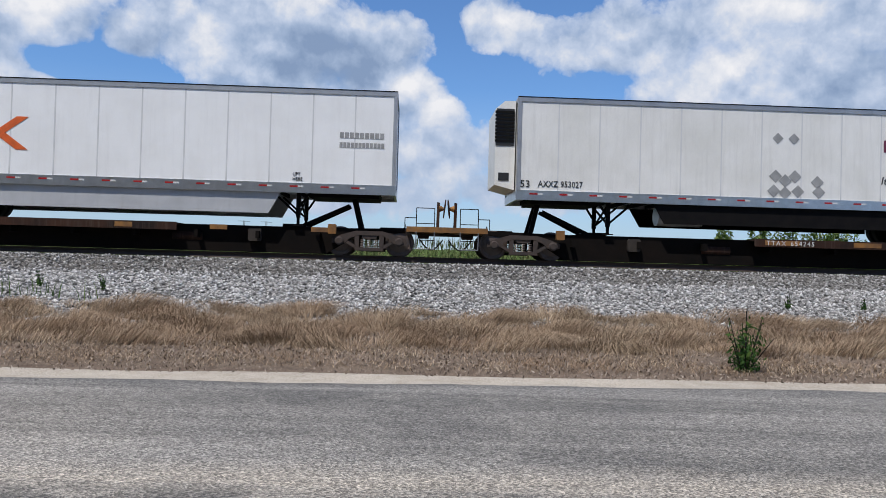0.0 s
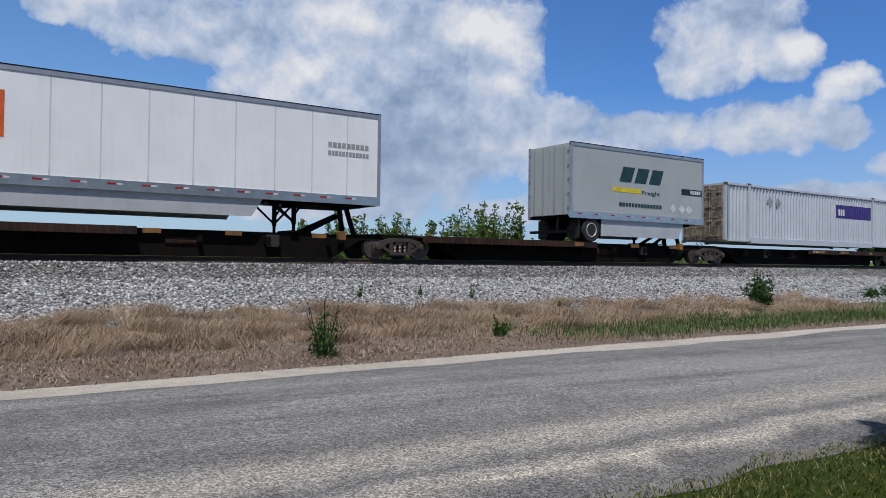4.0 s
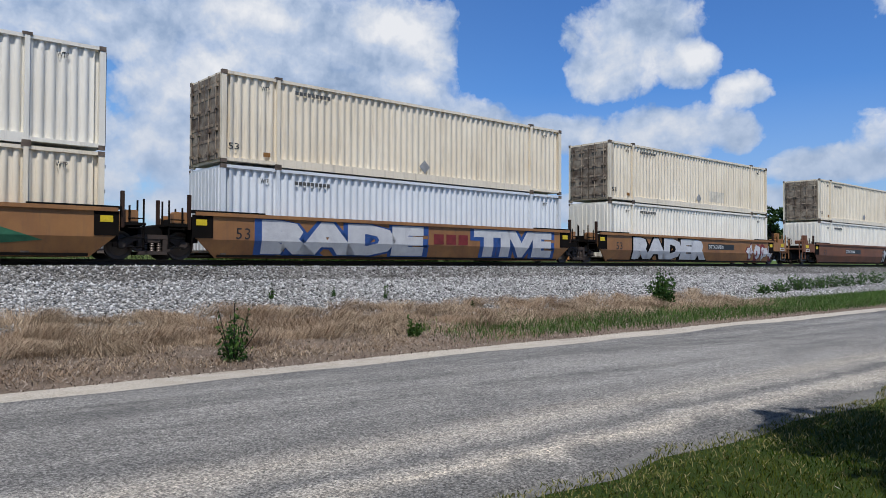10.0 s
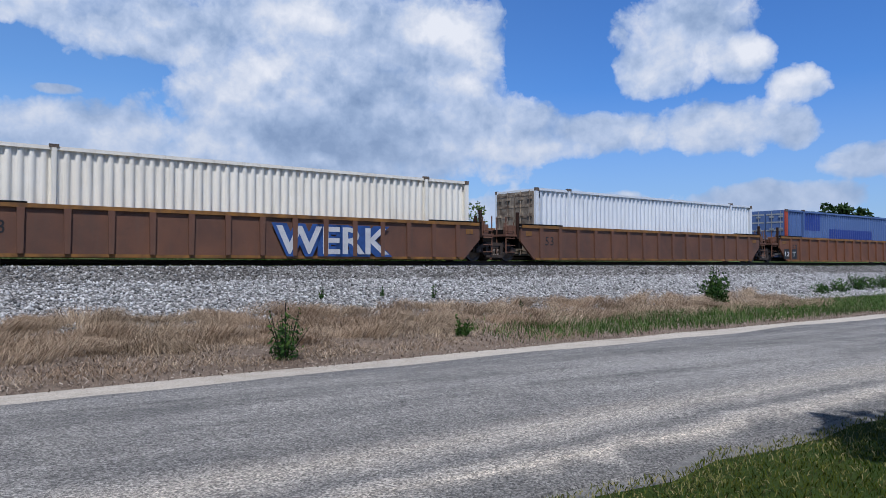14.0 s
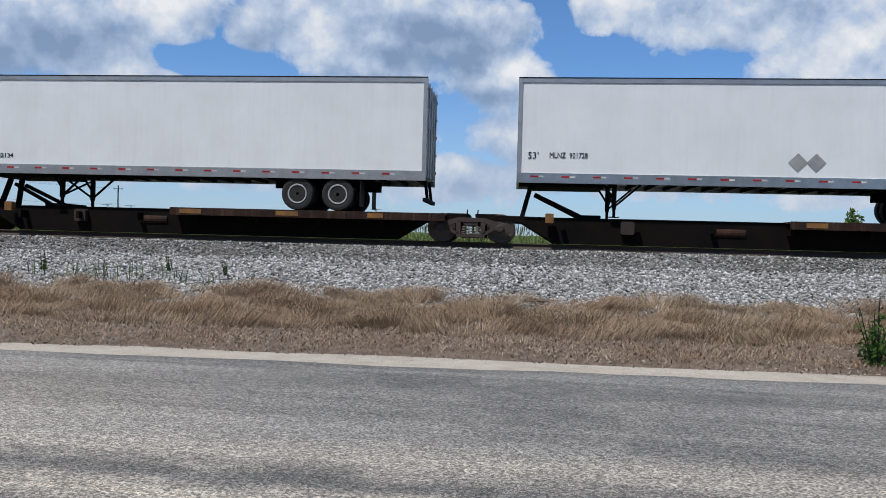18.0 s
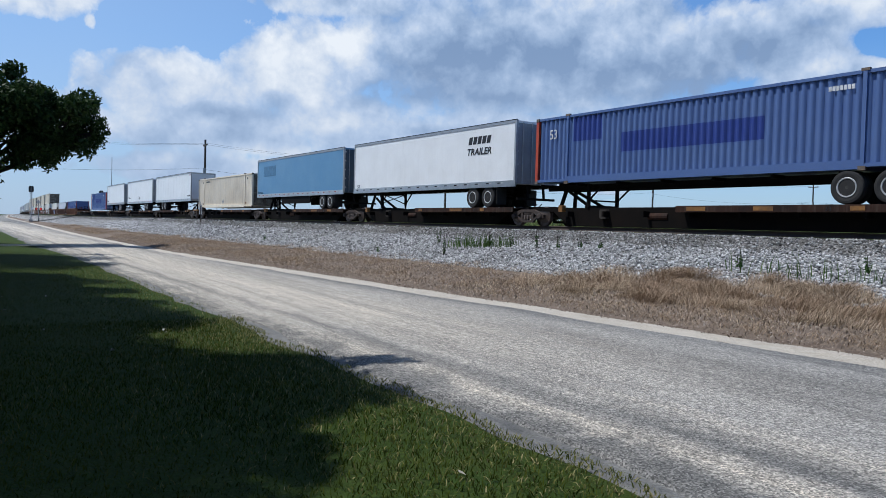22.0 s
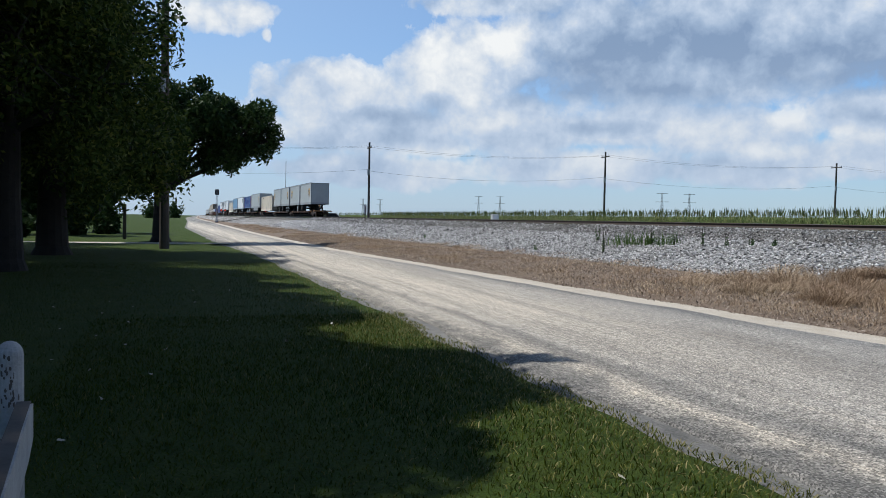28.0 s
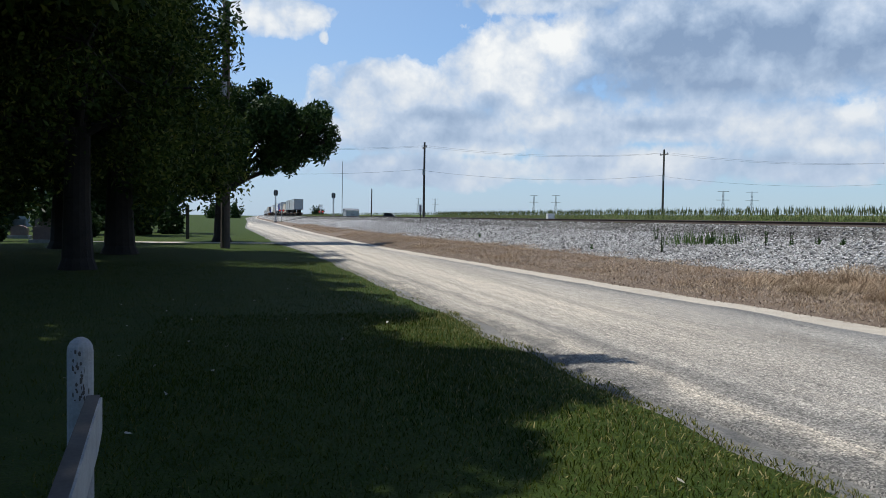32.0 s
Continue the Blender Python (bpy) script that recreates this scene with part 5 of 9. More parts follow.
def container(s0, zb, body, label, end=None, posts=None, length=16.15, height=2.9, door_left=True, plain=False, cat="container", group="53-foot containers"):
    """An intermodal container: corrugated sides, corner posts, castings, rails, doors with rods."""
    th = tagged(new("container"), label, cat, group)
    ride(th, s0 + length / 2)
    th["base"] = zb
    h = length / 2
    posts = posts or body
    bm = bmesh.new()
    box(bm, -h + 0.05, h - 0.05, -1.125, 1.125, zb + 0.06, zb + height - 0.02)
    part("body", bm, body, th)
    if plain:
        bm = bmesh.new()
        box(bm, -h + 0.1, h - 0.1, -1.225, -1.12, zb + 0.15, zb + height - 0.1)
        part("side_panel", bm, body, th)
        for i in range(1, 13):
            bm = bmesh.new()
            x = -h + length * i / 13
            box(bm, x - 0.012, x + 0.012, -1.228, -1.22, zb + 0.16, zb + height - 0.1)
            part("panel_joint", bm, M_ALUD, th)
    else:
        key = "side%.2f%.2f%s" % (length, height, body.name)
        if key not in CACHE:
            me = corrugated(length, height)
            me.materials.append(body)
            CACHE[key] = me
        sd = part("side_panel", CACHE[key], None, th, "", (0, 0, zb))
        sd2 = part("side_panel", CACHE[key], None, th, "", (0, 0, zb))
        sd2.rotation_euler[2] = math.pi
    bm = bmesh.new()
    for sy in (-1, 1):
        y0, y1 = (-1.25, -1.16) if sy < 0 else (1.16, 1.25)
        box(bm, -h, h, y0, y1, zb + height - 0.10, zb + height, 0.01)
    pieces("top_rail", bm, posts if plain else body, th)
    bm = bmesh.new()
    for sy in (-1, 1):
        y0, y1 = (-1.26, -1.15) if sy < 0 else (1.15, 1.26)
        box(bm, -h + 1.95, h - 1.95, y0, y1, zb + 0.0, zb + 0.27, 0.01)
        box(bm, -h, -h + 1.9, y0, y1, zb + 0.06, zb + 0.17, 0.01)
        box(bm, h - 1.9, h, y0, y1, zb + 0.06, zb + 0.17, 0.01)
    pieces("bottom_rail", bm, body if not plain else M_ALU, th)
    for sx in (-1, 1):
        bm = bmesh.new()
        for sy in (-1, 1):
            y0, y1 = (-1.265, -1.14) if sy < 0 else (1.14, 1.265)
            x0, x1 = (-h, -h + 0.16) if sx < 0 else (h - 0.16, h)
            box(bm, x0, x1, y0, y1, zb, zb + height, 0.01)
        pieces("corner_post", bm, posts, th)
        bm = bmesh.new()
        for sy in (-1, 1):
            y0, y1 = (-1.27, -1.17) if sy < 0 else (1.17, 1.27)
            xx = sx * (h - 1.97)
            box(bm, xx - 0.06, xx + 0.06, y0, y1, zb + 0.02, zb + height, 0.01)
        pieces("stacking_post", bm, body if not plain else M_WHITE2, th)
        bm = bmesh.new()
        for sy in (-1, 1):
            y0, y1 = (-1.275, -1.16) if sy < 0 else (1.16, 1.275)
            xx = sx * (h - 1.97)
            box(bm, xx - 0.12, xx + 0.12, y0, y1, zb + height - 0.03, zb + height + 0.055)
            box(bm, xx - 0.11, xx + 0.11, y0, y1, zb - 0.04, zb + 0.085)
            xc = sx * (h - 0.085)
            box(bm, xc - 0.09, xc + 0.09, y0, y1, zb + height - 0.12, zb + height + 0.012)
            box(bm, xc - 0.09, xc + 0.09, y0, y1, zb - 0.005, zb + 0.12)
        pieces("casting", bm, M_CASTING, th)
    for sx in (-1, 1):
        x0 = sx * h
        bm = bmesh.new()
        if (sx < 0) == door_left:
            for sy in (-1, 1):
                box(bm, x0 - 0.03 if sx < 0 else x0 - 0.02, x0 + 0.02 if sx < 0 else x0 + 0.03, min(sy * 0.02, sy * 1.12), max(sy * 0.02, sy * 1.12), zb + 0.14, zb + height - 0.12)
            dr = pieces("end_door", bm, end or body, th, "weathered end door")[0]
            bm = bmesh.new()
            for y in (-0.95, -0.4, 0.4, 0.95):
                tube(bm, (x0 + sx * 0.06, y, zb + 0.1), (x0 + sx * 0.06, y, zb + height - 0.08), 0.02, n=6)
                for k in range(4):
                    z = zb + 0.35 + k * 0.7
                    box(bm, x0 + sx * 0.05 - 0.03, x0 + sx * 0.05 + 0.03, y - 0.12, y + 0.12, z - 0.05, z + 0.05)
            for k in range(6):
                z = zb + 0.25 + k * 0.46
                for y0, y1 in ((-1.08, -0.06), (0.06, 1.08)):
                    box(bm, x0 + sx * 0.02 - 0.02, x0 + sx * 0.02 + 0.02, y0, y1, z, z + 0.09)
            part("lock_rod", bm, M_RUSTBAR if end is M_RUSTDOOR else M_ALUD, dr, "lock rods and bars")
        else:
            box(bm, x0 - 0.05, x0 + 0.05, -1.14, 1.14, zb + 0.12, zb + height - 0.1)
            for k in range(8):
                y = -1.0 + k * 0.27
                box(bm, x0 + sx * 0.05 - 0.02, x0 + sx * 0.05 + 0.02, y, y + 0.14, zb + 0.15, zb + height - 0.14)
            pieces("end_wall", bm, end or body, th, "ridged end wall")
    return th


def cooling_end(th, h, zb):
    """The cooling machine in a container's end: black grille, stained lower panel, a white frame with rungs."""
    stained = mat("stained_white_panel", (0.70, 0.67, 0.60), 0.55, 0.0, (0.26, 0.17, 0.10), 1.3, 50, 0.25, streak=0.35)
    bm = bmesh.new()
    box(bm, -h - 0.06, -h - 0.034, -1.0, 1.0, zb + 1.45, zb + 2.66)
    grille = part("cooling_grille", bm, M_SIGNAL, th, "black cooling grille")
    for k in range(9):
        bm = bmesh.new()
        box(bm, -h - 0.085, -h - 0.06, -0.96, 0.96, zb + 1.52 + 0.125 * k, zb + 1.57 + 0.125 * k)
        part("slat", bm, M_CAR, grille)
    bm = bmesh.new()
    box(bm, -h - 0.07, -h - 0.034, -1.0, 1.0, zb + 0.42, zb + 1.38)
    part("cooling_panel", bm, stained, th, "rust-stained white machine panel")
    bm = bmesh.new()
    box(bm, -h - 0.07, -h - 0.034, -1.0, 1.0, zb + 0.08, zb + 0.34)
    part("lower_tray", bm, M_DARK, th)
    for y in (-1.24, 1.12):
        bm = bmesh.new()
        box(bm, -h - 0.20, -h - 0.002, y, y + 0.12, zb + 0.02, zb + 2.88, 0.01)
        post = part("end_frame", bm, M_WHITE2, th, "white end frame post")
        for k in range(5):
            bm = bmesh.new()
            tube(bm, (-h - 0.17, y + 0.02, zb + 0.5 + 0.5 * k), (-h - 0.17, y * 0.72, zb + 0.5 + 0.5 * k), 0.02, n=6)
            part("rung", bm, M_WHITE2, post)


def well_unit(s0, s1, body, label, left_end=False, right_end=False, ribbed=False, number="", first=False, mark=""):
    """One well of an articulated double-stack car; trucks at s0 and s1."""
    mid, h = (s0 + s1) / 2, (s1 - s0) / 2
    car = tagged(new("well_car"), label, "railway car", "double-stack well cars")
    ride(car, mid)
    a = h - 1.05
    for side in (-1, 1):
        y0, y1 = (-1.40, -1.30) if side < 0 else (1.30, 1.40)
        bm = bmesh.new()
        if ribbed:
            prism(bm, [(-a + 0.75, 0.07), (a - 0.75, 0.07), (a, 0.80), (a, 1.36), (a - 2.7, 1.44), (-a + 2.7, 1.44), (-a, 1.36), (-a, 0.80)], y0, y1)
        else:
            prism(bm, [(-a + 0.12, 0.62), (a - 0.12, 0.62), (a, 0.80), (a, 1.36), (a - 2.7, 1.44), (-a + 2.7, 1.44), (-a, 1.36), (-a, 0.80)], y0, y1)
            yo, yi = (y0, y0 + 0.17) if side < 0 else (y1, y1 - 0.17)
            q = [bm.verts.new(p) for p in ((-a + 0.12, yo, 0.622), (a - 0.12, yo, 0.622), (a - 0.75, yi, 0.06), (-a + 0.75, yi, 0.06), (-a + 0.12, yo + 0.05 * -side, 0.622), (a - 0.12, yo + 0.05 * -side, 0.622), (a - 0.75, yi + 0.05 * -side, 0.06), (-a + 0.75, yi + 0.05 * -side, 0.06))]
            for fc in ((0, 3, 2, 1), (4, 5, 6, 7), (0, 1, 5, 4), (3, 7, 6, 2), (0, 4, 7, 3), (1, 2, 6, 5)):
                bm.faces.new([q[i] for i in fc])
        sd = part("well_side", bm, body, car)
        bm = bmesh.new()
        yy0, yy1 = (y0 - 0.035, y0 + 0.02) if side < 0 else (y1 - 0.02, y1 + 0.035)
        box(bm, -a + 0.05, a - 0.05, yy0 - 0.02, yy1, 1.34, 1.45, 0.01)
        if ribbed:
            box(bm, -a + 0.8, a - 0.8, yy0, yy1, 0.05, 0.14, 0.01)
        pieces("side_rail", bm, body if not ribbed else M_YELLOW, sd)
        if ribbed:
            def rib(bm):
                prism(bm, [(-0.07, 0.14), (0.07, 0.14), (0.09, 1.34), (-0.09, 1.34)], -0.05, 0.05)
                return body
            for i in range(15):
                x = -a + 1.1 + i * (2 * a - 2.2) / 14
                part("side_stake", shared("stake" + body.name, rib), None, sd, "", (x, (y0 + y1) / 2 + side * 0.08, 0))
        if side < 0:
            bm = bmesh.new()
            for xx in (-a + 1.15, a - 1.15):
                box(bm, xx - 1.2, xx + 1.2, y0 - 0.05, y1 - 0.02, 1.40, 1.50)
            pieces("guide_rail", bm, M_DARK, sd, "dark top guide")
            bm = bmesh.new()
            for xx in (-a + 0.45, a - 0.5):
                box(bm, xx - 0.16, xx + 0.16, y0 - 0.012, y0 + 0.01, 1.02, 1.2)
            pieces("yellow_stripe", bm, M_YELLOW, sd, "yellow reflective patches")
    bm = bmesh.new()
    box(bm, -a + 0.8, a - 0.8, -1.3, 1.3, 0.08, 0.16)
    box(bm, -a, -a + 0.18, -1.3, 1.3, 0.5, 1.3)
    box(bm, a - 0.18, a, -1.3, 1.3, 0.5, 1.3)
    part("well_floor", bm, M_CAR, car)
    for sx in (-1, 1):
        bm = bmesh.new()
        box(bm, min(sx * a, sx * (h - 0.2)), max(sx * a, sx * (h - 0.2)), -0.6, 0.6, 0.72, 1.05, 0.05)
        box(bm, min(sx * (a + 0.05), sx * (h - 0.3)), max(sx * (a + 0.05), sx * (h - 0.3)), -1.35, 1.35, 0.98, 1.06)
        for y in (-1.3, -0.75):
            tube(bm, (sx * (h - 0.35), y, 0.3), (sx * (h - 0.35), y, 1.75), 0.028, n=6)
            tube(bm, (sx * (h - 0.75), y, 0.95), (sx * (h - 0.75), y, 1.55), 0.028, n=6)
        for z in (0.35, 0.62, 0.9, 1.18):
            tube(bm, (sx * (h - 0.35), -1.33, z), (sx * (h - 0.80), -1.33, z), 0.018, n=6)
        part("end_platform", bm, M_CAR if not ribbed else M_WELLB, car, "dark end platform with ladder rungs")
        bm = bmesh.new()
        box(bm, sx * (h - 0.72) - 0.22, sx * (h - 0.72) + 0.22, -1.28, -0.98, 1.06, 1.42, 0.04)
        part("brake_box", bm, body, car)
        for y in (-1.36, 1.26):
            for k in (0.95,):
                bm = bmesh.new()
                box(bm, sx * (h - k) - 0.05, sx * (h - k) + 0.05, y, y + 0.10, 0.9, 1.95 if k > 0.5 else 1.7, 0.01)
                part("upright", bm, M_DECK, car)
        # black box added in place of the deep shade around the truck
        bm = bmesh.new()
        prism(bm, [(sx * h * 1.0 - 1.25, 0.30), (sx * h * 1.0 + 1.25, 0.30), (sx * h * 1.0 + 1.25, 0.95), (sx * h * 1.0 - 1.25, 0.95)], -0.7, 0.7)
        part("draft_gear", bm, M_DARK, car, "black fill for the deep shade over the truck")
        if ribbed:
            continue
        bm = bmesh.new()
        box(bm, sx * (a - 0.32) - 0.36, sx * (a - 0.32) + 0.30, -1.416, -1.398, 0.66, 1.34)
        pl = part("end_panel", bm, M_CAR, car, "blackened end panel")
        for k in range(1, 2):
            bm = bmesh.new()
            box(bm, sx * (a - 0.3) - 0.22, sx * (a - 0.3) + 0.12, -1.424, -1.414, 0.74 + 0.30 * k, 0.92 + 0.30 * k)
            part("reflector_plate", bm, M_SIGNY if k else M_YELLOW, pl, "yellow plate")
    truck(car, h - (1.3 if right_end else 0))
    if left_end:
        truck(car, -h + 1.3)
    for flag, sx in ((left_end, -1), (right_end, 1)):
        if flag:
            bm = bmesh.new()
            box(bm, min(sx * (h - 0.4), sx * (h + 1.3)), max(sx * (h - 0.4), sx * (h + 1.3)), -0.55, 0.55, 0.72, 1.0, 0.04)
            box(bm, min(sx * (h + 0.1), sx * (h + 1.3)), max(sx * (h + 0.1), sx * (h + 1.3)), -1.35, 1.35, 0.98, 1.05)
            for x in (h + 0.3, h + 0.8, h + 1.25):
                tube(bm, (sx * x, -1.32, 0.35), (sx * x, -1.32, 1.85 if x < h + 1 else 1.5), 0.026, n=6)
            for z in (0.4, 0.68, 1.3):
                tube(bm, (sx * (h + 0.3), -1.32, z), (sx * (h + 0.8), -1.32, z), 0.018, n=6)
            ep = part("end_deck", bm, body, car)
            for yy in (() if ribbed else (-1.39, 1.31)):
                bm = bmesh.new()
                e0, e1 = sorted((sx * (h - 1.1), sx * (h + 0.75)))
                box(bm, e0, e1, yy, yy + 0.08, 0.80, 1.36, 0.03)
                fa = part("end_sill", bm, body, car)
                if yy < 0:
                    bm = bmesh.new()
                    box(bm, sx * (h + 0.2) - 0.22, sx * (h + 0.2) + 0.22, -1.40, -1.388, 1.08, 1.28)
                    part("sign_plate", bm, M_SIGNY, fa, "yellow plate")
                    bm = bmesh.new()
                    for bx0, bx1, bz0, bz1 in ((-0.26, 0.26, 0.98, 1.01), (-0.26, 0.26, 0.84, 0.87), (-0.26, -0.23, 0.87, 0.98), (0.23, 0.26, 0.87, 0.98)):
                        box(bm, sx * (h + 0.15) + bx0, sx * (h + 0.15) + bx1, -1.42, -1.39, bz0, bz1)
                    part("grab_frame", bm, M_LETTERW, fa, "pale handhold frame")
            if not ribbed:
                bm = bmesh.new()
                box(bm, sx * (h + 0.15) - 0.35, sx * (h + 0.15) + 0.35, -1.3, -0.7, 1.36, 1.60, 0.04)
                box(bm, sx * (h - 0.05) - 0.12, sx * (h - 0.05) + 0.12, -1.25, -0.95, 1.60, 1.95, 0.03)
                part("valve_housing", bm, body, car)
            bm = bmesh.new()
            tube(bm, (sx * (h + 0.9) - 0.45, 0.3, 1.3), (sx * (h + 0.9) + 0.45, 0.3, 1.3), 0.2, n=14)
            part("air_reservoir", bm, M_BOGIE, car)
            # another black filler, standing for the shade under the end deck
            bm = bmesh.new()
            e0, e1 = sorted((sx * (h - 0.4), sx * (h + 1.25)))
            box(bm, e0, e1, -0.8, 0.8, 0.32, 0.74)
            part("draft_gear", bm, M_DARK, car)
            brake_wheel_stand(car, sx * (h + 0.9), -sx)
            coupler(car, sx * (h + 1.3), sx)
    y = -1.402
    if number:
        decal_box(car, "number_board", mark[0], mark[1], 0.78, 1.1, M_SIGNAL, y, "black number board")
        say(car, number, mark[0] + 0.08, 0.84, 0.27, M_LETTERW, 0, 0.004, 1.0, y - 0.003, "white reporting number")
    for k, digit in enumerate("53"):
        say(car, digit, -a + 1.35 + 0.29 * k, 0.66, 0.5, M_BLACK, 0, 0.0, 1.0, y - 0.001, "black numeral", "numeral")
    return car



# ---- the train, from its front to its end ----


def build_train():
    # spine cars: (truck at left, truck at right, nose, ends...)
    P = spine_platform
    P(-34.6, -17.1, "L", number="")
    P(-17.1, 0.2 - 1.2, "R", right_end=True)
    for i, (a, b) in enumerate(((1.2, 18.7), (18.7, 36.2), (36.2, 53.7), (53.7, 71.4), (71.4, 89.4))):
        P(a, b, "L", left_end=i == 0, right_end=i == 4, hitch=i not in (1, 4), number="TTAX 654245")
    for i, (a, b) in enumerate(((91.2, 108.9), (108.9, 126.9), (126.9, 144.0), (144.0, 161.4), (161.4, 179.5))):
        P(a, b, "LRRLR"[i], left_end=i == 0, right_end=i == 4, hitch=i != 3, number="TTAX")
    for i, (a, b) in enumerate(((181.5, 199.5), (199.5, 217.6), (217.6, 235.3), (235.3, 253.0), (253.0, 270.6))):
        P(a, b, "R", left_end=i == 0, right_end=i == 4)
    spots = ((460.6, 478.9), (478.9, 497.0), (497.0, 514.0), (514.0, 532.4), (532.4, 550.3))
    for i, (a, b) in enumerate(spots):
        P(a, b, "LLLLR"[i], left_end=i == 0, right_end=i == 4, hitch=i != 1, folded=i == 0, number="TTAX 553593" if i == 0 else "")
    for i, (a, b) in enumerate(((551.7, 569.2), (569.2, 586.8), (586.8, 604.3), (604.3, 622.0), (622.0, 639.6))):
        P(a, b, "LLLLR"[i], left_end=i == 0, right_end=i == 4, hitch=i != 0)
    for i, (a, b) in enumerate(((641.0, 658.7), (658.7, 678.0), (678.0, 697.6))):
        P(a, b, "LLR"[i], left_end=i == 0, right_end=i == 2, hitch=i != 0, pups=i > 0, deck=None if i == 0 else (-7.6, 8.2))

    # well cars
    W = well_unit
    W(274.0, 293.6, M_WELL, "ochre double-stack well car covered in bright graffiti", left_end=True, number="DTTX 767270", mark=(-3.6, -0.75))
    W(293.6, 313.2, M_WELL, "ochre double-stack well car with large white and blue graffiti", number="")
    W(313.2, 333.0, M_WELL, "ochre double-stack well car with silver graffiti letters", right_end=True, number="DTTX 767270", mark=(1.0, 3.9))
    W(337.0, 356.7, M_WELLR, "rust-brown double-stack well car with white tags", left_end=True, number="DTTX 732466", mark=(-3.6, -0.75))
    W(356.7, 376.4, M_WELLR, "rust-brown double-stack well car with white bubble graffiti", number="")
    W(376.4, 396.3, M_WELLR, "rust-brown double-stack well car with silver graffiti", right_end=True, number="DTTX 732466", mark=(3.2, 6.0))
    W(400.1, 419.8, M_WELLB, "dark red ribbed well car with blue graffiti", left_end=True, ribbed=True)
    W(419.8, 439.5, M_WELLB, "dark red ribbed well car with small tags", ribbed=True)
    W(439.5, 459.2, M_WELLR, "rust-brown ribbed well car with yellow top rail", right_end=True, ribbed=True)

    # trailers and containers
    T, C = trailer, container
    sk = lambda a, b, d=0.72, m=M_SKIRT: (a, b, d, m)
    T(-17.6, body=M_WHITE, nose="R", skirt=sk(-4.7, 4.3, 0.78), label="white ribbed trailer with an orange cross mark")
    T(2.1, body=M_WHITE2, reefer=1, skirt=sk(-3.9, 4.2, 0.75, M_DARK), label="white refrigerated trailer with a red and grey sign")
    cooling_end(C(19.2, 1.05, M_WHITE2, "white refrigerated container with a yellow sign", plain=True), 8.075, 1.05)
    T(36.8, body=M_WHITE, reefer=2, ribs=False, horizontal=True, door=M_GREYD, skirt=sk(-2.6, 3.2, 0.78), label="silver-white horizontally ribbed refrigerated trailer")
    T(54.2, body=M_GREY, ribs=False, frame_col=M_ALUD, reflect="dark", rim=M_RIMD, skirt=sk(-3.3, 3.2, 0.95, M_SKIRTD), label="grey parcel trailer with a gold shield")
    kc = C(72.45, 1.05, M_WHITE2, "white refrigerated container with navy panels", plain=True)
    cooling_end(kc, 8.075, 1.05)
    T(91.74, body=M_WHITE, ribs=False, reflect="dark", skirt=sk(-3.4, 3.3, 0.8), label="white trailer with a red and blue chevron")
    T(109.78, body=M_WHITE, nose="R", skirt=sk(-4.0, 3.4, 0.7), door=M_GREYD, label="white ribbed trailer with purple and orange signs")
    T(134.65, 8.5, nose="R", body=M_GREY, ribs=False, skirt=sk(-2.9, 2.4, 0.85), door=M_GREY, label="short grey trailer with a green and yellow sign", group="28-foot trailers")
    C(144.83, 1.05, M_GREYBOX, "grey ribbed container with a purple sign", end=M_RUSTDOOR)
    T(169.5, 8.4, nose="R", body=M_WHITE, ribs=False, label="short white trailer with an orange sign", group="28-foot trailers", skirt=sk(-2.9, 2.4, 0.85))
    for s in (181.82, 200.72, 218.34, 253.87):
        T(s, nose="R", body=M_GREY, ribs=False, top_band=True, frame_col=M_GREYD, skirt=sk(-3.0, 3.6, 0.75), rim=M_RIMD, door=M_GREYD, label="grey parcel trailer with a brown and gold shield")
    T(236.15, nose="R", body=M_WHITE2, skirt=sk(-3.4, 3.5, 0.75), rim=M_RIMD, label="white ribbed trailer with faded grey lettering")
    lower = (M_CREAM, M_WHITEBOX, M_CREAM2, M_CREAM2, M_CREAM2, M_CREAM2)
    upper = (M_CREAM2, M_CREAM, M_CREAM, M_CREAM, M_CREAM, M_CREAM)
    for s, lo, up in zip((276.02, 295.57, 315.26, 339.13, 358.77, 378.4), lower, upper):
        C(s, 0.17, lo, "lower stacked container in pale ribbed steel" if lo is not M_WHITEBOX else "white ribbed lower stacked container", door_left=False, height=2.83)
        C(s, 3.06, up, "upper stacked cream container with rust-streaked doors", end=M_RUSTDOOR, height=2.9)
    C(402.17, 0.17, M_CREAM2, "pale ribbed container low in a well car", end=M_CREAM, height=2.85)
    C(421.83, 0.17, M_WHITEBOX, "white ribbed container low in a well car", end=M_RUSTDOOR, height=2.85)
    C(441.55, 0.17, M_BLUEBOX, "blue ribbed container with red corner posts", posts=M_RED, height=2.85)
    C(480.18, 1.05, M_BLUEBOX, "blue ribbed container with red corner posts", posts=M_RED, door_left=False)
    T(498.0, 14.63, body=M_WHITE, ribs=False, door=M_GREYD, axles=[3.4, 4.65], label="plain white 48-foot trailer with black lettering", frame_col=M_ALUD)
    T(515.3, body=M_WHITE, ribs=False, door=M_GREYD, axles=[3.6, 4.85], label="white trailer with two grey diamonds", reflect=True)
    T(533.35, nose="R", body=M_WHITE, reflect="dark", axles=[3.4, 4.65], label="white trailer with dark markers along its rail")
    C(552.41, 1.05, M_CREAM, "cream ribbed container with rusty doors", end=M_RUSTDOOR, door_left=False)
    T(569.89, body=M_BLUEGREY, ribs=False, skirt=sk(-3.0, 2.6, 0.7, M_DARK), door=mat("dark_blue_door", (0.02, 0.05, 0.09), 0.5), label="steel-blue trailer with a darker patch")
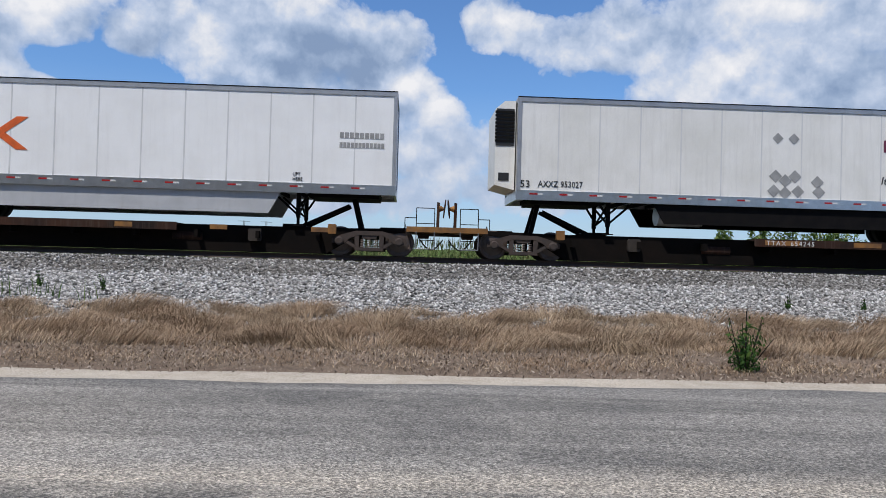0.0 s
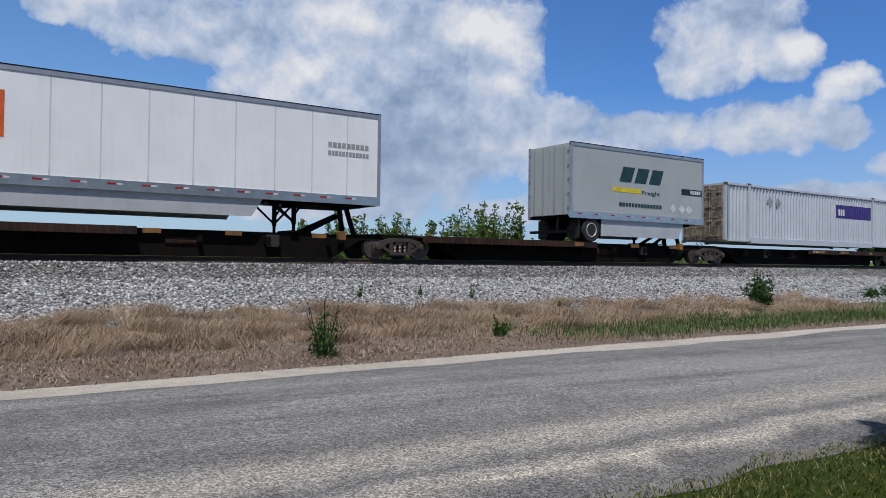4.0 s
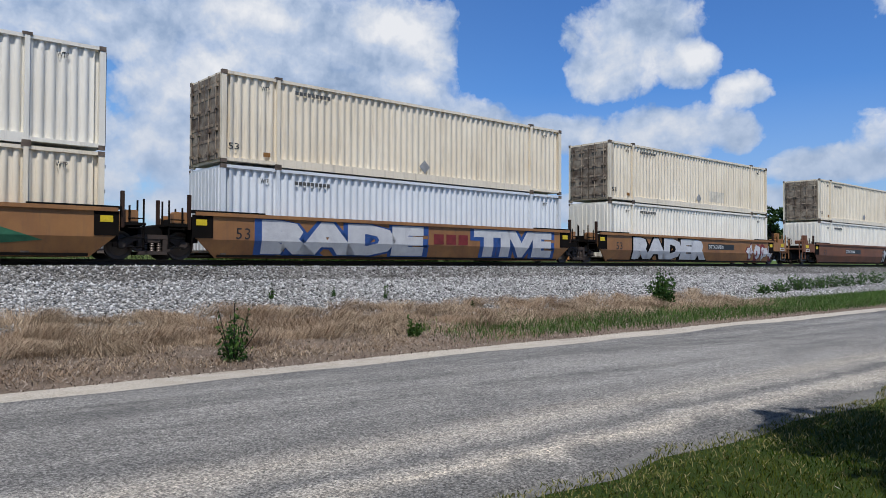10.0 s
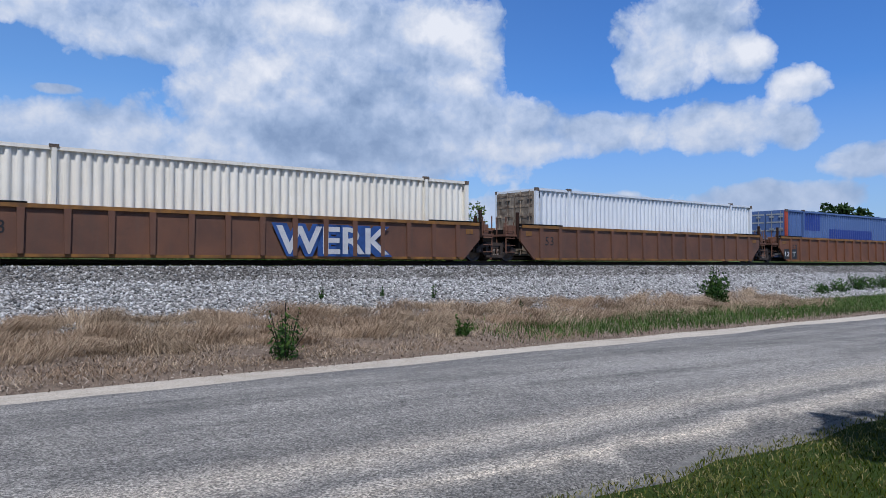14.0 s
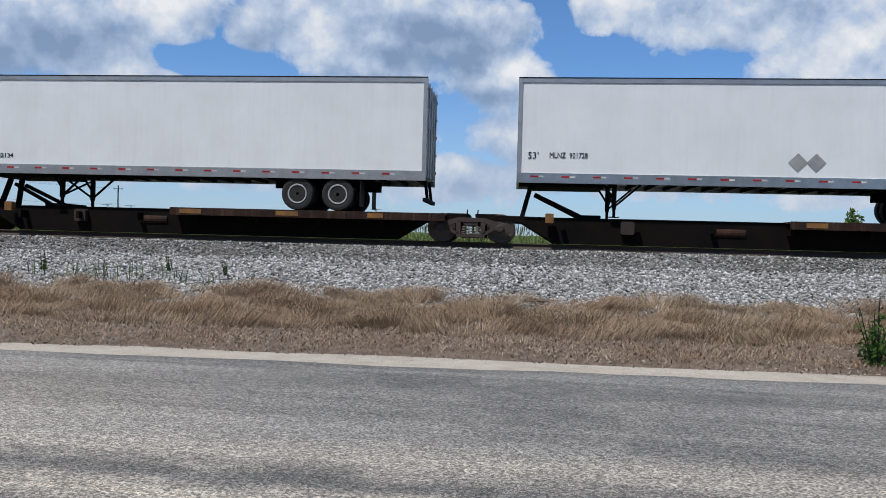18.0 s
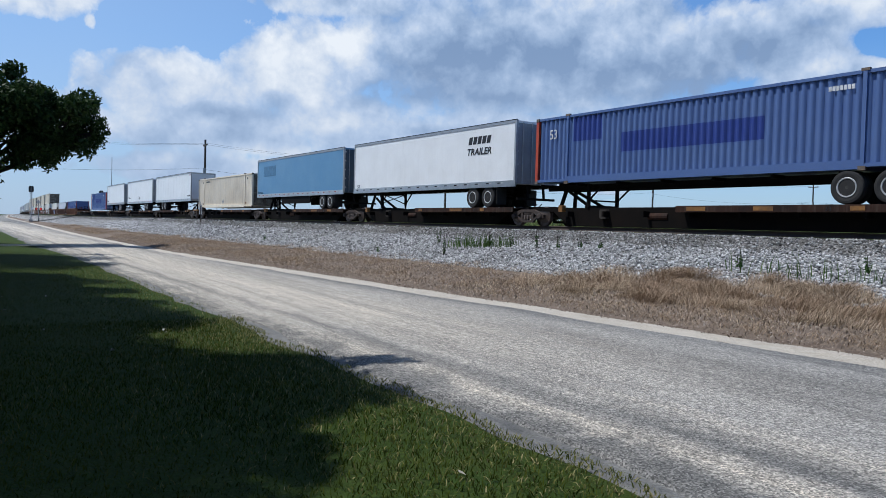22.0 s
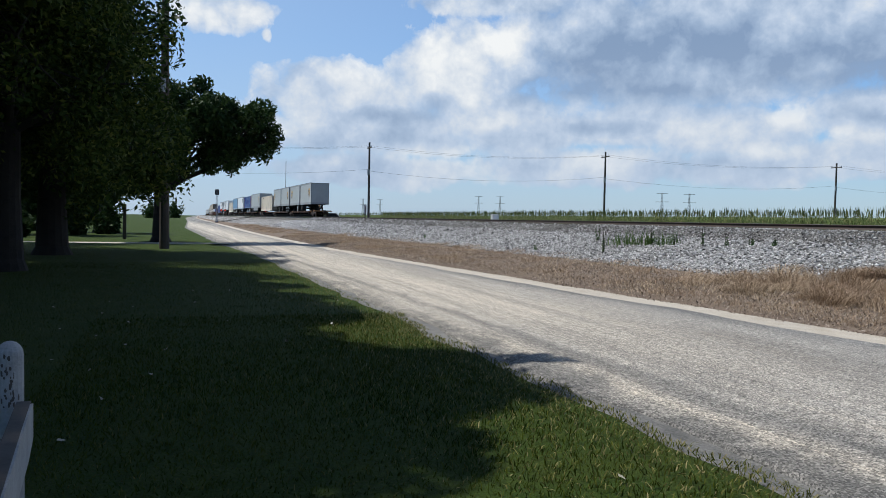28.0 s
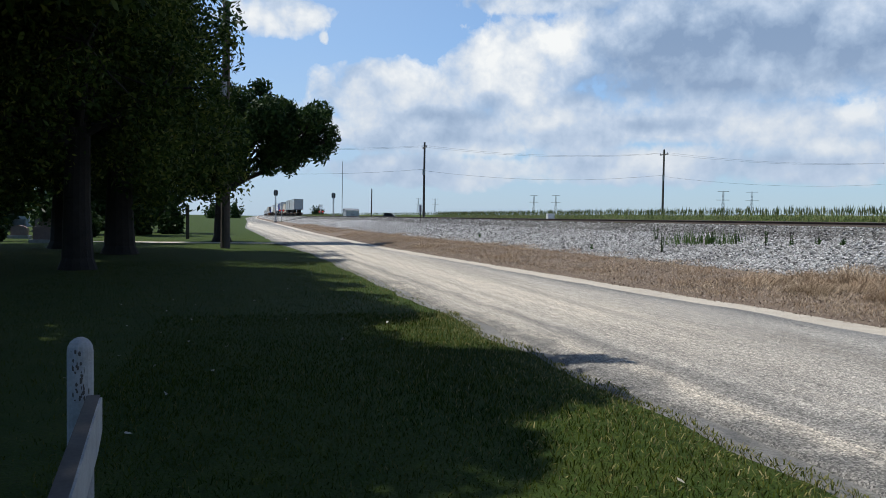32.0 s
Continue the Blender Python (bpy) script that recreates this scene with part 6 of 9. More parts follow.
    T(587.51, body=M_WHITE, ribs=False, label="white rental trailer with slanted black lettering", door=M_GREYD, reflect="dark")
    th = C(604.98, 1.85, M_BLUEBOX, "blue ribbed container on a road chassis", posts=M_RED, door_left=False, height=2.85)
    T(622.74, nose="R", body=M_GREY, ribs=False, top_band=True, frame_col=M_GREYD, skirt=sk(-4.2, 4.0, 0.75, M_GREYD), rim=M_RIMD, label="grey parcel trailer with a gold shield near its nose")
    C(641.3, 1.05, M_CREAM, "cream ribbed container with rusty doors", end=M_RUSTDOOR, door_left=False)
    for s, n in ((660.1, "L"), (669.2, "R"), (678.77, "L"), (687.9, "R")):
        T(s, 8.45, nose=n, body=M_GREY, ribs=False, top_band=True, frame_col=M_GREYD, label="short grey parcel trailer with a gold shield", group="28-foot trailers", rim=M_RIMD)


build_train()

# ---- signs, numbers and paint on the train ----
THINGS = {}
for _ob, _s in MOVERS:
    THINGS.setdefault(round(_s, 1), []).append(_ob)


def load_at(s, upper=False, kind=None):
    """The load or car whose middle lies at s along the train."""
    near = sorted((abs(m - s), o.name, o) for o, m in MOVERS if (kind is None or o.name.startswith(kind)) and not (upper and o.get("base", 0) < 2))
    return near[0][2]


def fit_text(th, text, s0, s1, z0, z1, material, y=-1.290, bold=0.0, name="lettering", label="", shear=0.0):
    """Letters stretched to fill a stretch of the train's side."""
    src = lettering(text, 1.0, material, shear, bold)
    me = src.copy()
    co = np.empty(len(me.vertices) * 3)
    me.vertices.foreach_get("co", co)
    co = co.reshape(-1, 3)
    lo, hi = co.min(0), co.max(0)
    m = MID[th.name]
    co[:, 0] = s0 - m + (co[:, 0] - lo[0]) / (hi[0] - lo[0]) * (s1 - s0)
    co[:, 2] = z0 + (co[:, 2] - lo[2]) / (hi[2] - lo[2]) * (z1 - z0)
    co[:, 1] = y + (co[:, 1] - (lo[1] + hi[1]) / 2)
    me.vertices.foreach_set("co", co.ravel())
    me.update()
    return part(name, me, None, th, label)


def fold(me, y):
    """Bend paint over the crease of a well's side, where the lower sheet leans inwards."""
    bm = bmesh.new()
    bm.from_mesh(me)
    bmesh.ops.bisect_plane(bm, geom=bm.verts[:] + bm.edges[:] + bm.faces[:], plane_co=(0, 0, 0.62), plane_no=(0, 0, 1))
    for v in bm.verts:
        v.co.y += max(0.0, 0.62 - v.co.z) * 0.303
    bm.to_mesh(me)
    bm.free()
    me.update()


def sprayed(th, text, s0, s1, z0, z1, fill, edge, wide=0.14, fat=0.05, flat=False):
    """Block letters of spray paint with a broad outline, down the whole side."""
    e = fit_text(th, text, s0 - wide, s1 + wide, z0 - 0.05, z1 + 0.03, edge, -1.405, 0.16, "graffiti", "sprayed outline")
    g = fit_text(th, text, s0, s1, z0, z1, fill, -1.410, fat, "graffiti_fill", "sprayed letters")
    g.parent = e
    if not flat:
        fold(e.data, 0)
        fold(g.data, 0)
    return e


def scrawl(th, s0, s1, z0, z1, n, fill, edge, seed, y=-1.405):
    """Sprayed shapes that spell nothing: a row of bulging blots with strokes."""
    rs = random.Random(seed)
    m = MID[th.name]
    w = (s1 - s0) / n
    root = None
    for k, (mt, grow, yy) in enumerate(((edge, 1.25, y), (fill, 1.0, y - 0.005))):
        rs = random.Random(seed)
        for i in range(n):
            cx, cz = s0 - m + (i + 0.5) * w, (z0 + z1) / 2 + rs.uniform(-0.05, 0.05)
            pts = []
            for j in range(10):
                a = j * math.pi / 5
                r = rs.uniform(0.5, 1.18) * grow
                pts.append((cx + w * 0.52 * r * math.cos(a), min(1.34, max(0.1, cz + (z1 - z0) * 0.5 * r * math.sin(a)))))
            o = poly(th, "graffiti" if k == 0 else "graffiti_fill", pts, mt, yy, "sprayed shape")
            fold(o.data, 0)
            if k:
                for j in range(2):
                    dx, dz, sw = rs.uniform(-0.2, 0.2) * w, rs.uniform(-0.12, 0.12), rs.uniform(0.03, 0.05)
                    q = poly(o, "stroke", [(cx + dx - sw, cz + dz - 0.16), (cx + dx + sw, cz + dz - 0.16), (cx + dx + sw * 2.4, cz + dz + 0.16), (cx + dx + sw * 0.4, cz + dz + 0.16)], edge, yy - 0.004)
                    fold(q.data, 0)


def graffiti(th, text, s0, s1, z0, z1, fill, edge, y=-1.405):
    e = fit_text(th, text, s0 - 0.16, s1 + 0.16, z0 - 0.08, z1 + 0.08, edge, y, 0.13, "graffiti", "sprayed outline")
    g = fit_text(th, text, s0, s1, z0, z1, fill, y - 0.005, 0.02, "graffiti_fill", "sprayed letters")
    g.parent = e


def word_bars(th, s0, s1, z0, z1, n, material, y=-1.290, slant=0.0):
    """A word mark kept as plain blocks."""
    m = MID[th.name]
    w = (s1 - s0) / n
    for i in range(n):
        x = s0 - m + i * w
        poly(th, "bar_mark", [(x, z0), (x + w * 0.78, z0), (x + w * 0.78 + slant, z1), (x + slant, z1)], material, y)


def panel(th, s0, s1, z0, z1, material, y=-1.288, name="sign_panel", label=""):
    m = MID[th.name]
    return decal_box(th, name, s0 - m, s1 - m, z0, z1, material, y, label)


def tag(th, s, z, r=0.2, material=None, y=-1.290):
    diamond(th, s - MID[th.name], z, r, material, y)


def build_paint():
    A = load_at
    # white ribbed trailer
    u = A(-9.5, kind="semi")
    m = MID[u.name]
    for a, b in (((-13.6, 3.75), (-12.3, 2.79)), ((-13.6, 2.79), (-12.3, 3.75))):
        dx = 0.17
        poly(u, "cross_mark", [(a[0] - m - dx, a[1]), (b[0] - m - dx, b[1]), (b[0] - m + dx, b[1]), (a[0] - m + dx, a[1])] if a[1] > b[1] else [(a[0] - m - dx, a[1]), (a[0] - m + dx, a[1]), (b[0] - m + dx, b[1]), (b[0] - m - dx, b[1])], M_ORANGE, -1.290 - 0.002 * (a[1] > b[1]), "orange cross stroke")
    word_bars(u, -3.14, -1.8, 3.45, 3.62, 9, M_TAG)
    word_bars(u, -3.14, -1.8, 3.17, 3.32, 12, M_TAG)
    fit_text(u, "LIFT\nHERE", -4.48, -4.2, 2.15, 2.4, M_BLACK)
    # reefer trailer
    u = A(10.2, kind="semi")
    fit_text(u, "53", 2.22, 2.5, 2.17, 2.38, M_BLACK)
    fit_text(u, "AXXZ 953027", 2.75, 4.1, 2.2, 2.38, M_BLACK)
    for s, z in ((10.05, 3.9), (10.55, 3.9), (10.0, 2.75), (10.6, 2.75), (9.95, 2.3), (10.3, 2.25), (10.7, 2.3), (10.3, 2.62), (11.3, 2.6), (11.35, 2.3)):
        tag(u, s, z, 0.17 if z > 3 else 0.2)
    word_bars(u, 13.36, 15.8, 3.58, 3.95, 7, mat("dark_red_letters", (0.16, 0.03, 0.06), 0.5))
    m = MID[u.name]
    poly(u, "swoosh", [(14.4 - m, 4.22), (15.9 - m, 4.02), (16.2 - m, 3.75), (15.2 - m, 3.12), (16.5 - m, 3.62), (16.72 - m, 3.95), (16.3 - m, 4.14)], M_TAG, -1.290, "grey swoosh")
    word_bars(u, 16.45, 17.6, 3.36, 3.52, 7, M_BLACK)
    fit_text(u, "It's the Network that Delivers!", 13.3, 17.6, 2.6, 2.84, M_BLACK, shear=0.2)
    word_bars(u, 14.5, 17.57, 2.1, 2.24, 20, M_BLACK)
    # refrigerated container
    u = A(27.2, kind="container")
    Y = -1.233
    p = panel(u, 22.0, 25.75, 3.02, 3.62, M_SIGNY, Y, label="yellow sign with a black word mark")
    word_bars(u, 22.75, 25.0, 3.14, 3.46, 7, M_BLACK, Y - 0.004)
    fit_text(u, "Intermodal", 22.18, 25.48, 2.38, 2.9, M_GREEN, Y, 0.02)
    fit_text(u, "TOP LIFT ONLY", 21.3, 22.44, 1.34, 1.48, M_BLACK, Y)
    fit_text(u, "TOP LIFT ONLY", 32.06, 33.24, 1.30, 1.44, M_BLACK, Y)
    fit_text(u, '30 Pallets (48"X40")   Refrigerated  Container', 26.75, 31.1, 1.40, 1.58, M_BLACK, Y)
    fit_text(u, "STACK LIMIT 3 HIGH", 21.5, 22.6, 3.70, 3.78, M_BLACK, Y)
    fit_text(u, "STACK LIMIT 3 HIGH", 32.3, 33.4, 3.70, 3.78, M_BLACK, Y)
    fit_text(u, "WTP", 20.75, 21.0, 3.62, 3.74, M_BLACK, Y)
    fit_text(u, "WTP", 33.75, 34.0, 3.62, 3.74, M_BLACK, Y)
    panel(u, 27.36, 27.4, 3.45, 3.8, M_ORANGE, Y, "stripe")
    # ribbed reefer trailer
    u = A(44.9, kind="semi")
    Y = -1.296
    panel(u, 42.37, 44.15, 3.9, 4.5, M_SIGNAL, Y, label="black sign block")
    word_bars(u, 42.5, 44.05, 3.88, 4.25, 5, M_LETTERW, Y - 0.004)
    fit_text(u, "INTERMODAL", 44.35, 47.75, 3.86, 4.14, M_BLACK, Y, 0.02, shear=0.25)
    m = MID[u.name]
    sh = [(44.14, 3.62), (44.35, 3.0), (45.07, 2.62), (45.8, 3.0), (46.0, 3.62), (45.07, 3.72)]
    poly(u, "emblem", [(a - m, b) for a, b in sh], M_SIGNAL, Y, "black road emblem")
    for k in range(4):
        panel(u, 44.9 + 0.02 * k, 45.25 - 0.02 * k, 2.82 + 0.2 * k, 2.92 + 0.2 * k, M_LETTERW, Y - 0.004, "stripe")
    word_bars(u, 43.6, 46.37, 2.16, 2.3, 18, M_BLACK, Y)
    # grey parcel trailer
    u = A(62.3, kind="semi")
    m = MID[u.name]
    shield(u, 55.83 - m, 3.45, 1.05)
    fit_text(u, "53", 54.5, 54.75, 2.52, 2.68, M_BLACK)
    word_bars(u, 67.1, 67.85, 3.2, 3.48, 3, M_BLACK)
    fit_text(u, "Freight", 68.05, 69.6, 3.1, 3.44, M_BLACK, bold=0.015)
    tag(u, 62.4, 2.6, 0.2, M_LETTERW)
    tag(u, 62.85, 2.58, 0.2)
    # white container with navy panels
    u = A(80.6, kind="container")
    Y = -1.233
    panel(u, 74.76, 77.56, 1.28, 3.86, M_NAVY, Y, label="navy picture panel")
    panel(u, 84.08, 86.83, 1.28, 3.76, M_NAVY, Y, label="navy picture panel")
    word_bars(u, 75.25, 77.0, 2.62, 2.95, 4, M_LETTERW, Y - 0.004)
    word_bars(u, 75.2, 77.0, 2.42, 2.5, 14, M_LETTERW, Y - 0.004)
    m = MID[u.name]
    poly(u, "horse_mark", [(75.4 - m, 3.15), (75.9 - m, 3.22), (76.5 - m, 3.16), (76.95 - m, 3.25), (76.4 - m, 3.38), (75.8 - m, 3.4)], M_LETTERW, Y - 0.004)
    word_bars(u, 75.3, 76.9, 1.98, 2.06, 10, M_SIGNY, Y - 0.004)
    poly(u, "oval_mark", [(85.4 - m + 0.42 * math.cos(i * 0.5236), 3.2 + 0.25 * math.sin(i * 0.5236)) for i in range(12)], M_LETTERW, Y - 0.004)
    poly(u, "oval_field", [(85.4 - m + 0.34 * math.cos(i * 0.5236), 3.2 + 0.19 * math.sin(i * 0.5236)) for i in range(12)], M_NAVY, Y - 0.008)
    word_bars(u, 84.75, 86.2, 2.62, 2.76, 10, M_LETTERW, Y - 0.004)
    word_bars(u, 84.95, 86.0, 2.40, 2.54, 7, M_LETTERW, Y - 0.004)
    word_bars(u, 84.75, 86.1, 2.02, 2.1, 12, M_SIGNY, Y - 0.004)
    fit_text(u, "DELIVERING", 78.31, 81.73, 2.86, 3.16, M_CYAN, Y, 0.01, shear=0.1)
    fit_text(u, "THE FUTURE", 79.72, 83.16, 2.34, 2.64, M_NAVY, Y, 0.01, shear=0.1)
    fit_text(u, "KLLU\n329127", 73.36, 74.2, 2.64, 3.14, M_BLACK, Y)
    fit_text(u, "TOP LIFT ONLY", 73.5, 74.42, 1.34, 1.46, M_BLACK, Y)
    fit_text(u, "TOP LIFT ONLY", 87.2, 88.1, 1.34, 1.46, M_BLACK, Y)
    fit_text(u, "53 ft\nXHC", 87.75, 88.1, 2.85, 3.2, M_BLACK, Y)
    # trailer with chevrons
    u = A(99.8, kind="semi")
    m = MID[u.name]
    word_bars(u, 92.5, 95.05, 3.72, 3.98, 7, M_NAVY)
    word_bars(u, 92.5, 95.0, 3.46, 3.6, 13, M_REDTAPE)
    poly(u, "red_chevron", [(92.5 - m, 3.14), (93.6 - m, 3.14), (93.9 - m, 3.3), (92.9 - m, 3.3)], M_REDTAPE)
    poly(u, "blue_chevron", [(93.75 - m, 3.12), (94.6 - m, 3.12), (94.6 - m, 3.3), (94.05 - m, 3.3)], M_NAVY)
    # trailer with purple and orange words
    u = A(117.9, kind="semi")
    word_bars(u, 110.35, 112.75, 3.02, 4.2, 3, M_PURPLE)
    word_bars(u, 112.85, 115.2, 3.0, 4.2, 2, M_ORANGE)
    fit_text(u, "Ground", 113.15, 114.55, 2.5, 2.85, M_BLACK)
    word_bars(u, 124.0, 125.5, 3.62, 3.78, 9, M_TAG)
    word_bars(u, 124.0, 125.5, 3.36, 3.5, 12, M_TAG)
    # short grey trailer
    u = A(138.9, kind="semi")
    mg = mat("dark_green_letters", (0.015, 0.05, 0.05), 0.5)
    word_bars(u, 137.5, 140.3, 3.45, 4.1, 3, mg, slant=0.25)
    panel(u, 137.13, 138.87, 3.0, 3.2, M_SIGNY, label="yellow stripe")
    fit_text(u, "Freight", 138.95, 140.1, 2.92, 3.14, mg)
    word_bars(u, 137.5, 140.25, 2.4, 2.56, 14, mg)
    panel(u, 141.58, 143.05, 3.12, 3.4, M_SIGNAL, label="black sign")
    word_bars(u, 142.2, 142.95, 3.18, 3.34, 5, M_LETTERW, -1.296)
    for s in (141.0, 141.6, 142.1):
        tag(u, s, 2.45, 0.22, M_LETTERW)
    # grey container
    u = A(152.9, kind="container")
    Y = -1.224
    ribbed_patch(u, 155.04, 158.8, 2.65, 3.4, M_PURPLE, "sign_panel", "purple sign")
    word_bars(u, 155.2, 155.9, 2.8, 3.15, 3, M_LETTERW, Y - 0.008)
    tag(u, 148.6, 3.2, 0.28, None, Y)
    tag(u, 149.3, 3.17, 0.28, None, Y)
    u = A(173.7, kind="semi")
    panel(u, 175.4, 177.0, 3.1, 3.7, M_ORANGE, label="orange sign")
    word_bars(u, 175.6, 176.8, 3.25, 3.55, 6, M_SIGNAL, -1.296)
    for s0 in (181.82, 200.72, 218.34, 253.87):
        u = A(s0 + 8.075, kind="semi")
        shield(u, s0 + 14.6 - MID[u.name], 3.3, 1.1)
        fit_text(u, "53'", s0 + 15.65, s0 + 15.95, 2.25, 2.4, M_BLACK)
    u = A(244.2, kind="semi")
    mf = mat("ghost_lettering", (0.60, 0.60, 0.58), 0.5)
    word_bars(u, 237.6, 240.3, 3.6, 3.92, 5, mf, slant=0.12)
    m = MID[u.name]
    for a in (0.0, 1.9):
        poly(u, "faded_chevron", [(248.6 + a - m, 2.9 + a * 0.25), (249.6 + a - m, 2.4 + a * 0.25), (249.9 + a - m, 3.2 + a * 0.25), (249.3 + a - m, 3.4 + a * 0.25)], mf)
    tag(u, 244.0, 2.4, 0.26)
    # stacked containers
    for s0 in (276.02, 295.57, 315.26, 339.13, 358.77, 378.4):
        up = A(s0 + 8.075, True, "container")
        Y = -1.224
        for ds, z in ((1.35, 5.5), (14.9, 5.5)):
            fit_text(up, "WTP", s0 + ds, s0 + ds + 0.3, z, z + 0.14, M_BLACK, Y)
        word_bars(up, s0 + 2.6, s0 + 4.0, 5.55, 5.67, 9, M_FADED, Y)
        tag(up, s0 + 8.2, 3.62, 0.26, None, Y)
        fit_text(up, "53", s0 + 0.25, s0 + 0.6, 3.5, 3.7, M_BLACK, Y)
        panel(up, s0 + 1.45, s0 + 1.7, 3.36, 3.5, M_YELLOW, Y, "yellow_plate")
        lo = [o for o, mm in MOVERS if o.name.startswith("container") and abs(mm - s0 - 8.075) < 0.1 and o is not up][0]
        for ds in (1.35, 14.9):
            fit_text(lo, "WTP", s0 + ds, s0 + ds + 0.3, 2.5, 2.64, M_BLACK, Y - 0.008)
        word_bars(lo, s0 + 2.6, s0 + 4.0, 2.52, 2.64, 9, M_FADED, Y - 0.008)
    up = A(323.3, True, "container")
    ribbed_patch(up, 324.6, 326.3, 3.5, 4.1, mat("pale_patch", (0.70, 0.64, 0.53), 0.5), "patch", "pale painted-over patch")
    # graffiti on the wells
    c = A(283.8, kind="well")
    scrawl(c, 277.5, 279.3, 0.2, 1.25, 3, M_GRAFR, M_GRAFW, 3)
    m = MID[c.name]
    for q in ([(281.3 - m, 0.35), (283.2 - m, 0.35), (283.2 - m, 1.1)], [(288.6 - m, 0.3), (290.6 - m, 0.5), (288.6 - m, 1.15)], [(283.8 - m, 1.1), (284.4 - m, 1.1), (284.0 - m, 1.36)], [(286.0 - m, 1.1), (286.8 - m, 1.1), (286.6 - m, 1.36)]):
        fold(poly(c, "graffiti", q, M_GRAFG, -1.403).data, 0)
    scrawl(c, 282.9, 289.2, 0.22, 1.25, 5, M_GRAFP, M_GRAFD, 5)
    c = A(303.4, kind="well")
    sprayed(c, "RADE", 296.9, 303.6, 0.2, 1.3, M_GRAFW, M_GRAFB, 0.25, 0.09)
    word_bars(c, 304.1, 306.0, 0.66, 1.05, 3, M_GRAFR, -1.41)
    sprayed(c, "TIVE", 306.2, 310.9, 0.2, 1.3, M_GRAFW, M_GRAFB, 0.2, 0.07)
    c = A(323.1, kind="well")
    sprayed(c, "RADER", 317.0, 324.0, 0.2, 1.3, M_GRAFW, M_CAR, 0.12, 0.08)
    scrawl(c, 328.5, 331.9, 0.25, 1.2, 4, M_GRAFW, M_GRAFR, 9)
    c = A(346.9, kind="well")
    sprayed(c, "iNSER", 350.6, 354.4, 0.2, 1.15, M_GRAFW, M_CAR, 0.1, 0.0)
    c = A(366.5, kind="well")
    scrawl(c, 361.5, 363.5, 0.3, 1.2, 3, M_GRAFW, M_CAR, 11)
    panel(c, 365.7, 368.3, 0.70, 1.02, M_SIGNAL, -1.404, "number_board")
    word_bars(c, 365.9, 368.1, 0.76, 0.98, 3, M_LETTERW, -1.41)
    sprayed(c, "iOS", 372.8, 375.2, 0.2, 1.28, M_GRAFW, M_SIGNAL, 0.22, 0.10)
    c = A(386.3, kind="well")
    fit_text(c, "OWNO", 378.3, 379.4, 0.85, 1.15, M_GRAFW, -1.41, 0.02, "graffiti")
    sprayed(c, "POWE", 385.4, 388.3, 0.2, 1.28, M_GRAFW, M_SIGNAL, 0.2, 0.08)
    sprayed(c, "iNZO", 391.75, 394.3, 0.2, 1.28, M_GRAFW, M_SIGNAL, 0.2, 0.08)
    c = A(409.9, kind="well")
    graffiti(c, "WERK", 410.4, 414.6, 0.2, 1.1, M_GRAFW, M_GRAFB, -1.46)
    c = A(449.3, kind="well")
    panel(c, 441.0, 442.4, 0.2, 0.75, M_SIGNAL, -1.404, "number_board", "black plate")
    fit_text(c, "125T", 441.1, 442.25, 0.34, 0.6, M_LETTERW, -1.41)
    # blue containers with painted-out names
    Y = -1.222
    for s0, zb in ((441.55, 0.17), (480.18, 1.05), (604.98, 1.85)):
        u = A(s0 + 8.075, kind="container")
        f0, f1 = (2.2, 4.1) if zb < 1.8 else (2.3, 3.9)
        ribbed_patch(u, s0 + f0, s0 + f1, zb + 1.72, zb + 2.72, M_BLUEPATCH, label="fresh blue paint patch")
        ribbed_patch(u, s0 + (5.1 if zb < 1.8 else 4.9), s0 + 11.0, zb + 1.12, zb + 1.88, M_BLUEPATCH, label="fresh blue paint patch")
        x53 = 14.72 if zb < 1 else 0.85
        fit_text(u, "53", s0 + x53, s0 + x53 + 0.44, zb + 1.9, zb + 2.32, M_LETTERW, Y, 0.01)
        word_bars(u, s0 + 13.1, s0 + 13.9, zb + 2.36, zb + 2.5, 7, M_LETTERW, Y)
        panel(u, s0 + 15.35, s0 + 15.55, zb + 2.2, zb + 2.4, M_YELLOW, Y, "yellow_plate")
    # the other trailers
    u = A(505.3, kind="semi")
    fit_text(u, "CTLZ482134", 498.35, 499.5, 2.28, 2.42, M_BLACK)
    panel(u, 498.35, 498.8, 2.46, 2.56, M_REDTAPE)
    u = A(523.4, kind="semi")
    fit_text(u, "53'", 515.62, 515.92, 2.5, 2.7, M_BLACK)
    fit_text(u, "MLNZ  901728", 516.25, 517.35, 2.53, 2.69, M_BLACK)
    tag(u, 523.25, 2.5, 0.27)
    tag(u, 523.75, 2.5, 0.27)
    u = A(541.4, kind="semi")
    fit_text(u, "MLNZ 539171", 548.1, 549.2, 2.3, 2.48, M_BLACK)
    panel(u, 548.7, 549.35, 4.55, 4.62, M_REDTAPE)
    for s0 in (552.41, 641.3):
        u = A(s0 + 8.075, kind="container")
        Y = -1.224
        tag(u, s0 + 8.0, 1.6, 0.26, None, Y)
        for ds in (1.35, 14.7):
            fit_text(u, "WTP", s0 + ds, s0 + ds + 0.3, 3.46, 3.62, M_BLACK, Y)
        word_bars(u, s0 + 2.4, s0 + 3.8, 3.54, 3.66, 9, M_FADED, Y)
        panel(u, s0 + 1.35, s0 + 1.6, 1.35, 1.5, M_YELLOW, Y, "yellow_plate")
        panel(u, s0 + 14.3, s0 + 14.55, 1.35, 1.5, M_YELLOW, Y, "yellow_plate")
        fit_text(u, "53", s0 + 0.3, s0 + 0.65, 1.4, 1.6, M_BLACK, Y)
    u = A(578.0, kind="semi")
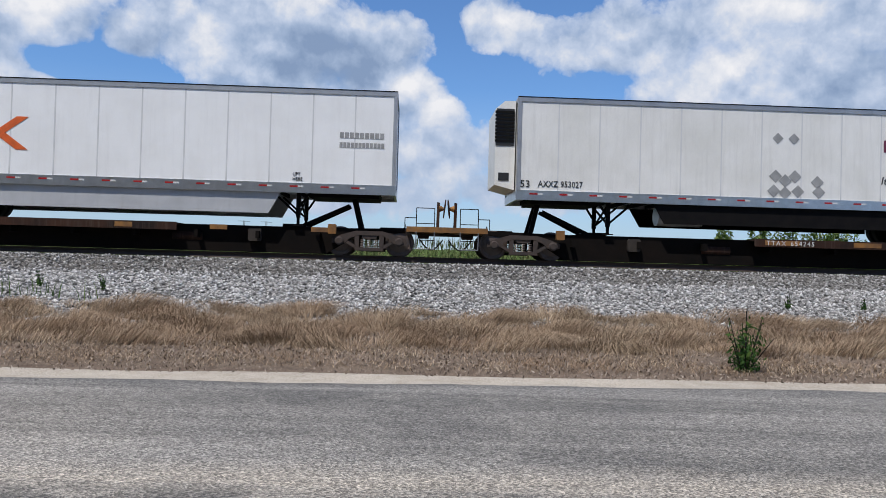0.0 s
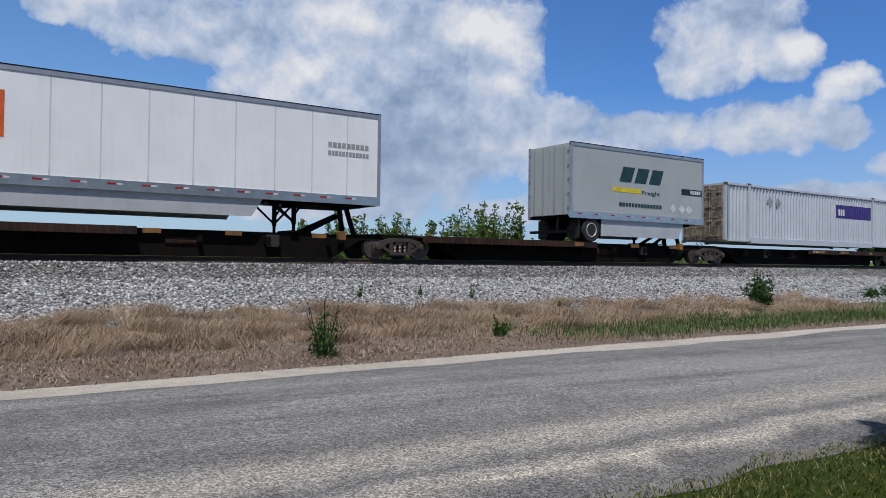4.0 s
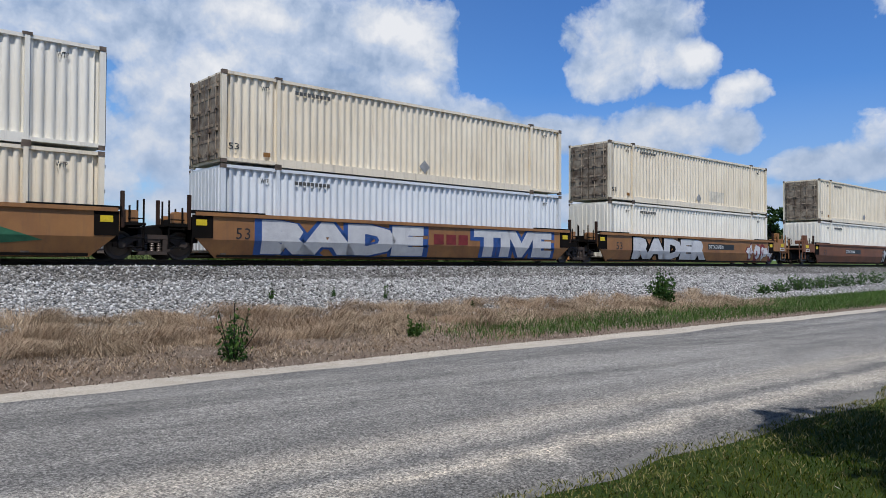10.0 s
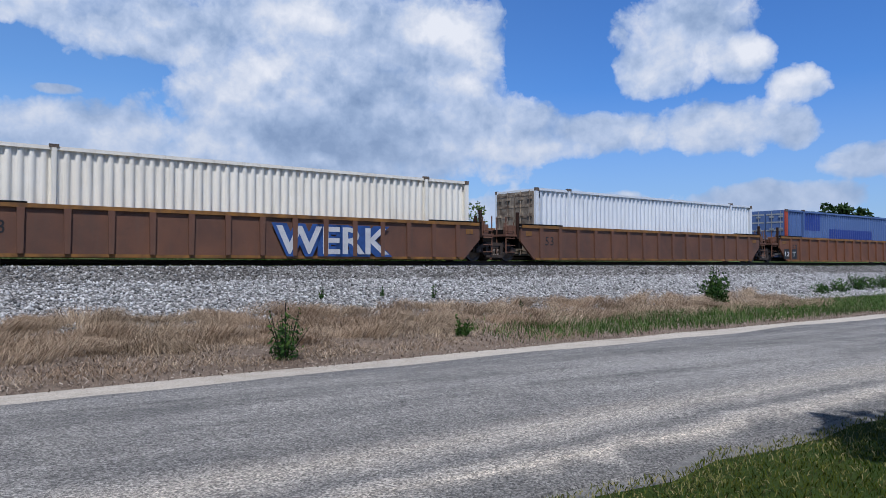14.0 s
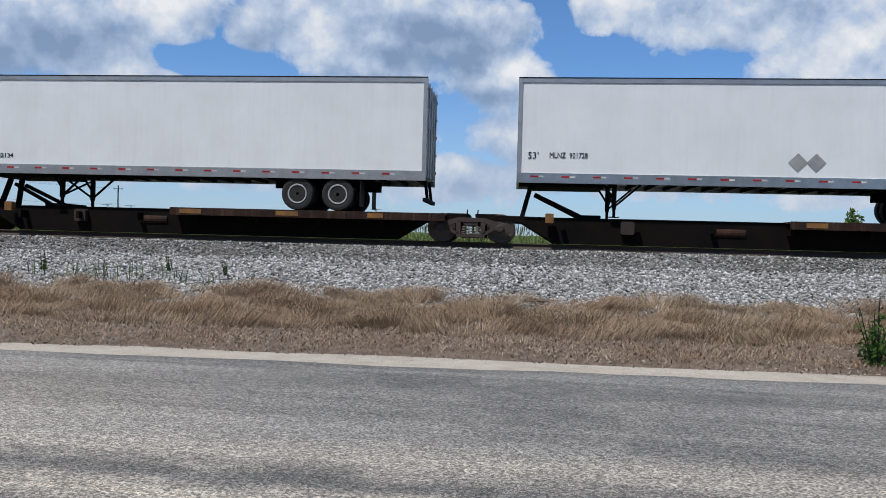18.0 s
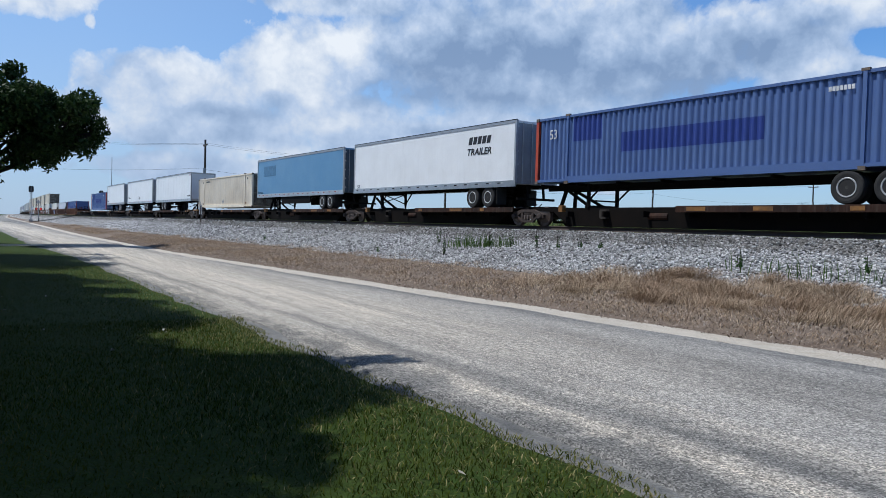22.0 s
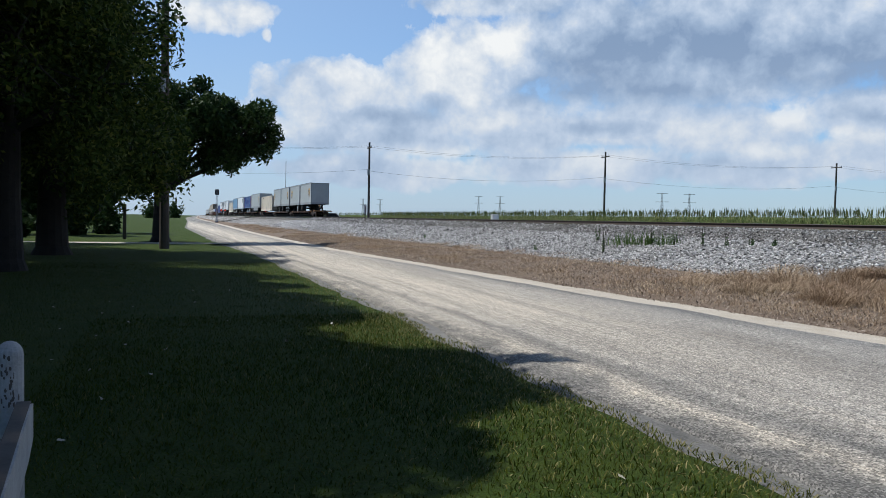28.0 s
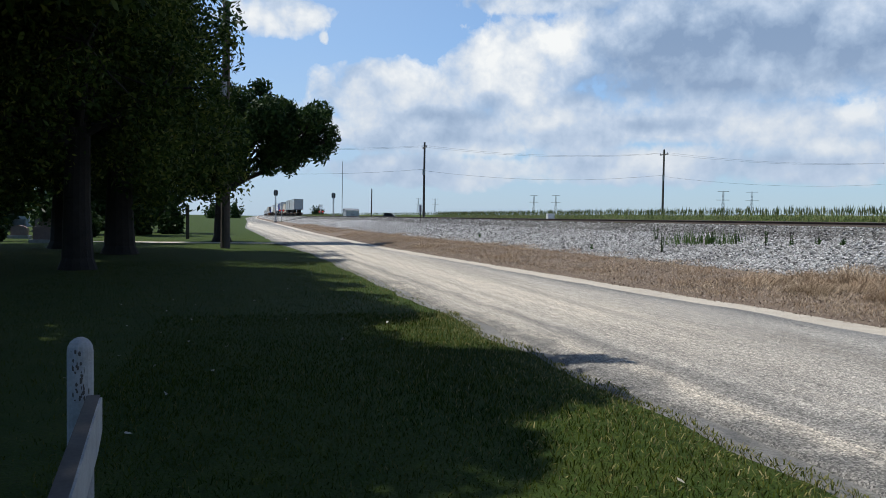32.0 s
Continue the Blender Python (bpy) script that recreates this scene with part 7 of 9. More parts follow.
    panel(u, 571.4, 573.9, 3.5, 4.3, mat("older_blue_patch", (0.075, 0.20, 0.34), 0.45), label="darker blue patch", name="paint_patch")
    fit_text(u, "CTLZ532229", 570.1, 571.2, 2.12, 2.26, M_NAVY)
    u = A(595.6, kind="semi")
    word_bars(u, 599.9, 601.75, 3.95, 4.32, 5, M_BLACK, slant=0.1)
    fit_text(u, "TRAILER", 599.84, 601.8, 3.42, 3.76, M_BLACK, bold=0.02, shear=0.2)
    fit_text(u, "53", 588.0, 588.35, 2.1, 2.3, M_BLACK)
    u = A(630.8, kind="semi")
    shield(u, 637.4 - MID[u.name], 3.5, 1.15)
    fit_text(u, "53", 638.3, 638.55, 2.3, 2.45, M_BLACK)
    for s0, x in ((660.1, 661.4), (669.2, 676.05), (678.77, 680.3), (687.9, 694.8)):
        u = A(s0 + 4.22, kind="semi")
        shield(u, x - MID[u.name], 3.5, 1.1)


build_paint()


def build_chassis():
    """The road chassis under the blue container: beams, wheels, gear."""
    th = tagged(new("container_chassis"), "dark road chassis carrying the blue container", "chassis")
    ride(th, 604.98 + 8.075)
    bm = bmesh.new()
    for y in (-0.5, 0.42):
        box(bm, -8.0, 8.0, y, y + 0.08, 1.55, 1.80)
    for k in range(8):
        box(bm, -7.8 + k * 2.2, -7.7 + k * 2.2, -1.15, 1.15, 1.70, 1.82)
    part("frame", bm, M_DARK, th)
    for a in (5.7, 6.95):
        for side in (-1, 1):
            tyre_pair(th, a, 1.33, side)
        bm = bmesh.new()
        tube(bm, (a, -0.9, 1.33), (a, 0.9, 1.33), 0.07, n=8)
        part("axle", bm, M_DARK, th)
    bm = bmesh.new()
    for y in (-0.85, 0.85):
        box(bm, -5.2, -5.08, y - 0.06, y + 0.06, 0.83, 1.8)
        bar(bm, (-5.14, y, 1.1), (-4.3, y, 1.75), 0.05, 0.06)
    bar(bm, (-5.14, -0.85, 1.1), (-5.14, 0.85, 1.1), 0.06, 0.06)
    part("landing_gear", bm, M_DARK, th)


build_chassis()

# ---- planting and ground cover ----


LINES = {}


def ground_z(x, y):
    k = round(x * 8)
    if k not in LINES:
        L = ground_lines(k / 8)
        LINES[k] = ([p[0] for p in L], [p[1] for p in L])
    ys, zs = LINES[k]
    i = min(max(bisect_left(ys, y), 1), len(ys) - 1)
    return zs[i - 1] + (zs[i] - zs[i - 1]) * (y - ys[i - 1]) / (ys[i] - ys[i - 1])


def bisect_left(row, v):
    """How many of the rising numbers lie below v."""
    lo, hi = 0, len(row)
    while lo < hi:
        m = (lo + hi) // 2
        if row[m] < v:
            lo = m + 1
        else:
            hi = m
    return lo


def blades(name, spots, heights, widths, lean, material, label, seed, curl=0.35, tilt_dir=None, category="grass"):
    """Many blades, each two triangles long, bent over; spots are rows of x, y, z."""
    rs = np.random.RandomState(seed)
    p = np.asarray(spots, np.float64)
    n = len(p)
    h = heights * rs.uniform(0.55, 1.25, n)
    w = widths * rs.uniform(0.6, 1.4, n)
    a = rs.uniform(0, 2 * np.pi, n)
    la = rs.uniform(0, 2 * np.pi, n) if tilt_dir is None else tilt_dir + rs.normal(0, 0.7, n) + 2.6 * np.sin(p[:, 0] * 1.9 + 2 * np.sin(p[:, 1] * 1.7)) * np.sin(p[:, 0] * 0.43 + p[:, 1])
    if tilt_dir is not None:
        h = h * (0.75 + 0.45 * np.sin(p[:, 0] * 2.3 + np.sin(p[:, 1] * 3.1) * 2) * np.sin(p[:, 0] * 0.9 + p[:, 1] * 1.3))
    ln = lean * rs.uniform(0.3, 1.5, n)
    d = np.stack([np.cos(a), np.sin(a), 0 * a], 1) * w[:, None] / 2
    L = np.stack([np.cos(la), np.sin(la), 0 * la], 1)
    up = np.array([0, 0, 1.0])
    midp = p + up * (h * 0.55)[:, None] + L * (ln * h * 0.35)[:, None]
    tip = p + up * (h * (1 - curl * np.minimum(ln, 1)))[:, None] + L * (ln * h)[:, None]
    v = np.stack([p - d, p + d, midp + d * 0.7, midp - d * 0.7, tip], 1).reshape(-1, 3)
    b = np.arange(n)[:, None] * 5
    f = np.concatenate([np.stack([b + 0, b + 1, b + 2], 2).reshape(-1, 3), np.stack([b + 0, b + 2, b + 3], 2).reshape(-1, 3), np.stack([b + 3, b + 2, b + 4], 2).reshape(-1, 3)])
    me = np_mesh(name, v, f)
    me.materials.append(material)
    ob = new(name, me)
    return tagged(ob, label, category, "", "stuff")


def leaf_cloud(centres, radii, count, size, seed, hang=0.0, shell=0.55):
    """Leaves scattered through lumps: vertices and faces of bent quads."""
    rs = np.random.RandomState(seed)
    c, r = np.asarray(centres, float), np.asarray(radii, float)
    if r.ndim == 1:
        r = np.stack([r, r, r * 0.8], 1)
    pick = rs.choice(len(c), count, p=(r.prod(1) ** 0.7) / (r.prod(1) ** 0.7).sum())
    u = rs.normal(size=(count, 3))
    u /= np.linalg.norm(u, axis=1)[:, None]
    rad = shell + (1 - shell) * rs.uniform(0, 1, count) ** 0.5
    p = c[pick] + u * r[pick] * rad[:, None]
    p[:, 2] -= hang * rs.uniform(0, 1, count) ** 2
    a = rs.normal(size=(count, 3))
    a /= np.linalg.norm(a, axis=1)[:, None]
    b = np.cross(a, rs.normal(size=(count, 3)))
    b /= np.linalg.norm(b, axis=1)[:, None]
    s = size * rs.uniform(0.6, 1.4, count)[:, None]
    v = np.stack([p - a * s, p + b * s * 0.42, p + a * s, p - b * s * 0.42], 1).reshape(-1, 3)
    f = np.arange(count * 4).reshape(-1, 4)
    return v, f


L_LEAF = island_mat("tree_leaves", [(0.0, (0.016, 0.032, 0.006)), (0.5, (0.034, 0.060, 0.011)), (0.85, (0.085, 0.115, 0.022)), (1.0, (0.16, 0.17, 0.035))], 0.6, through_light=0.30)
L_DARK = island_mat("dark_tree_leaves", [(0.0, (0.014, 0.034, 0.010)), (0.6, (0.028, 0.056, 0.016)), (1.0, (0.05, 0.08, 0.022))], 0.5, through_light=0.2)
L_WEED = island_mat("weed_leaves", [(0.0, (0.022, 0.060, 0.016)), (0.6, (0.045, 0.10, 0.024)), (1.0, (0.09, 0.15, 0.035))], 0.6, through_light=0.25)
L_SHOOT = island_mat("shoot_leaves", [(0.0, (0.05, 0.095, 0.02)), (0.6, (0.10, 0.16, 0.035)), (1.0, (0.24, 0.28, 0.10))], 0.5, through_light=0.3)
L_DRY = island_mat("dry_straw", [(0.0, (0.09, 0.064, 0.043)), (0.25, (0.24, 0.175, 0.12)), (0.6, (0.41, 0.312, 0.215)), (1.0, (0.64, 0.52, 0.38))], 0.95, through_light=0.2, patch=0.5, patch_col=(0.26, 0.175, 0.115))
L_GRASS = island_mat("roadside_grass", [(0.0, (0.042, 0.095, 0.022)), (0.6, (0.085, 0.160, 0.036)), (1.0, (0.17, 0.23, 0.07))], 0.8, through_light=0.3, patch=0.6, patch_col=(0.05, 0.09, 0.026))
# main lawn darkened for tree shade; edge grass drier and lightened for sun
L_LAWN = island_mat("lawn_blades", [(0.0, (0.011, 0.026, 0.0015)), (0.5, (0.031, 0.053, 0.004)), (0.85, (0.068, 0.083, 0.009)), (1.0, (0.21, 0.175, 0.07))], 0.95, through_light=0.2, patch=0.45, patch_col=(0.062, 0.070, 0.010))
L_EDGE = island_mat("yellowing_grass", [(0.0, (0.05, 0.068, 0.012)), (0.5, (0.105, 0.115, 0.024)), (1.0, (0.31, 0.265, 0.13))], 0.95, through_light=0.2)
L_PALE = island_mat("pale_green_grass", [(0.0, (0.10, 0.13, 0.06)), (0.6, (0.22, 0.24, 0.13)), (1.0, (0.42, 0.42, 0.28))], 0.8, through_light=0.2)
L_CORN = island_mat("corn_leaves", [(0.0, (0.05, 0.078, 0.025)), (0.6, (0.095, 0.125, 0.042)), (1.0, (0.20, 0.20, 0.09))], 0.6, through_light=0.25)
L_STONE = island_mat("ballast_stones", [(0.0, (0.06, 0.059, 0.057)), (0.3, (0.25, 0.247, 0.241)), (0.7, (0.43, 0.424, 0.415)), (1.0, (0.66, 0.65, 0.64))], 0.9)
L_FOUL = island_mat("brake_dusted_stones", [(0.0, (0.05, 0.048, 0.045)), (0.4, (0.19, 0.183, 0.174)), (0.8, (0.35, 0.341, 0.328)), (1.0, (0.52, 0.51, 0.495))], 0.9)
L_CHIPS = island_mat("wood_mulch", [(0.0, (0.10, 0.075, 0.058)), (0.5, (0.22, 0.17, 0.135)), (1.0, (0.42, 0.36, 0.30))], 0.95)


EDGE = {}


def far_edge(x):
    k = round(x * 20)
    if k not in EDGE:
        EDGE[k] = road_far(k / 20)
    return EDGE[k]


def scatter_bank(n, x0, x1, f0, f1, seed, keep=None):
    """Spots between the road's far edge (0) and the foot of the ballast (1)."""
    rs = np.random.RandomState(seed)
    out = []
    while len(out) < n:
        x, f = rs.uniform(x0, x1), rs.uniform(f0, f1)
        if keep is not None and not keep(x, f, rs.uniform()):
            continue
        a, b = far_edge(x) + 0.15, track_y(x) - 8.0
        y = a + (b - a) * f
        out.append((x, y, ground_z(x, y) - 0.01))
    return np.array(out)


def patchy(x, y, s=0.5):
    return noise.noise((x * s, y * s, 2.0))


def build_bank():
    # tall bleached grass at the foot of the ballast, thinning towards the road
    def tall(x, f, u):
        base = 0.9 if -14 < x < 9.5 else (0.28 if x <= -14 else 0.5 if x < 26 else 0.1)
        return u < base * (0.35 + 0.65 * max(0, (f - 0.25) / 0.75)) * (0.50 + 1.9 * patchy(x, f * 7, 1.1))
    blades("dry_grass", scatter_bank(105000, -16, 27, 0.30, 1.16, 3, tall), 0.46, 0.0085, 1.45, L_DRY, "tall bleached dry grass bent by the wind along the bank", 5, 0.62, 0.2, "dry grass")
    def low(x, f, u):
        return u < (0.9 if -16 < x < 12 else 0.3) * (0.6 + 0.9 * patchy(x, f * 6, 0.8))
    blades("dry_grass", scatter_bank(60000, -60, 26, 0.0, 1.0, 7, low), 0.12, 0.010, 1.6, L_DRY, "short trampled dry grass on the bank", 9, 0.6, None, "dry grass")
    def sparse(x, f, u):
        return u < 0.15 + 2.0 * patchy(x, f * 5, 0.55)
    blades("dry_grass", scatter_bank(26000, -120, -14, 0.10, 1.05, 11, sparse), 0.20, 0.011, 1.4, L_DRY, "low brown dry grass beside the gravel", 13, 0.5, None, "dry grass")
    # green grass by the road farther along
    def green(x, f, u):
        return u < min(1.0, (x - 9.0) / 3.0) * (1.0 if f < 0.45 + 0.012 * (x - 10) else 0.05)
    blades("roadside_grass", scatter_bank(42000, 9.0, 62, 0.0, 1.0, 15, green), 0.23, 0.014, 0.7, L_GRASS, "lush green roadside grass", 17, 0.4)
    # torn stalks and chips that cover the bank
    rs = np.random.RandomState(21)
    pts = scatter_bank(64000, -60, 26, -0.06, 0.75, 19)
    n = len(pts)
    a = rs.uniform(0, np.pi, n)
    ln, w = rs.uniform(0.008, 0.030, n), rs.uniform(0.004, 0.009, n)
    d = np.stack([np.cos(a) * ln, np.sin(a) * ln, rs.normal(0, 0.02, n)], 1)
    e = np.stack([-np.sin(a) * w, np.cos(a) * w, rs.normal(0, 0.004, n)], 1)
    p = pts + np.array([0, 0, 0.018])
    top = np.array([0, 0, 0.012])
    v = np.stack([p - d - e, p + d - e, p + d + e, p - d + e, p + top], 1).reshape(-1, 3)
    b = np.arange(n)[:, None] * 5
    f = np.concatenate([b + np.array([[0, 1, 4]]), b + np.array([[1, 2, 4]]), b + np.array([[2, 3, 4]]), b + np.array([[3, 0, 4]])])
    me = np_mesh("mulch", v, f)
    me.materials.append(L_CHIPS)
    tagged(new("mulch", me), "brown chips and torn stalks littering the bank", "mulch", "", "stuff")


def build_stones(len0, len1, o0, o1, material, label):
    """Crushed stone over the shoulder of the ballast."""
    rs = np.random.RandomState(31)
    n = len0 + len1
    x = np.concatenate([rs.uniform(-34, 40, len0), rs.uniform(-105, 62, len1)])
    o = o0 + (o1 - o0) * rs.uniform(0, 1, n)
    c = np.array([track_y(q) for q in x])
    y = c - o
    z = np.array([ground_z(a, b) for a, b in zip(x, y)])
    s = rs.uniform(0.022, 0.058, n) * (1 + np.clip(-x - 30, 0, 60) / 50)
    base = np.array([(1, 0, 0), (0, 1, 0), (-1, 0, 0), (0, -1, 0), (0, 0, 0.8), (0, 0, -0.8)], float)
    v = base[None] * s[:, None, None] * rs.uniform(0.55, 1.35, (n, 6, 1)) + rs.normal(0, 0.18, (n, 6, 3)) * s[:, None, None]
    ang = rs.uniform(0, 6.28, n)
    ca, sa = np.cos(ang)[:, None], np.sin(ang)[:, None]
    v = np.stack([v[..., 0] * ca - v[..., 1] * sa, v[..., 0] * sa + v[..., 1] * ca, v[..., 2]], 2) + np.stack([x, y, z + s * 0.25], 1)[:, None]
    tri = np.array([(0, 1, 4), (1, 2, 4), (2, 3, 4), (3, 0, 4), (1, 0, 5), (2, 1, 5), (3, 2, 5), (0, 3, 5)])
    f = (np.arange(n)[:, None, None] * 6 + tri[None]).reshape(-1, 3)
    me = np_mesh("ballast", v.reshape(-1, 3), f)
    me.materials.append(material)
    tagged(new("ballast", me), label, "gravel", "", "stuff")


def build_lawn():
    rs = np.random.RandomState(41)
    out = []
    for n, x0, x1, y0 in ((95000, -12, 11, -1.2), (60000, -26, 16, -4.5), (30000, -48, 24, -9)):
        x, u = rs.uniform(x0, x1, n), rs.uniform(0, 1, n)
        e = np.array([road_near(q) for q in x]) + 0.10 + 0.12 * np.array([noise.noise((q * 1.3, 0, 0)) for q in x])
        y = y0 + (e - y0) * u
        out.append(np.stack([x, y, np.full(n, 0.015)], 1))
    p = np.concatenate(out)
    keep = ~((p[:, 0] > -45.2) & (p[:, 0] < -42.0))
    p = p[keep]
    # the sunlit strip by the road takes the drier, brighter blades
    rim = np.array([road_near(q) for q in p[:, 0]]) - p[:, 1] < 0.28 + rs.uniform(0, 1, len(p)) ** 3 * 2.2
    blades("lawn_grass", p[~rim], 0.06, 0.008, 0.9, L_LAWN, "mown green lawn with dry tips, darkened for tree shade", 43, 0.35)
    blades("lawn_edge", p[rim], 0.05, 0.009, 1.1, L_EDGE, "sparse yellowing grass along the road's edge, lightened for sun", 45, 0.45)
    n = 60
    c = np.stack([rs.uniform(-16, 6, n), rs.uniform(-2, 3.0, n), np.full(n, 0.062)], 1)
    k = np.arange(6) * (np.pi / 3)
    ang, size, far = rs.uniform(0, 6.28, n)[:, None], rs.uniform(0.016, 0.034, n)[:, None], rs.uniform(0.45, 1.0, (n, 6))
    v = np.stack([size * far * np.cos(k + ang) * 1.4, size * far * np.sin(k + ang), size * rs.normal(0, 0.35, (n, 6))], 2) + c[:, None]
    v, f = v.reshape(-1, 3), np.arange(n * 6).reshape(-1, 6)
    me = np_mesh("fallen_leaves", v, f)
    me.materials.append(mat("pale_fallen_leaf", (0.42, 0.38, 0.30), 0.8))
    tagged(new("fallen_leaves", me), "pale fallen leaves scattered on the lawn", "leaves", "", "stuff")


def shrub(name, x, y, h, w, count, material, label, seed, leaf=0.05, category="shrub", stems=5, group="", plume=0.0):
    """A leafy weed or bush: stems and leaves in a loose, uneven head."""
    z = ground_z(x, y) - 0.02
    root = tagged(new(name), label, category, group)
    root.location = (x, y, z)
    rs = random.Random(seed)
    bm = bmesh.new()
    tips, fat = [], []
    for i in range(stems):
        a, r = rs.uniform(0, 6.28), w * rs.uniform(0.05, 1.0)
        top = (r * math.cos(a), r * math.sin(a), h * (1.0 - 0.45 * (r / w) ** 1.3) * rs.uniform(0.75, 1.0))
        b = plume * rs.uniform(0.6, 1.2)
        foot = (max(0.03, r * b) * math.cos(a), max(0.03, r * b) * math.sin(a))
        tube(bm, (foot[0], foot[1], 0), top, 0.012 * (h ** 0.7), 0.004, 5)
        for k in range(7):
            q = 0.16 + 0.135 * k
            tips.append((foot[0] + (top[0] - foot[0]) * q, foot[1] + (top[1] - foot[1]) * q, top[2] * q))
            fat.append(w * (0.42 - 0.34 * q) if not plume else w * (0.34 - 0.20 * q * q))
    if plume:
        pieces("stem", bm, M_BARK, root)
    else:
        part("stem", bm, M_BARK, root)
    c = np.array(tips)
    rr = np.array(fat)
    v, f = leaf_cloud(c, np.stack([rr, rr, rr * 1.3], 1), count, leaf, seed, shell=0.2)
    v[:, 2] = np.maximum(v[:, 2], 0.02)
    part("foliage", np_mesh("foliage", v, f), material, root)
    return root


def build_weeds():
    shrub("bush", 4.5, 11.3, 1.1, 0.50, 620, L_WEED, "dark green weedy bush at the edge of the dry bank", 1, 0.040, stems=11)
    shrub("bush", 8.8, 12.5, 0.58, 0.26, 280, L_GRASS, "small bright green weed on the dry bank", 2, 0.05)
    shrub("bush", 21.6, 15.8, 1.45, 0.8, 1700, L_WEED, "round dark green bush on the grass", 3, 0.06, stems=12)
    for i, (x, y, h, w) in enumerate(((31.0, 17.4, 0.5, 0.9), (33.0, 17.7, 0.7, 1.0), (35.0, 18.0, 1.0, 0.9), (36.5, 18.2, 0.7, 1.1), (38.2, 18.4, 0.8, 1.0), (40.0, 18.7, 0.7, 1.2), (42.0, 18.9, 0.9, 1.1), (44.5, 19.2, 0.9, 1.3), (47.5, 19.5, 1.0, 1.3), (50.5, 19.8, 0.9, 1.4), (53.5, 20.0, 1.1, 1.4))):
        shrub("bush", x, y, h, w, 420, L_WEED, "straggling green roadside bush", 10 + i, 0.06, stems=14, group="roadside bushes")
    spots = ((11.5, 17.7, 0.55), (10.0, 18.0, 0.42), (8.1, 17.8, 0.5), (13.4, 16.1, 0.4), (-12.6, 16.8, 0.6), (-9.5, 17.3, 0.6), (-8.0, 17.2, 0.5), (-21.6, 17.2, 0.85), (-20.6, 17.4, 0.6), (-19.8, 17.7, 0.5),
             (-18.9, 17.8, 0.5), (-28.8, 14.3, 0.4), (-43.7, 14.1, 0.4), (-27.9, 16.8, 1.0), (-24.4, 14.9, 1.1), (-23.0, 17.0, 0.7), (-24.2, 16.9, 0.8))
    for i, (x, y, h) in enumerate(spots):
        shrub("weed", x, y, h, 0.11 + 0.06 * h, 90, L_WEED, "thin grey-green weed growing in the gravel", 30 + i, 0.035, "weed", 4, "gravel weeds")
    rs = np.random.RandomState(51)
    n = 300
    x = np.concatenate([rs.uniform(-26.2, -23.0, n), rs.normal(-10, 1.6, 70)])
    y = np.concatenate([16.75 + (x[:n] + 24.5) * 0.22 + rs.normal(0, 0.25, n), 16.4 + rs.normal(0, 0.3, 70)])
    z = np.array([ground_z(a, b) for a, b in zip(x, y)])
    blades("tall_grass", np.stack([x, y, z], 1), 0.5, 0.024, 0.3, L_GRASS, "upright green grass clump in the gravel", 52, 0.1)


def build_far_bank():
    """Pale tall grass on the far foot of the ballast."""
    rs = np.random.RandomState(57)
    n = 9000
    x = rs.uniform(-60, 60, n)
    y = np.array([track_y(q) for q in x]) + rs.uniform(6.5, 13.5, n)
    z = np.array([ground_z(a, b) for a, b in zip(x, y)])
    blades("tall_grass", np.stack([x, y, z], 1), 1.15, 0.03, 0.35, L_PALE, "pale tall grass beyond the track", 58, 0.15)


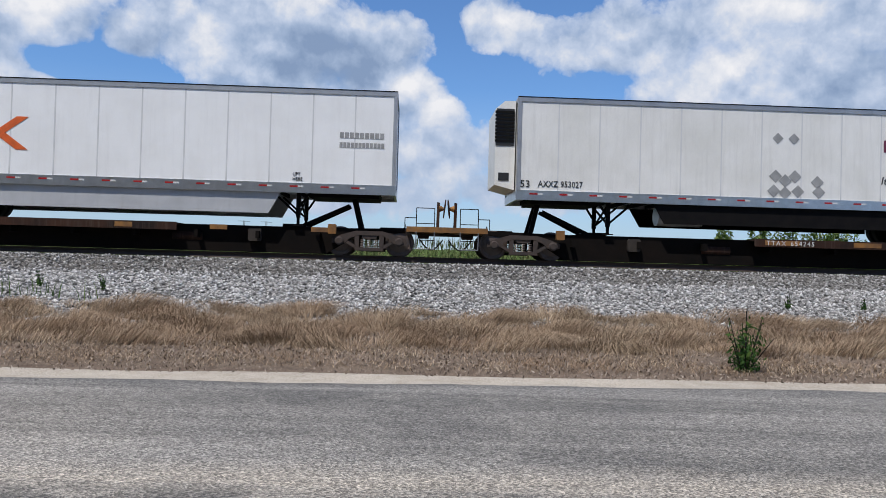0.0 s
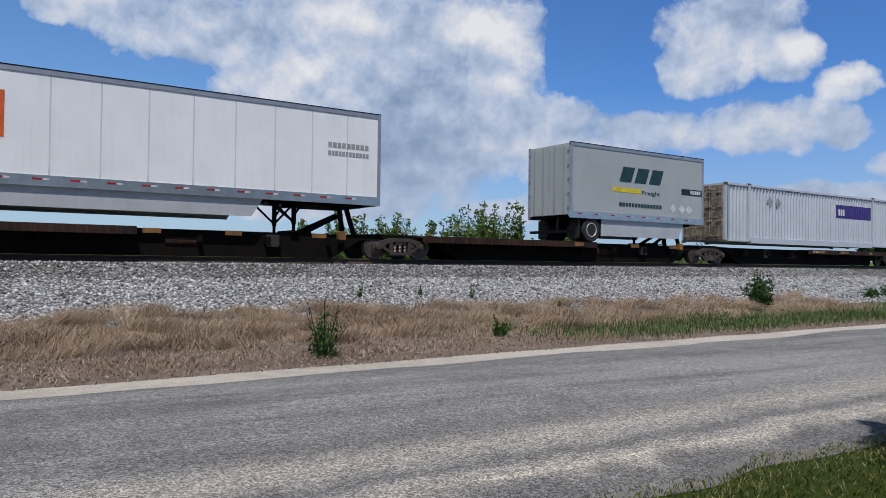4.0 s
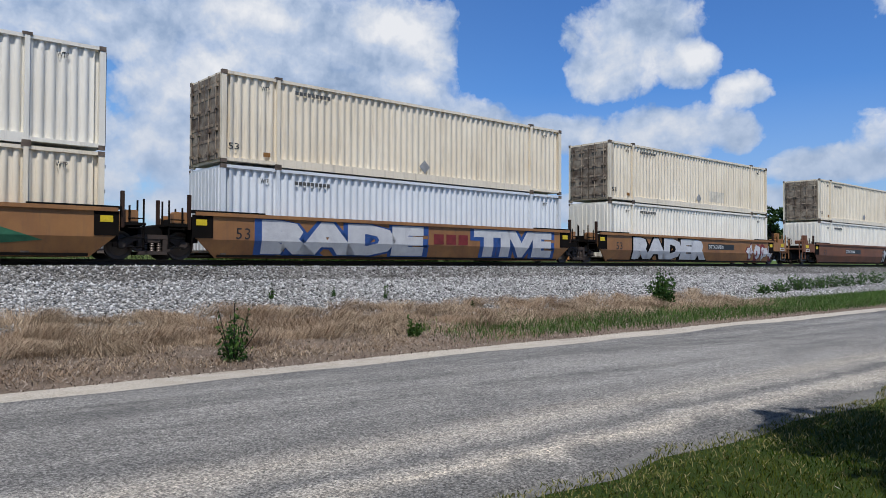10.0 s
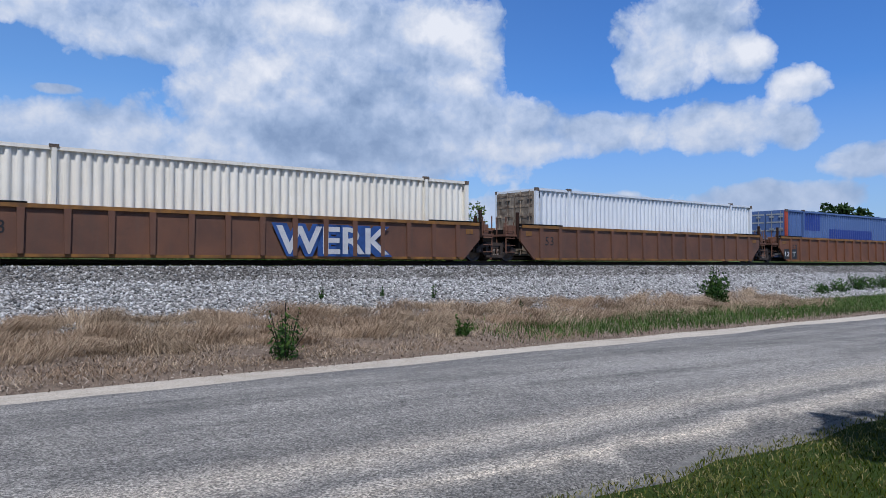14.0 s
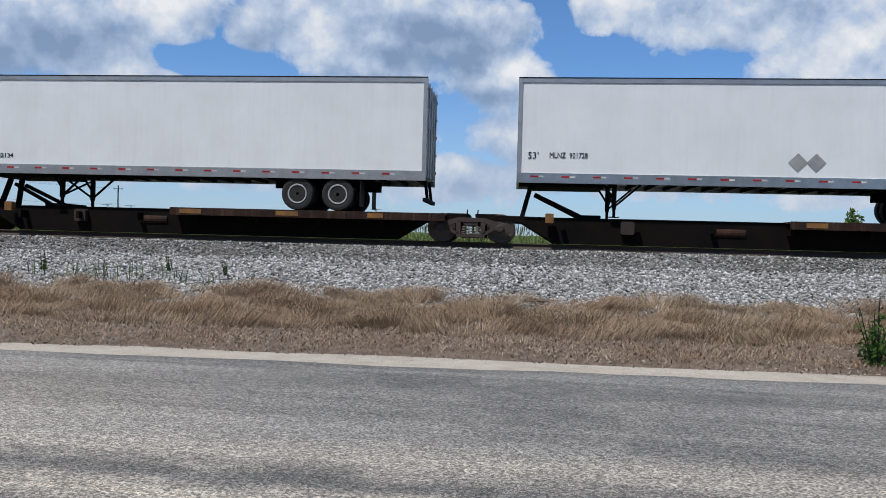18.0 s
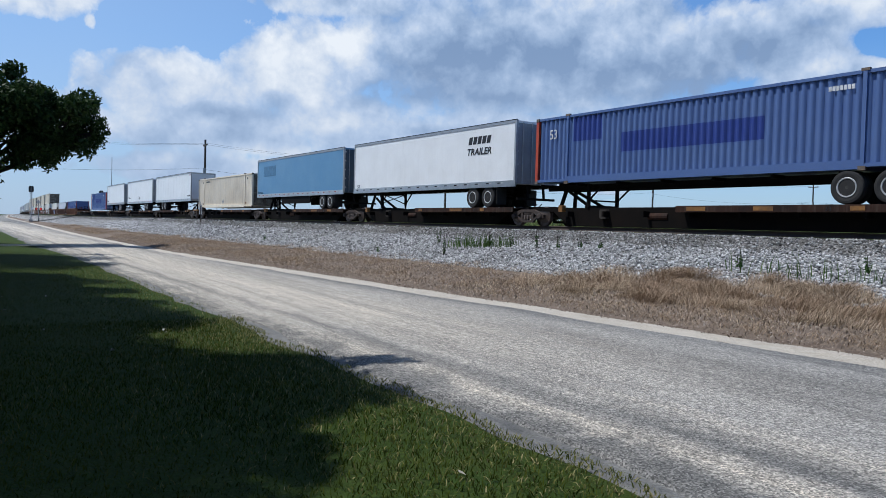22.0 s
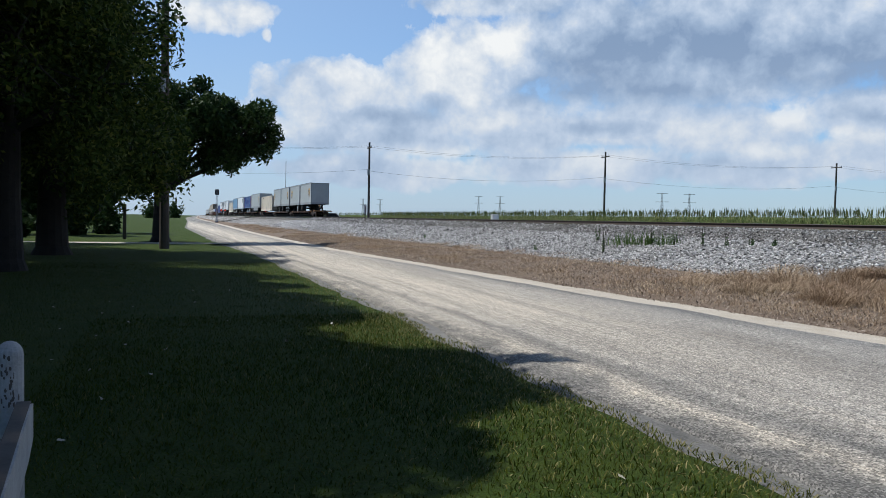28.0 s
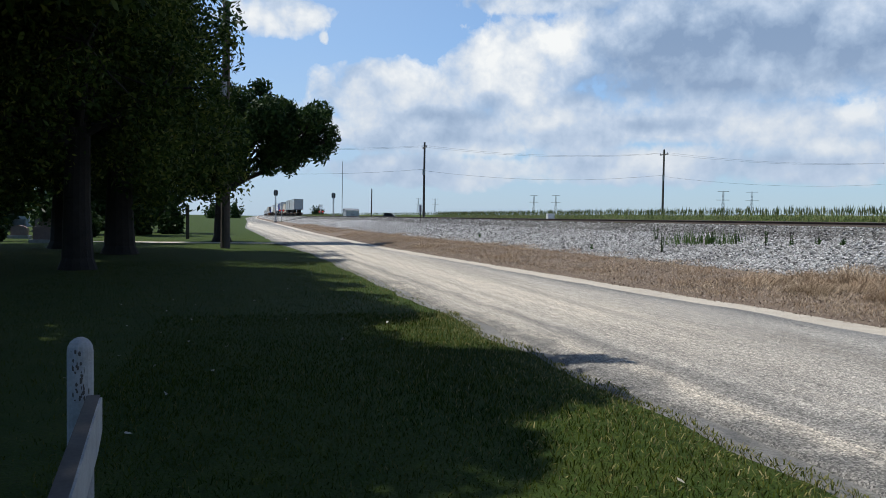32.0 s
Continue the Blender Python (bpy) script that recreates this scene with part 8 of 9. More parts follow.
def corn_plant_block():
    """Rows of maize beyond the track; the far field is one leafy canopy."""
    rs = np.random.RandomState(61)
    n = 10000
    x = np.concatenate([rs.uniform(-130, 60, 7200), rs.uniform(-420, -100, 2800)])
    row = rs.randint(0, 5, n)
    y = np.array([track_y(q) for q in x]) + 15.5 + row * 0.76 + rs.normal(0, 0.05, n)
    h = rs.uniform(1.95, 2.2, n)
    V, F, k = [], [], 0
    for j in range(9):
        a = rs.uniform(0, 6.28, n)
        z0 = 0.3 + h * (0.12 + 0.095 * j)
        L = rs.uniform(0.35, 0.6, n) * (1.0 if j < 8 else 0.3)
        rise = rs.uniform(0.15, 0.4, n) if j < 8 else rs.uniform(0.3, 0.5, n)
        d = np.stack([np.cos(a), np.sin(a)], 1)
        q = np.stack([-np.sin(a), np.cos(a)], 1) * 0.026
        p0 = np.stack([x, y, z0], 1)
        mid = p0 + np.concatenate([d * (L * 0.5)[:, None], rise[:, None]], 1)
        tip = p0 + np.concatenate([d * L[:, None], (rise * (0.2 if j < 8 else 1.6))[:, None]], 1)
        off = np.concatenate([q, np.zeros((n, 1))], 1)
        V.append(np.stack([p0, mid - off, mid + off, tip], 1).reshape(-1, 3))
        b = np.arange(n)[:, None] * 4 + k
        F.append(np.concatenate([b + np.array([[0, 1, 2]]), b + np.array([[2, 1, 3]])]))
        k += n * 4
    me = np_mesh("corn", np.concatenate(V), np.concatenate(F))
    me.materials.append(L_CORN)
    tagged(new("corn", me), "tall green maize along the edge of the field", "corn", "", "stuff")
    rows = []
    for xx in [-2500, -1500, -900, -600] + list(range(-420, 80, 4)) + [120, 200, 400, 900, 2000]:
        c = track_y(xx)
        j = lambda s: 0.16 * noise.noise((xx * 0.7, s, 0)) if -421 < xx < 81 else 0
        rows.append([(xx, c + 18.6, 0.3), (xx, c + 18.9, 2.1 + j(1)), (xx, c + 20, 2.25 + j(2)), (xx, c + 24, 2.3 + j(3)), (xx, c + 40, 2.3 + j(4)), (xx, c + 90, 2.3), (xx, c + 300, 2.3), (xx, 2400, 2.3)])
    m = ground_mat("maize_canopy", (0.06, 0.115, 0.03), (0.09, 0.14, 0.04), (0.13, 0.16, 0.06), 3.0, 14, 1.0)
    tagged(sheet("corn_field", rows, m), "wide green maize field", "corn", "", "stuff")


def limb_path(bm, p0, p1, r0, r1, rs, n=4):
    pts = [Vector(p0).lerp(Vector(p1), i / n) + Vector((rs.uniform(-1, 1), rs.uniform(-1, 1), rs.uniform(-0.5, 0.5))) * (0.12 * (Vector(p1) - Vector(p0)).length / n if 0 < i < n else 0) for i in range(n + 1)]
    for i in range(n):
        tube(bm, pts[i], pts[i + 1], r0 + (r1 - r0) * i / n, r0 + (r1 - r0) * (i + 1) / n, 9, cap=False)


def tree(x, y, r, fork, lumps, count, leaf, material, label, seed, hang=0.6):
    """A tapered trunk with a flared foot, limbs to each lump of the crown, twigs and many leaves."""
    root = tagged(new("tree"), label, "tree", "roadside trees")
    root.location = (x, y, 0)
    rs = random.Random(seed)
    bm = bmesh.new()
    tube(bm, (0, 0, -0.1), (0, 0, 0.35), r * 1.55, r * 1.12, 14, cap=False)
    tube(bm, (0, 0, 0.35), (0.05, 0, fork * 0.5), r * 1.12, r * 0.95, 14, cap=False)
    tube(bm, (0.05, 0, fork * 0.5), (0.0, 0.05, fork), r * 0.95, r * 0.8, 14, cap=False)
    part("trunk", bm, M_BARK, root)
    bm = bmesh.new()
    cs, rr = [], []
    for (lx, ly, lz, lr) in lumps:
        limb_path(bm, (0, 0, fork * rs.uniform(0.85, 1.0)), (lx, ly, lz), r * 0.42, r * 0.10, rs)
        for k in range(9):
            u = Vector((rs.gauss(0, 1), rs.gauss(0, 1), rs.gauss(0, 0.8))).normalized() * lr * rs.uniform(0.5, 1.0)
            limb_path(bm, (lx, ly, lz), (lx + u.x, ly + u.y, lz + u.z), r * 0.1, 0.012, rs, 2)
            cs.append((lx + u.x, ly + u.y, lz + u.z))
            rr.append(lr * rs.uniform(0.28, 0.5))
    part("branchwork", bm, M_BARK, root)
    rr = np.array(rr)
    v, f = leaf_cloud(cs, np.stack([rr, rr, rr * 0.7], 1), count, leaf, seed, hang, 0.25)
    part("crown", np_mesh("crown", v, f), material, root)
    return root


def build_trees():
    tree(-22.4, -4.4, 0.36, 4.0, [(0, -1.2, 4.3, 1.8), (-1.2, 1.0, 4.2, 1.6), (2, -3, 4.2, 1.8), (-2.4, -5, 4.3, 2.2), (1, -6.5, 4.6, 2.2), (0.6, 2.2, 5.0, 1.6), (0, 0.5, 6.6, 2.5), (-1, 1.3, 7.6, 2.1), (2.5, -1.4, 7.5, 2.7), (-3, -1.4, 8, 2.9), (0, -1.4, 10, 2.6), (1, -4, 7, 3.4), (3.0, 0.8, 5.6, 2.0), (0, -1.6, 12.5, 3.2), (-2, 2.2, 4.8, 1.8), (2.4, -3.4, 5.0, 2.2), (-1, -4.5, 4.6, 2)], 95000, 0.085, L_LEAF, "large shade tree with dark drooping foliage", 71, 1.3)
    tree(-31.0, -4.6, 0.5, 4.2, [(-1, 0.6, 4.4, 2.2), (1, -3, 4.0, 2.2), (0, 2.6, 4.2, 1.9), (-2, 3.4, 5, 1.8), (0, -6.5, 4.4, 2.4), (0, 0.4, 6.8, 2.7), (1, 1.8, 8, 2.2), (3, -2.4, 7.5, 3.2), (-3, 0, 9.5, 3.2), (1, -0.8, 11.5, 2.8), (0, -5, 8, 3.6), (2, 2.6, 4.8, 1.9), (0, -1.2, 13.5, 3.6), (1, -4, 4.8, 2.2)], 60000, 0.115, L_LEAF, "broad shade tree with a thick trunk", 72, 1.4)
    tree(-35.5, -7.5, 0.5, 3.6, [(0, 1, 3.6, 2), (0, -5, 4, 2.6), (2, -9, 5, 3), (0, 0, 7, 4), (-2, -4, 8, 4), (2, 3, 10.5, 3.5), (0, -3, 4.6, 2.6), (1, 2, 4.8, 2.2)], 26000, 0.16, L_DARK, "dense dark shade tree", 73, 1.0)
    tree(-45.5, -1.2, 0.42, 3.2, [(0, 2.2, 6.7, 2.6), (0.6, 4.7, 6.6, 1.9), (-1, 4.2, 7.6, 1.8), (1, 5.9, 6.1, 1.2), (1, 0, 7.5, 2.6), (0, 3.0, 7.9, 1.6), (0, -2, 7, 2.6), (0.3, 1.9, 5.4, 1.4), (0.5, 3.6, 5.7, 1.3), (0, -1.5, 4.2, 1.6)], 46000, 0.14, L_DARK, "dark tree whose crown overhangs the road", 74, 0.7)
    # two trees out of view, crown lumps placed to shade lawn and road
    tree(-11.9, -7.6, 0.6, 4.6, [(3.4, 2.8, 9.0, 1.7), (0.6, 3.4, 9.0, 2.0), (0.5, 2.2, 8.5, 4.0), (-3.5, 2.6, 8.5, 4), (3.8, 1.5, 9.5, 3.4), (2.2, 5.5, 9.8, 1.7), (1.5, 6.6, 9.9, 0.8), (3.6, 4.7, 9.4, 1.2), (0, 2.9, 9.4, 2.6), (-6, 1, 9, 4), (-4, 3.4, 9.5, 2.5), (-8, 2.6, 9.5, 3.2), (2.0, -3, 9, 4), (2.9, 4.5, 9.8, 1.7), (-2, -4, 6.5, 3.4), (3, -4, 6.5, 3.2), (-6, -3, 6.5, 3.2)], 105000, 0.165, L_LEAF, "unseen tree added to shade the lawn", 75, 0.6)
    tree(-18.2, -9.0, 0.55, 4.4, [(0, 2.6, 8, 4), (-3, 2.6, 8.5, 4), (3, 2, 9, 4), (0, -2, 9, 4), (0, 5, 9.4, 2.6), (0, -3, 5, 2.6)], 44000, 0.18, L_LEAF, "unseen tree added to shade the lawn's edge", 76, 0.8)
    tree(-25.0, -12.0, 0.5, 4.0, [(0, 1, 6.5, 3.6), (3, -1, 8, 4), (-3, 0, 9, 4), (0, 3, 10, 4), (1, -3, 5, 3)], 16000, 0.2, L_DARK, "dark shade tree among the graves", 79, 1.0)
    tree(-40.0, -14.0, 0.5, 4.2, [(0, 1, 7.5, 4), (3, -1, 9, 4), (-3, 2, 9, 4), (0, 3, 11, 4)], 11000, 0.22, L_DARK, "dark shade tree among the graves", 80, 0.8)
    # two more out of view, added for shade on the lawn
    tree(-4.9, -10.5, 0.6, 5.0, [(0, 3, 9, 4.4), (-4, 2, 10, 3.8), (4, 3, 9.5, 4.2), (0, -2, 10, 4), (-3, -3, 7, 3.4), (3, -3, 7, 3.4)], 40000, 0.2, L_LEAF, "unseen tree added behind the lawn for shade", 77, 0.5)
    tree(11.6, -4.5, 0.5, 4.6, [(0, 2, 8, 3.8), (3.5, 1.5, 9, 3.8), (-2.5, 1.6, 9.5, 2.4), (2, 3.2, 9, 2.2), (7, 2, 9, 3.4), (11, 3, 9, 3), (-6.2, 1.7, 9.2, 2.5), (-7.4, 0.4, 9, 2.3), (-4.2, 1.8, 9.0, 2.4), (-5.5, -2.2, 8.4, 2.6), (-2.4, -0.5, 8.6, 2.4), (-7.8, 2.4, 9.0, 1.5), (-5.4, 2.3, 9.2, 1.6), (-3.0, 2.2, 9.3, 1.6)], 46000, 0.17, L_LEAF, "unseen tree added to shade the lawn's right side", 78, 0.5)
    # extra canopy behind the camera, added to block skylight from the lawn
    for x, y, sd in ((-9.5, -15.0, 85), (-18.0, -16.5, 86)):
        tree(x, y, 0.55, 5.0, [(0, 2.5, 9.5, 4.4), (-4, 1, 10, 4.2), (4, 1.5, 10, 4.2), (0, -2, 12.5, 4.4), (-2, 1, 14, 3.6), (3, -1, 14, 3.6)], 30000, 0.24, L_LEAF, "unseen tree added behind the lawn to block skylight", sd, 0.6)
    for x, y, k, sd in ((-58.0, -9.0, 13000, 81), (-66.0, -6.5, 9000, 82), (-74.0, -14.0, 9000, 83), (-53.0, -18.0, 9000, 84)):
        tree(x, y, 0.3, 2.4, [(0, 0, 4.2, 2.4), (1.5, 1.6, 5.0, 2.0), (-1.5, -1.5, 5.0, 2.2), (0.5, -2.2, 3.6, 1.7), (0, 0.5, 7.0, 2.4)], k, 0.2, L_DARK, "low dark tree among the graves", sd, 0.8)
    # young shoots beyond the track
    for i, (a, top) in enumerate(((-20, 2.9), (-22.5, 3.2), (-24.5, 3.8), (-26, 3.4), (-27.2, 3.75), (-29.5, 3.2), (-31.5, 4.1), (-33.2, 4.9), (-34.4, 4.4), (-36, 4.0), (-38.5, 3.2), (-41, 3.0))):
        d = 38.0 + 1.5 * math.sin(i * 2.1)
        x, y = -d * math.sin(radians(a)), d * math.cos(radians(a))
        h = 1.9 + 1.12 * d * math.tan(radians(top)) - 0.3
        shrub("sapling", x, y, h, h * 0.30, 4200, L_SHOOT, "slender leafy green sapling beyond the track", 90 + i, 0.10, "sapling", 9, "saplings", 0.5)
    # far trees
    for i, (a, d, h, w) in enumerate(((-61.2, 160, 12.5, 5.5), (-62.6, 165, 13.5, 6), (-66, 260, 13, 12), (-69, 280, 12, 14), (-72, 300, 12, 14))):
        x, y = -d * math.sin(radians(a)), d * math.cos(radians(a))
        tree(x, y, 0.4, 3.5, [(0, 0, h * 0.62, w * 0.75), (w * 0.5, 0, h * 0.5, w * 0.5), (-w * 0.5, 0, h * 0.52, w * 0.5), (0, 0, h * 0.85, w * 0.4)], 2200, 0.55, L_DARK, "distant dark green tree on the horizon", 110 + i, 0.5)
    for i, (x, y, h) in enumerate(((-320, -12, 9), (-380, -4, 10), (-420, 40, 9), (-62, -5.4, 3.2), (-51, -14.5, 2.2), (-66, -19, 6), (-58, -7.5, 3.4), (-52, -9.6, 2.0), (-43, -12.4, 1.7), (-46, -14.6, 1.9), (-120, -22, 7), (-130, -30, 8), (-125, -14, 7), (-140, -38, 9), (-70, -12, 5), (-76, -17, 6), (-64, -14.5, 4), (-55, -17, 3.5), (-82, -11, 6), (-60, -22, 5))):
        shrub("bush", x, y, h, h * 0.6, 1600, L_DARK, "dense dark green shrub", 130 + i, 0.055 * h + 0.04, stems=16, group="shrubs")


build_bank()
build_stones(27000, 20000, 3.6, 8.7, L_STONE, "pale grey crushed-stone ballast")
build_stones(15000, 4000, 1.0, 4.0, L_FOUL, "brown-dusted crushed-stone ballast by the rails")
build_lawn()
build_weeds()
build_far_bank()
corn_plant_block()
build_trees()

# ---- poles, signals, fence, graves and far things ----


def utility_pole(x, y, h, r, arm=True, label="weathered wooden utility pole with a crossarm", z=0.0, lean=0.0, group="utility poles"):
    p = tagged(new("utility_pole"), label, "utility pole", group)
    p.location = (x, y, z)
    bm = bmesh.new()
    tube(bm, (0, 0, -0.2), (lean, 0, h), r, r * 0.7, 12)
    part("pole", bm, M_POLE, p)
    if arm:
        bm = bmesh.new()
        box(bm, -1.0, 1.0, -0.06, 0.06, h - 0.75, h - 0.62)
        part("crossarm", bm, M_POLE, p)
        for k in (-0.9, 0.9, 0.0):
            bm = bmesh.new()
            tube(bm, (k, 0, h - 0.62), (k, 0, h - 0.44), 0.05, 0.035, 8)
            part("insulator", bm, M_METAL, p)
        bm = bmesh.new()
        tube(bm, (0.16, -0.12, h * 0.62), (0.16, -0.12, h * 0.62 + 0.7), 0.16, 0.16, 12)
        part("transformer", bm, M_METAL, p)
    return p


def wire(a, b, sag, r=0.009):
    w = tagged(new("power_line"), "thin dark power line between poles", "cable", "power lines")
    bm = bmesh.new()
    pts = [Vector(a).lerp(Vector(b), i / 12) - Vector((0, 0, sag * 4 * (i / 12) * (1 - i / 12))) for i in range(13)]
    d = (pts[-1] - pts[0]).normalized()
    u = d.orthogonal().normalized()
    v = d.cross(u)
    rings = [[bm.verts.new(p + r * (math.cos(k * 1.2566) * u + math.sin(k * 1.2566) * v)) for k in range(5)] for p in pts]
    for a0, b0 in zip(rings, rings[1:]):
        for k in range(5):
            bm.faces.new((a0[k], a0[(k + 1) % 5], b0[(k + 1) % 5], b0[k]))
    part("strand", bm, M_SIGNAL, w)


def signal_mast(x, y, h, z=0.2, heads=1):
    s = tagged(new("railway_signal"), "black railway signal head on a grey mast", "railway signal", "railway signals")
    s.location = (x, y, z)
    bm = bmesh.new()
    tube(bm, (0, 0, 0), (0, 0, h), 0.09, n=10)
    box(bm, -0.35, 0.35, -0.35, 0.35, -0.1, 0.5)
    part("mast", bm, M_METAL, s)
    bm = bmesh.new()
    prism(bm, [(-0.4, h - 1.3), (0.4, h - 1.3), (0.48, h - 1.0), (0.48, h - 0.2), (0.3, h + 0.05), (-0.3, h + 0.05), (-0.48, h - 0.2), (-0.48, h - 1.0)], -0.08, 0.08)
    hd = part("signal_head", bm, M_SIGNAL, s, "black signal head")
    hd.rotation_euler[2] = radians(90)
    bm = bmesh.new()
    for k in range(int(h / 0.4)):
        tube(bm, (0.1, -0.22, 0.6 + k * 0.4), (0.1, 0.22, 0.6 + k * 0.4), 0.02, n=5)
    for yy in (-0.22, 0.22):
        tube(bm, (0.1, yy, 0.4), (0.1, yy, h - 1.4), 0.02, n=5)
    part("ladder", bm, M_METAL, s)
    return s


def crossing_signal(x, y, z=0.1):
    s = tagged(new("crossing_signal"), "level crossing signal with crossbuck and red lamps", "crossing signal", "crossing signals")
    s.location = (x, y, z)
    bm = bmesh.new()
    tube(bm, (0, 0, 0), (0, 0, 4.6), 0.07, n=10)
    part("mast", bm, M_METAL, s)
    for k in (-1, 1):
        bm = bmesh.new()
        bar(bm, (0.09, -0.55 * k, 3.7), (0.09, 0.55 * k, 4.5), 0.16, 0.03)
        part("crossbuck_arm", bm, M_LETTERW, s)
        bm = bmesh.new()
        tube(bm, (0.05, 0.42 * k, 2.7), (0.16, 0.42 * k, 2.7), 0.26, n=14)
        bd = part("lamp_backing", bm, M_SIGNAL, s)
        bm = bmesh.new()
        tube(bm, (0.16, 0.42 * k, 2.7), (0.2, 0.42 * k, 2.7), 0.14, n=12)
        part("lamp", bm, M_LAMPR, bd, "red lamp")
    bm = bmesh.new()
    box(bm, -0.04, 0.04, -0.55, 0.55, 2.64, 2.76)
    part("lamp_bar", bm, M_METAL, s)


def pylon(x, y, h):
    p = tagged(new("pylon"), "distant grey lattice power pylon", "pylon", "pylons")
    p.location = (x, y, 0)
    bm = bmesh.new()
    w = h * 0.075
    for sx in (-1, 1):
        for sy in (-1, 1):
            tube(bm, (sx * w, sy * w, 0), (sx * w * 0.25, sy * w * 0.25, h * 0.7), h * 0.004, n=5)
            tube(bm, (sx * w * 0.25, sy * w * 0.25, h * 0.7), (sx * w * 0.2, sy * w * 0.2, h), h * 0.004, n=5)
    for k in range(8):
        z = h * k / 9
        ww = w * (1 - 0.75 * min(1, z / (h * 0.7)))
        z2 = h * (k + 1) / 9
        for s in (-1, 1):
            tube(bm, (-ww, s * ww, z), (ww * 0.85, s * ww * 0.85, z2), h * 0.0026, n=4)
            tube(bm, (s * ww, -ww, z), (s * ww * 0.85, ww * 0.85, z2), h * 0.0026, n=4)
    part("tower", bm, M_METAL, p)
    for z, a in ((0.98, 0.17), (0.72, 0.2)):
        bm = bmesh.new()
        ang = 0.9
        bar(bm, (-a * h * math.sin(ang), -a * h * math.cos(ang), h * z), (a * h * math.sin(ang), a * h * math.cos(ang), h * z), h * 0.009, h * 0.012)
        part("crossarm", bm, M_METAL, p)


def headstone(x, y, w, h, material, kind=0):
    g = tagged(new("headstone"), "granite headstone on a low base in the grass", "headstone", "headstones")
    g.matrix_basis = pose(x, y, 0, 0, 0, 80)
    bm = bmesh.new()
    box(bm, -w * 0.65, w * 0.65, -0.25, 0.25, 0, 0.22, 0.02)
    part("base", bm, M_STONE2, g)
    bm = bmesh.new()
    if kind == 0:
        pts = [(-w / 2, 0.22), (w / 2, 0.22), (w / 2, h * 0.8), (w * 0.3, h * 0.95), (0, h), (-w * 0.3, h * 0.95), (-w / 2, h * 0.8)]
    else:
        pts = [(-w / 2, 0.22), (w / 2, 0.22), (w * 0.48, h), (-w * 0.48, h)]
    prism(bm, pts, -0.13, 0.13)
    part("stone", bm, material, g)


def build_fence():
    f = tagged(new("wooden_fence"), "white wooden fence post with chipped paint and a worn rail", "fence")
    f.location = (-2.81, -0.545, 0)
    bm = bmesh.new()
    r = 0.043
    rings = []
    for z, k in [(0, 1.06), (0.6, 1.02), (1.118, 1.0)] + [(1.118 + 0.05 * math.sin(a), math.cos(a)) for a in (0.35, 0.7, 1.05, 1.35)]:
        rings.append([bm.verts.new((r * k * math.cos(i * math.pi / 8), r * k * math.sin(i * math.pi / 8), z)) for i in range(16)])
    for p, q in zip(rings, rings[1:]):
        for i in range(16):
            j = (i + 1) % 16
            bm.faces.new((p[i], p[j], q[j], q[i]))
    bm.faces.new(rings[-1])
    po = part("post", bm, M_FENCE, f)
    rs = random.Random(8)
    bm = bmesh.new()
    for i in range(34):
        a, z = rs.gauss(0.25, 0.22) if i % 3 else rs.gauss(-0.25, 0.15), rs.uniform(0.93, 1.13)
        w, h = rs.uniform(0.04, 0.12), rs.uniform(0.003, 0.013)
        v = []
        for k in range(6):
            b, zz = a + w * math.cos(k * 1.05) * rs.uniform(0.6, 1.2), z + h * math.sin(k * 1.05) * rs.uniform(0.6, 1.2)
            v.append(bm.verts.new(((r + 0.0022) * math.cos(b), (r + 0.0022) * math.sin(b), zz)))
        bm.faces.new(v)
    tagged(part("bare_patch", bm, M_CHIP, po, "dark bare wood where the paint is gone"), kind="stuff")
    # rails that run on past the camera, their top edges bare and grey-brown
    for z0, z1 in ((0.845, 0.980), (0.38, 0.51)):
        bm = bmesh.new()
        prism(bm, [(0.0, z0 + 0.012), (0.06, z0 + 0.002), (0.22, z0 - 0.010), (0.5, z0 - 0.004), (1.1, z0 - 0.008), (2.75, z0 - 0.01), (2.75, z1 - 0.012), (1.4, z1 - 0.008), (0.7, z1 - 0.002), (0.3, z1 + 0.001), (0.05, z1 - 0.002), (0.0, z1 - 0.012)], -0.046, 0.0)
        ra = part("rail", bm, M_FENCE, f, "worn white rail")
        ra.location, ra.rotation_euler = (0.068, 0.082, 0), (0, 0, radians(6.0))
        bm = bmesh.new()
        prism(bm, [(0.02, z1 - 0.012), (0.7, z1 - 0.008), (1.4, z1 - 0.012), (2.75, z1 - 0.016), (2.75, z1 - 0.006), (1.4, z1 - 0.002), (0.7, z1 + 0.004), (0.02, z1 + 0.002)], -0.047, -0.006)
        part("bare_edge", bm, M_CHIP, ra, "bare weathered wood along the top edge")
    bm = bmesh.new()
    prism(bm, [(2.8, 0), (2.88, 0), (2.88, 1.0), (2.8, 1.0)], 0.25, 0.33)
    part("post", bm, M_FENCE, f)


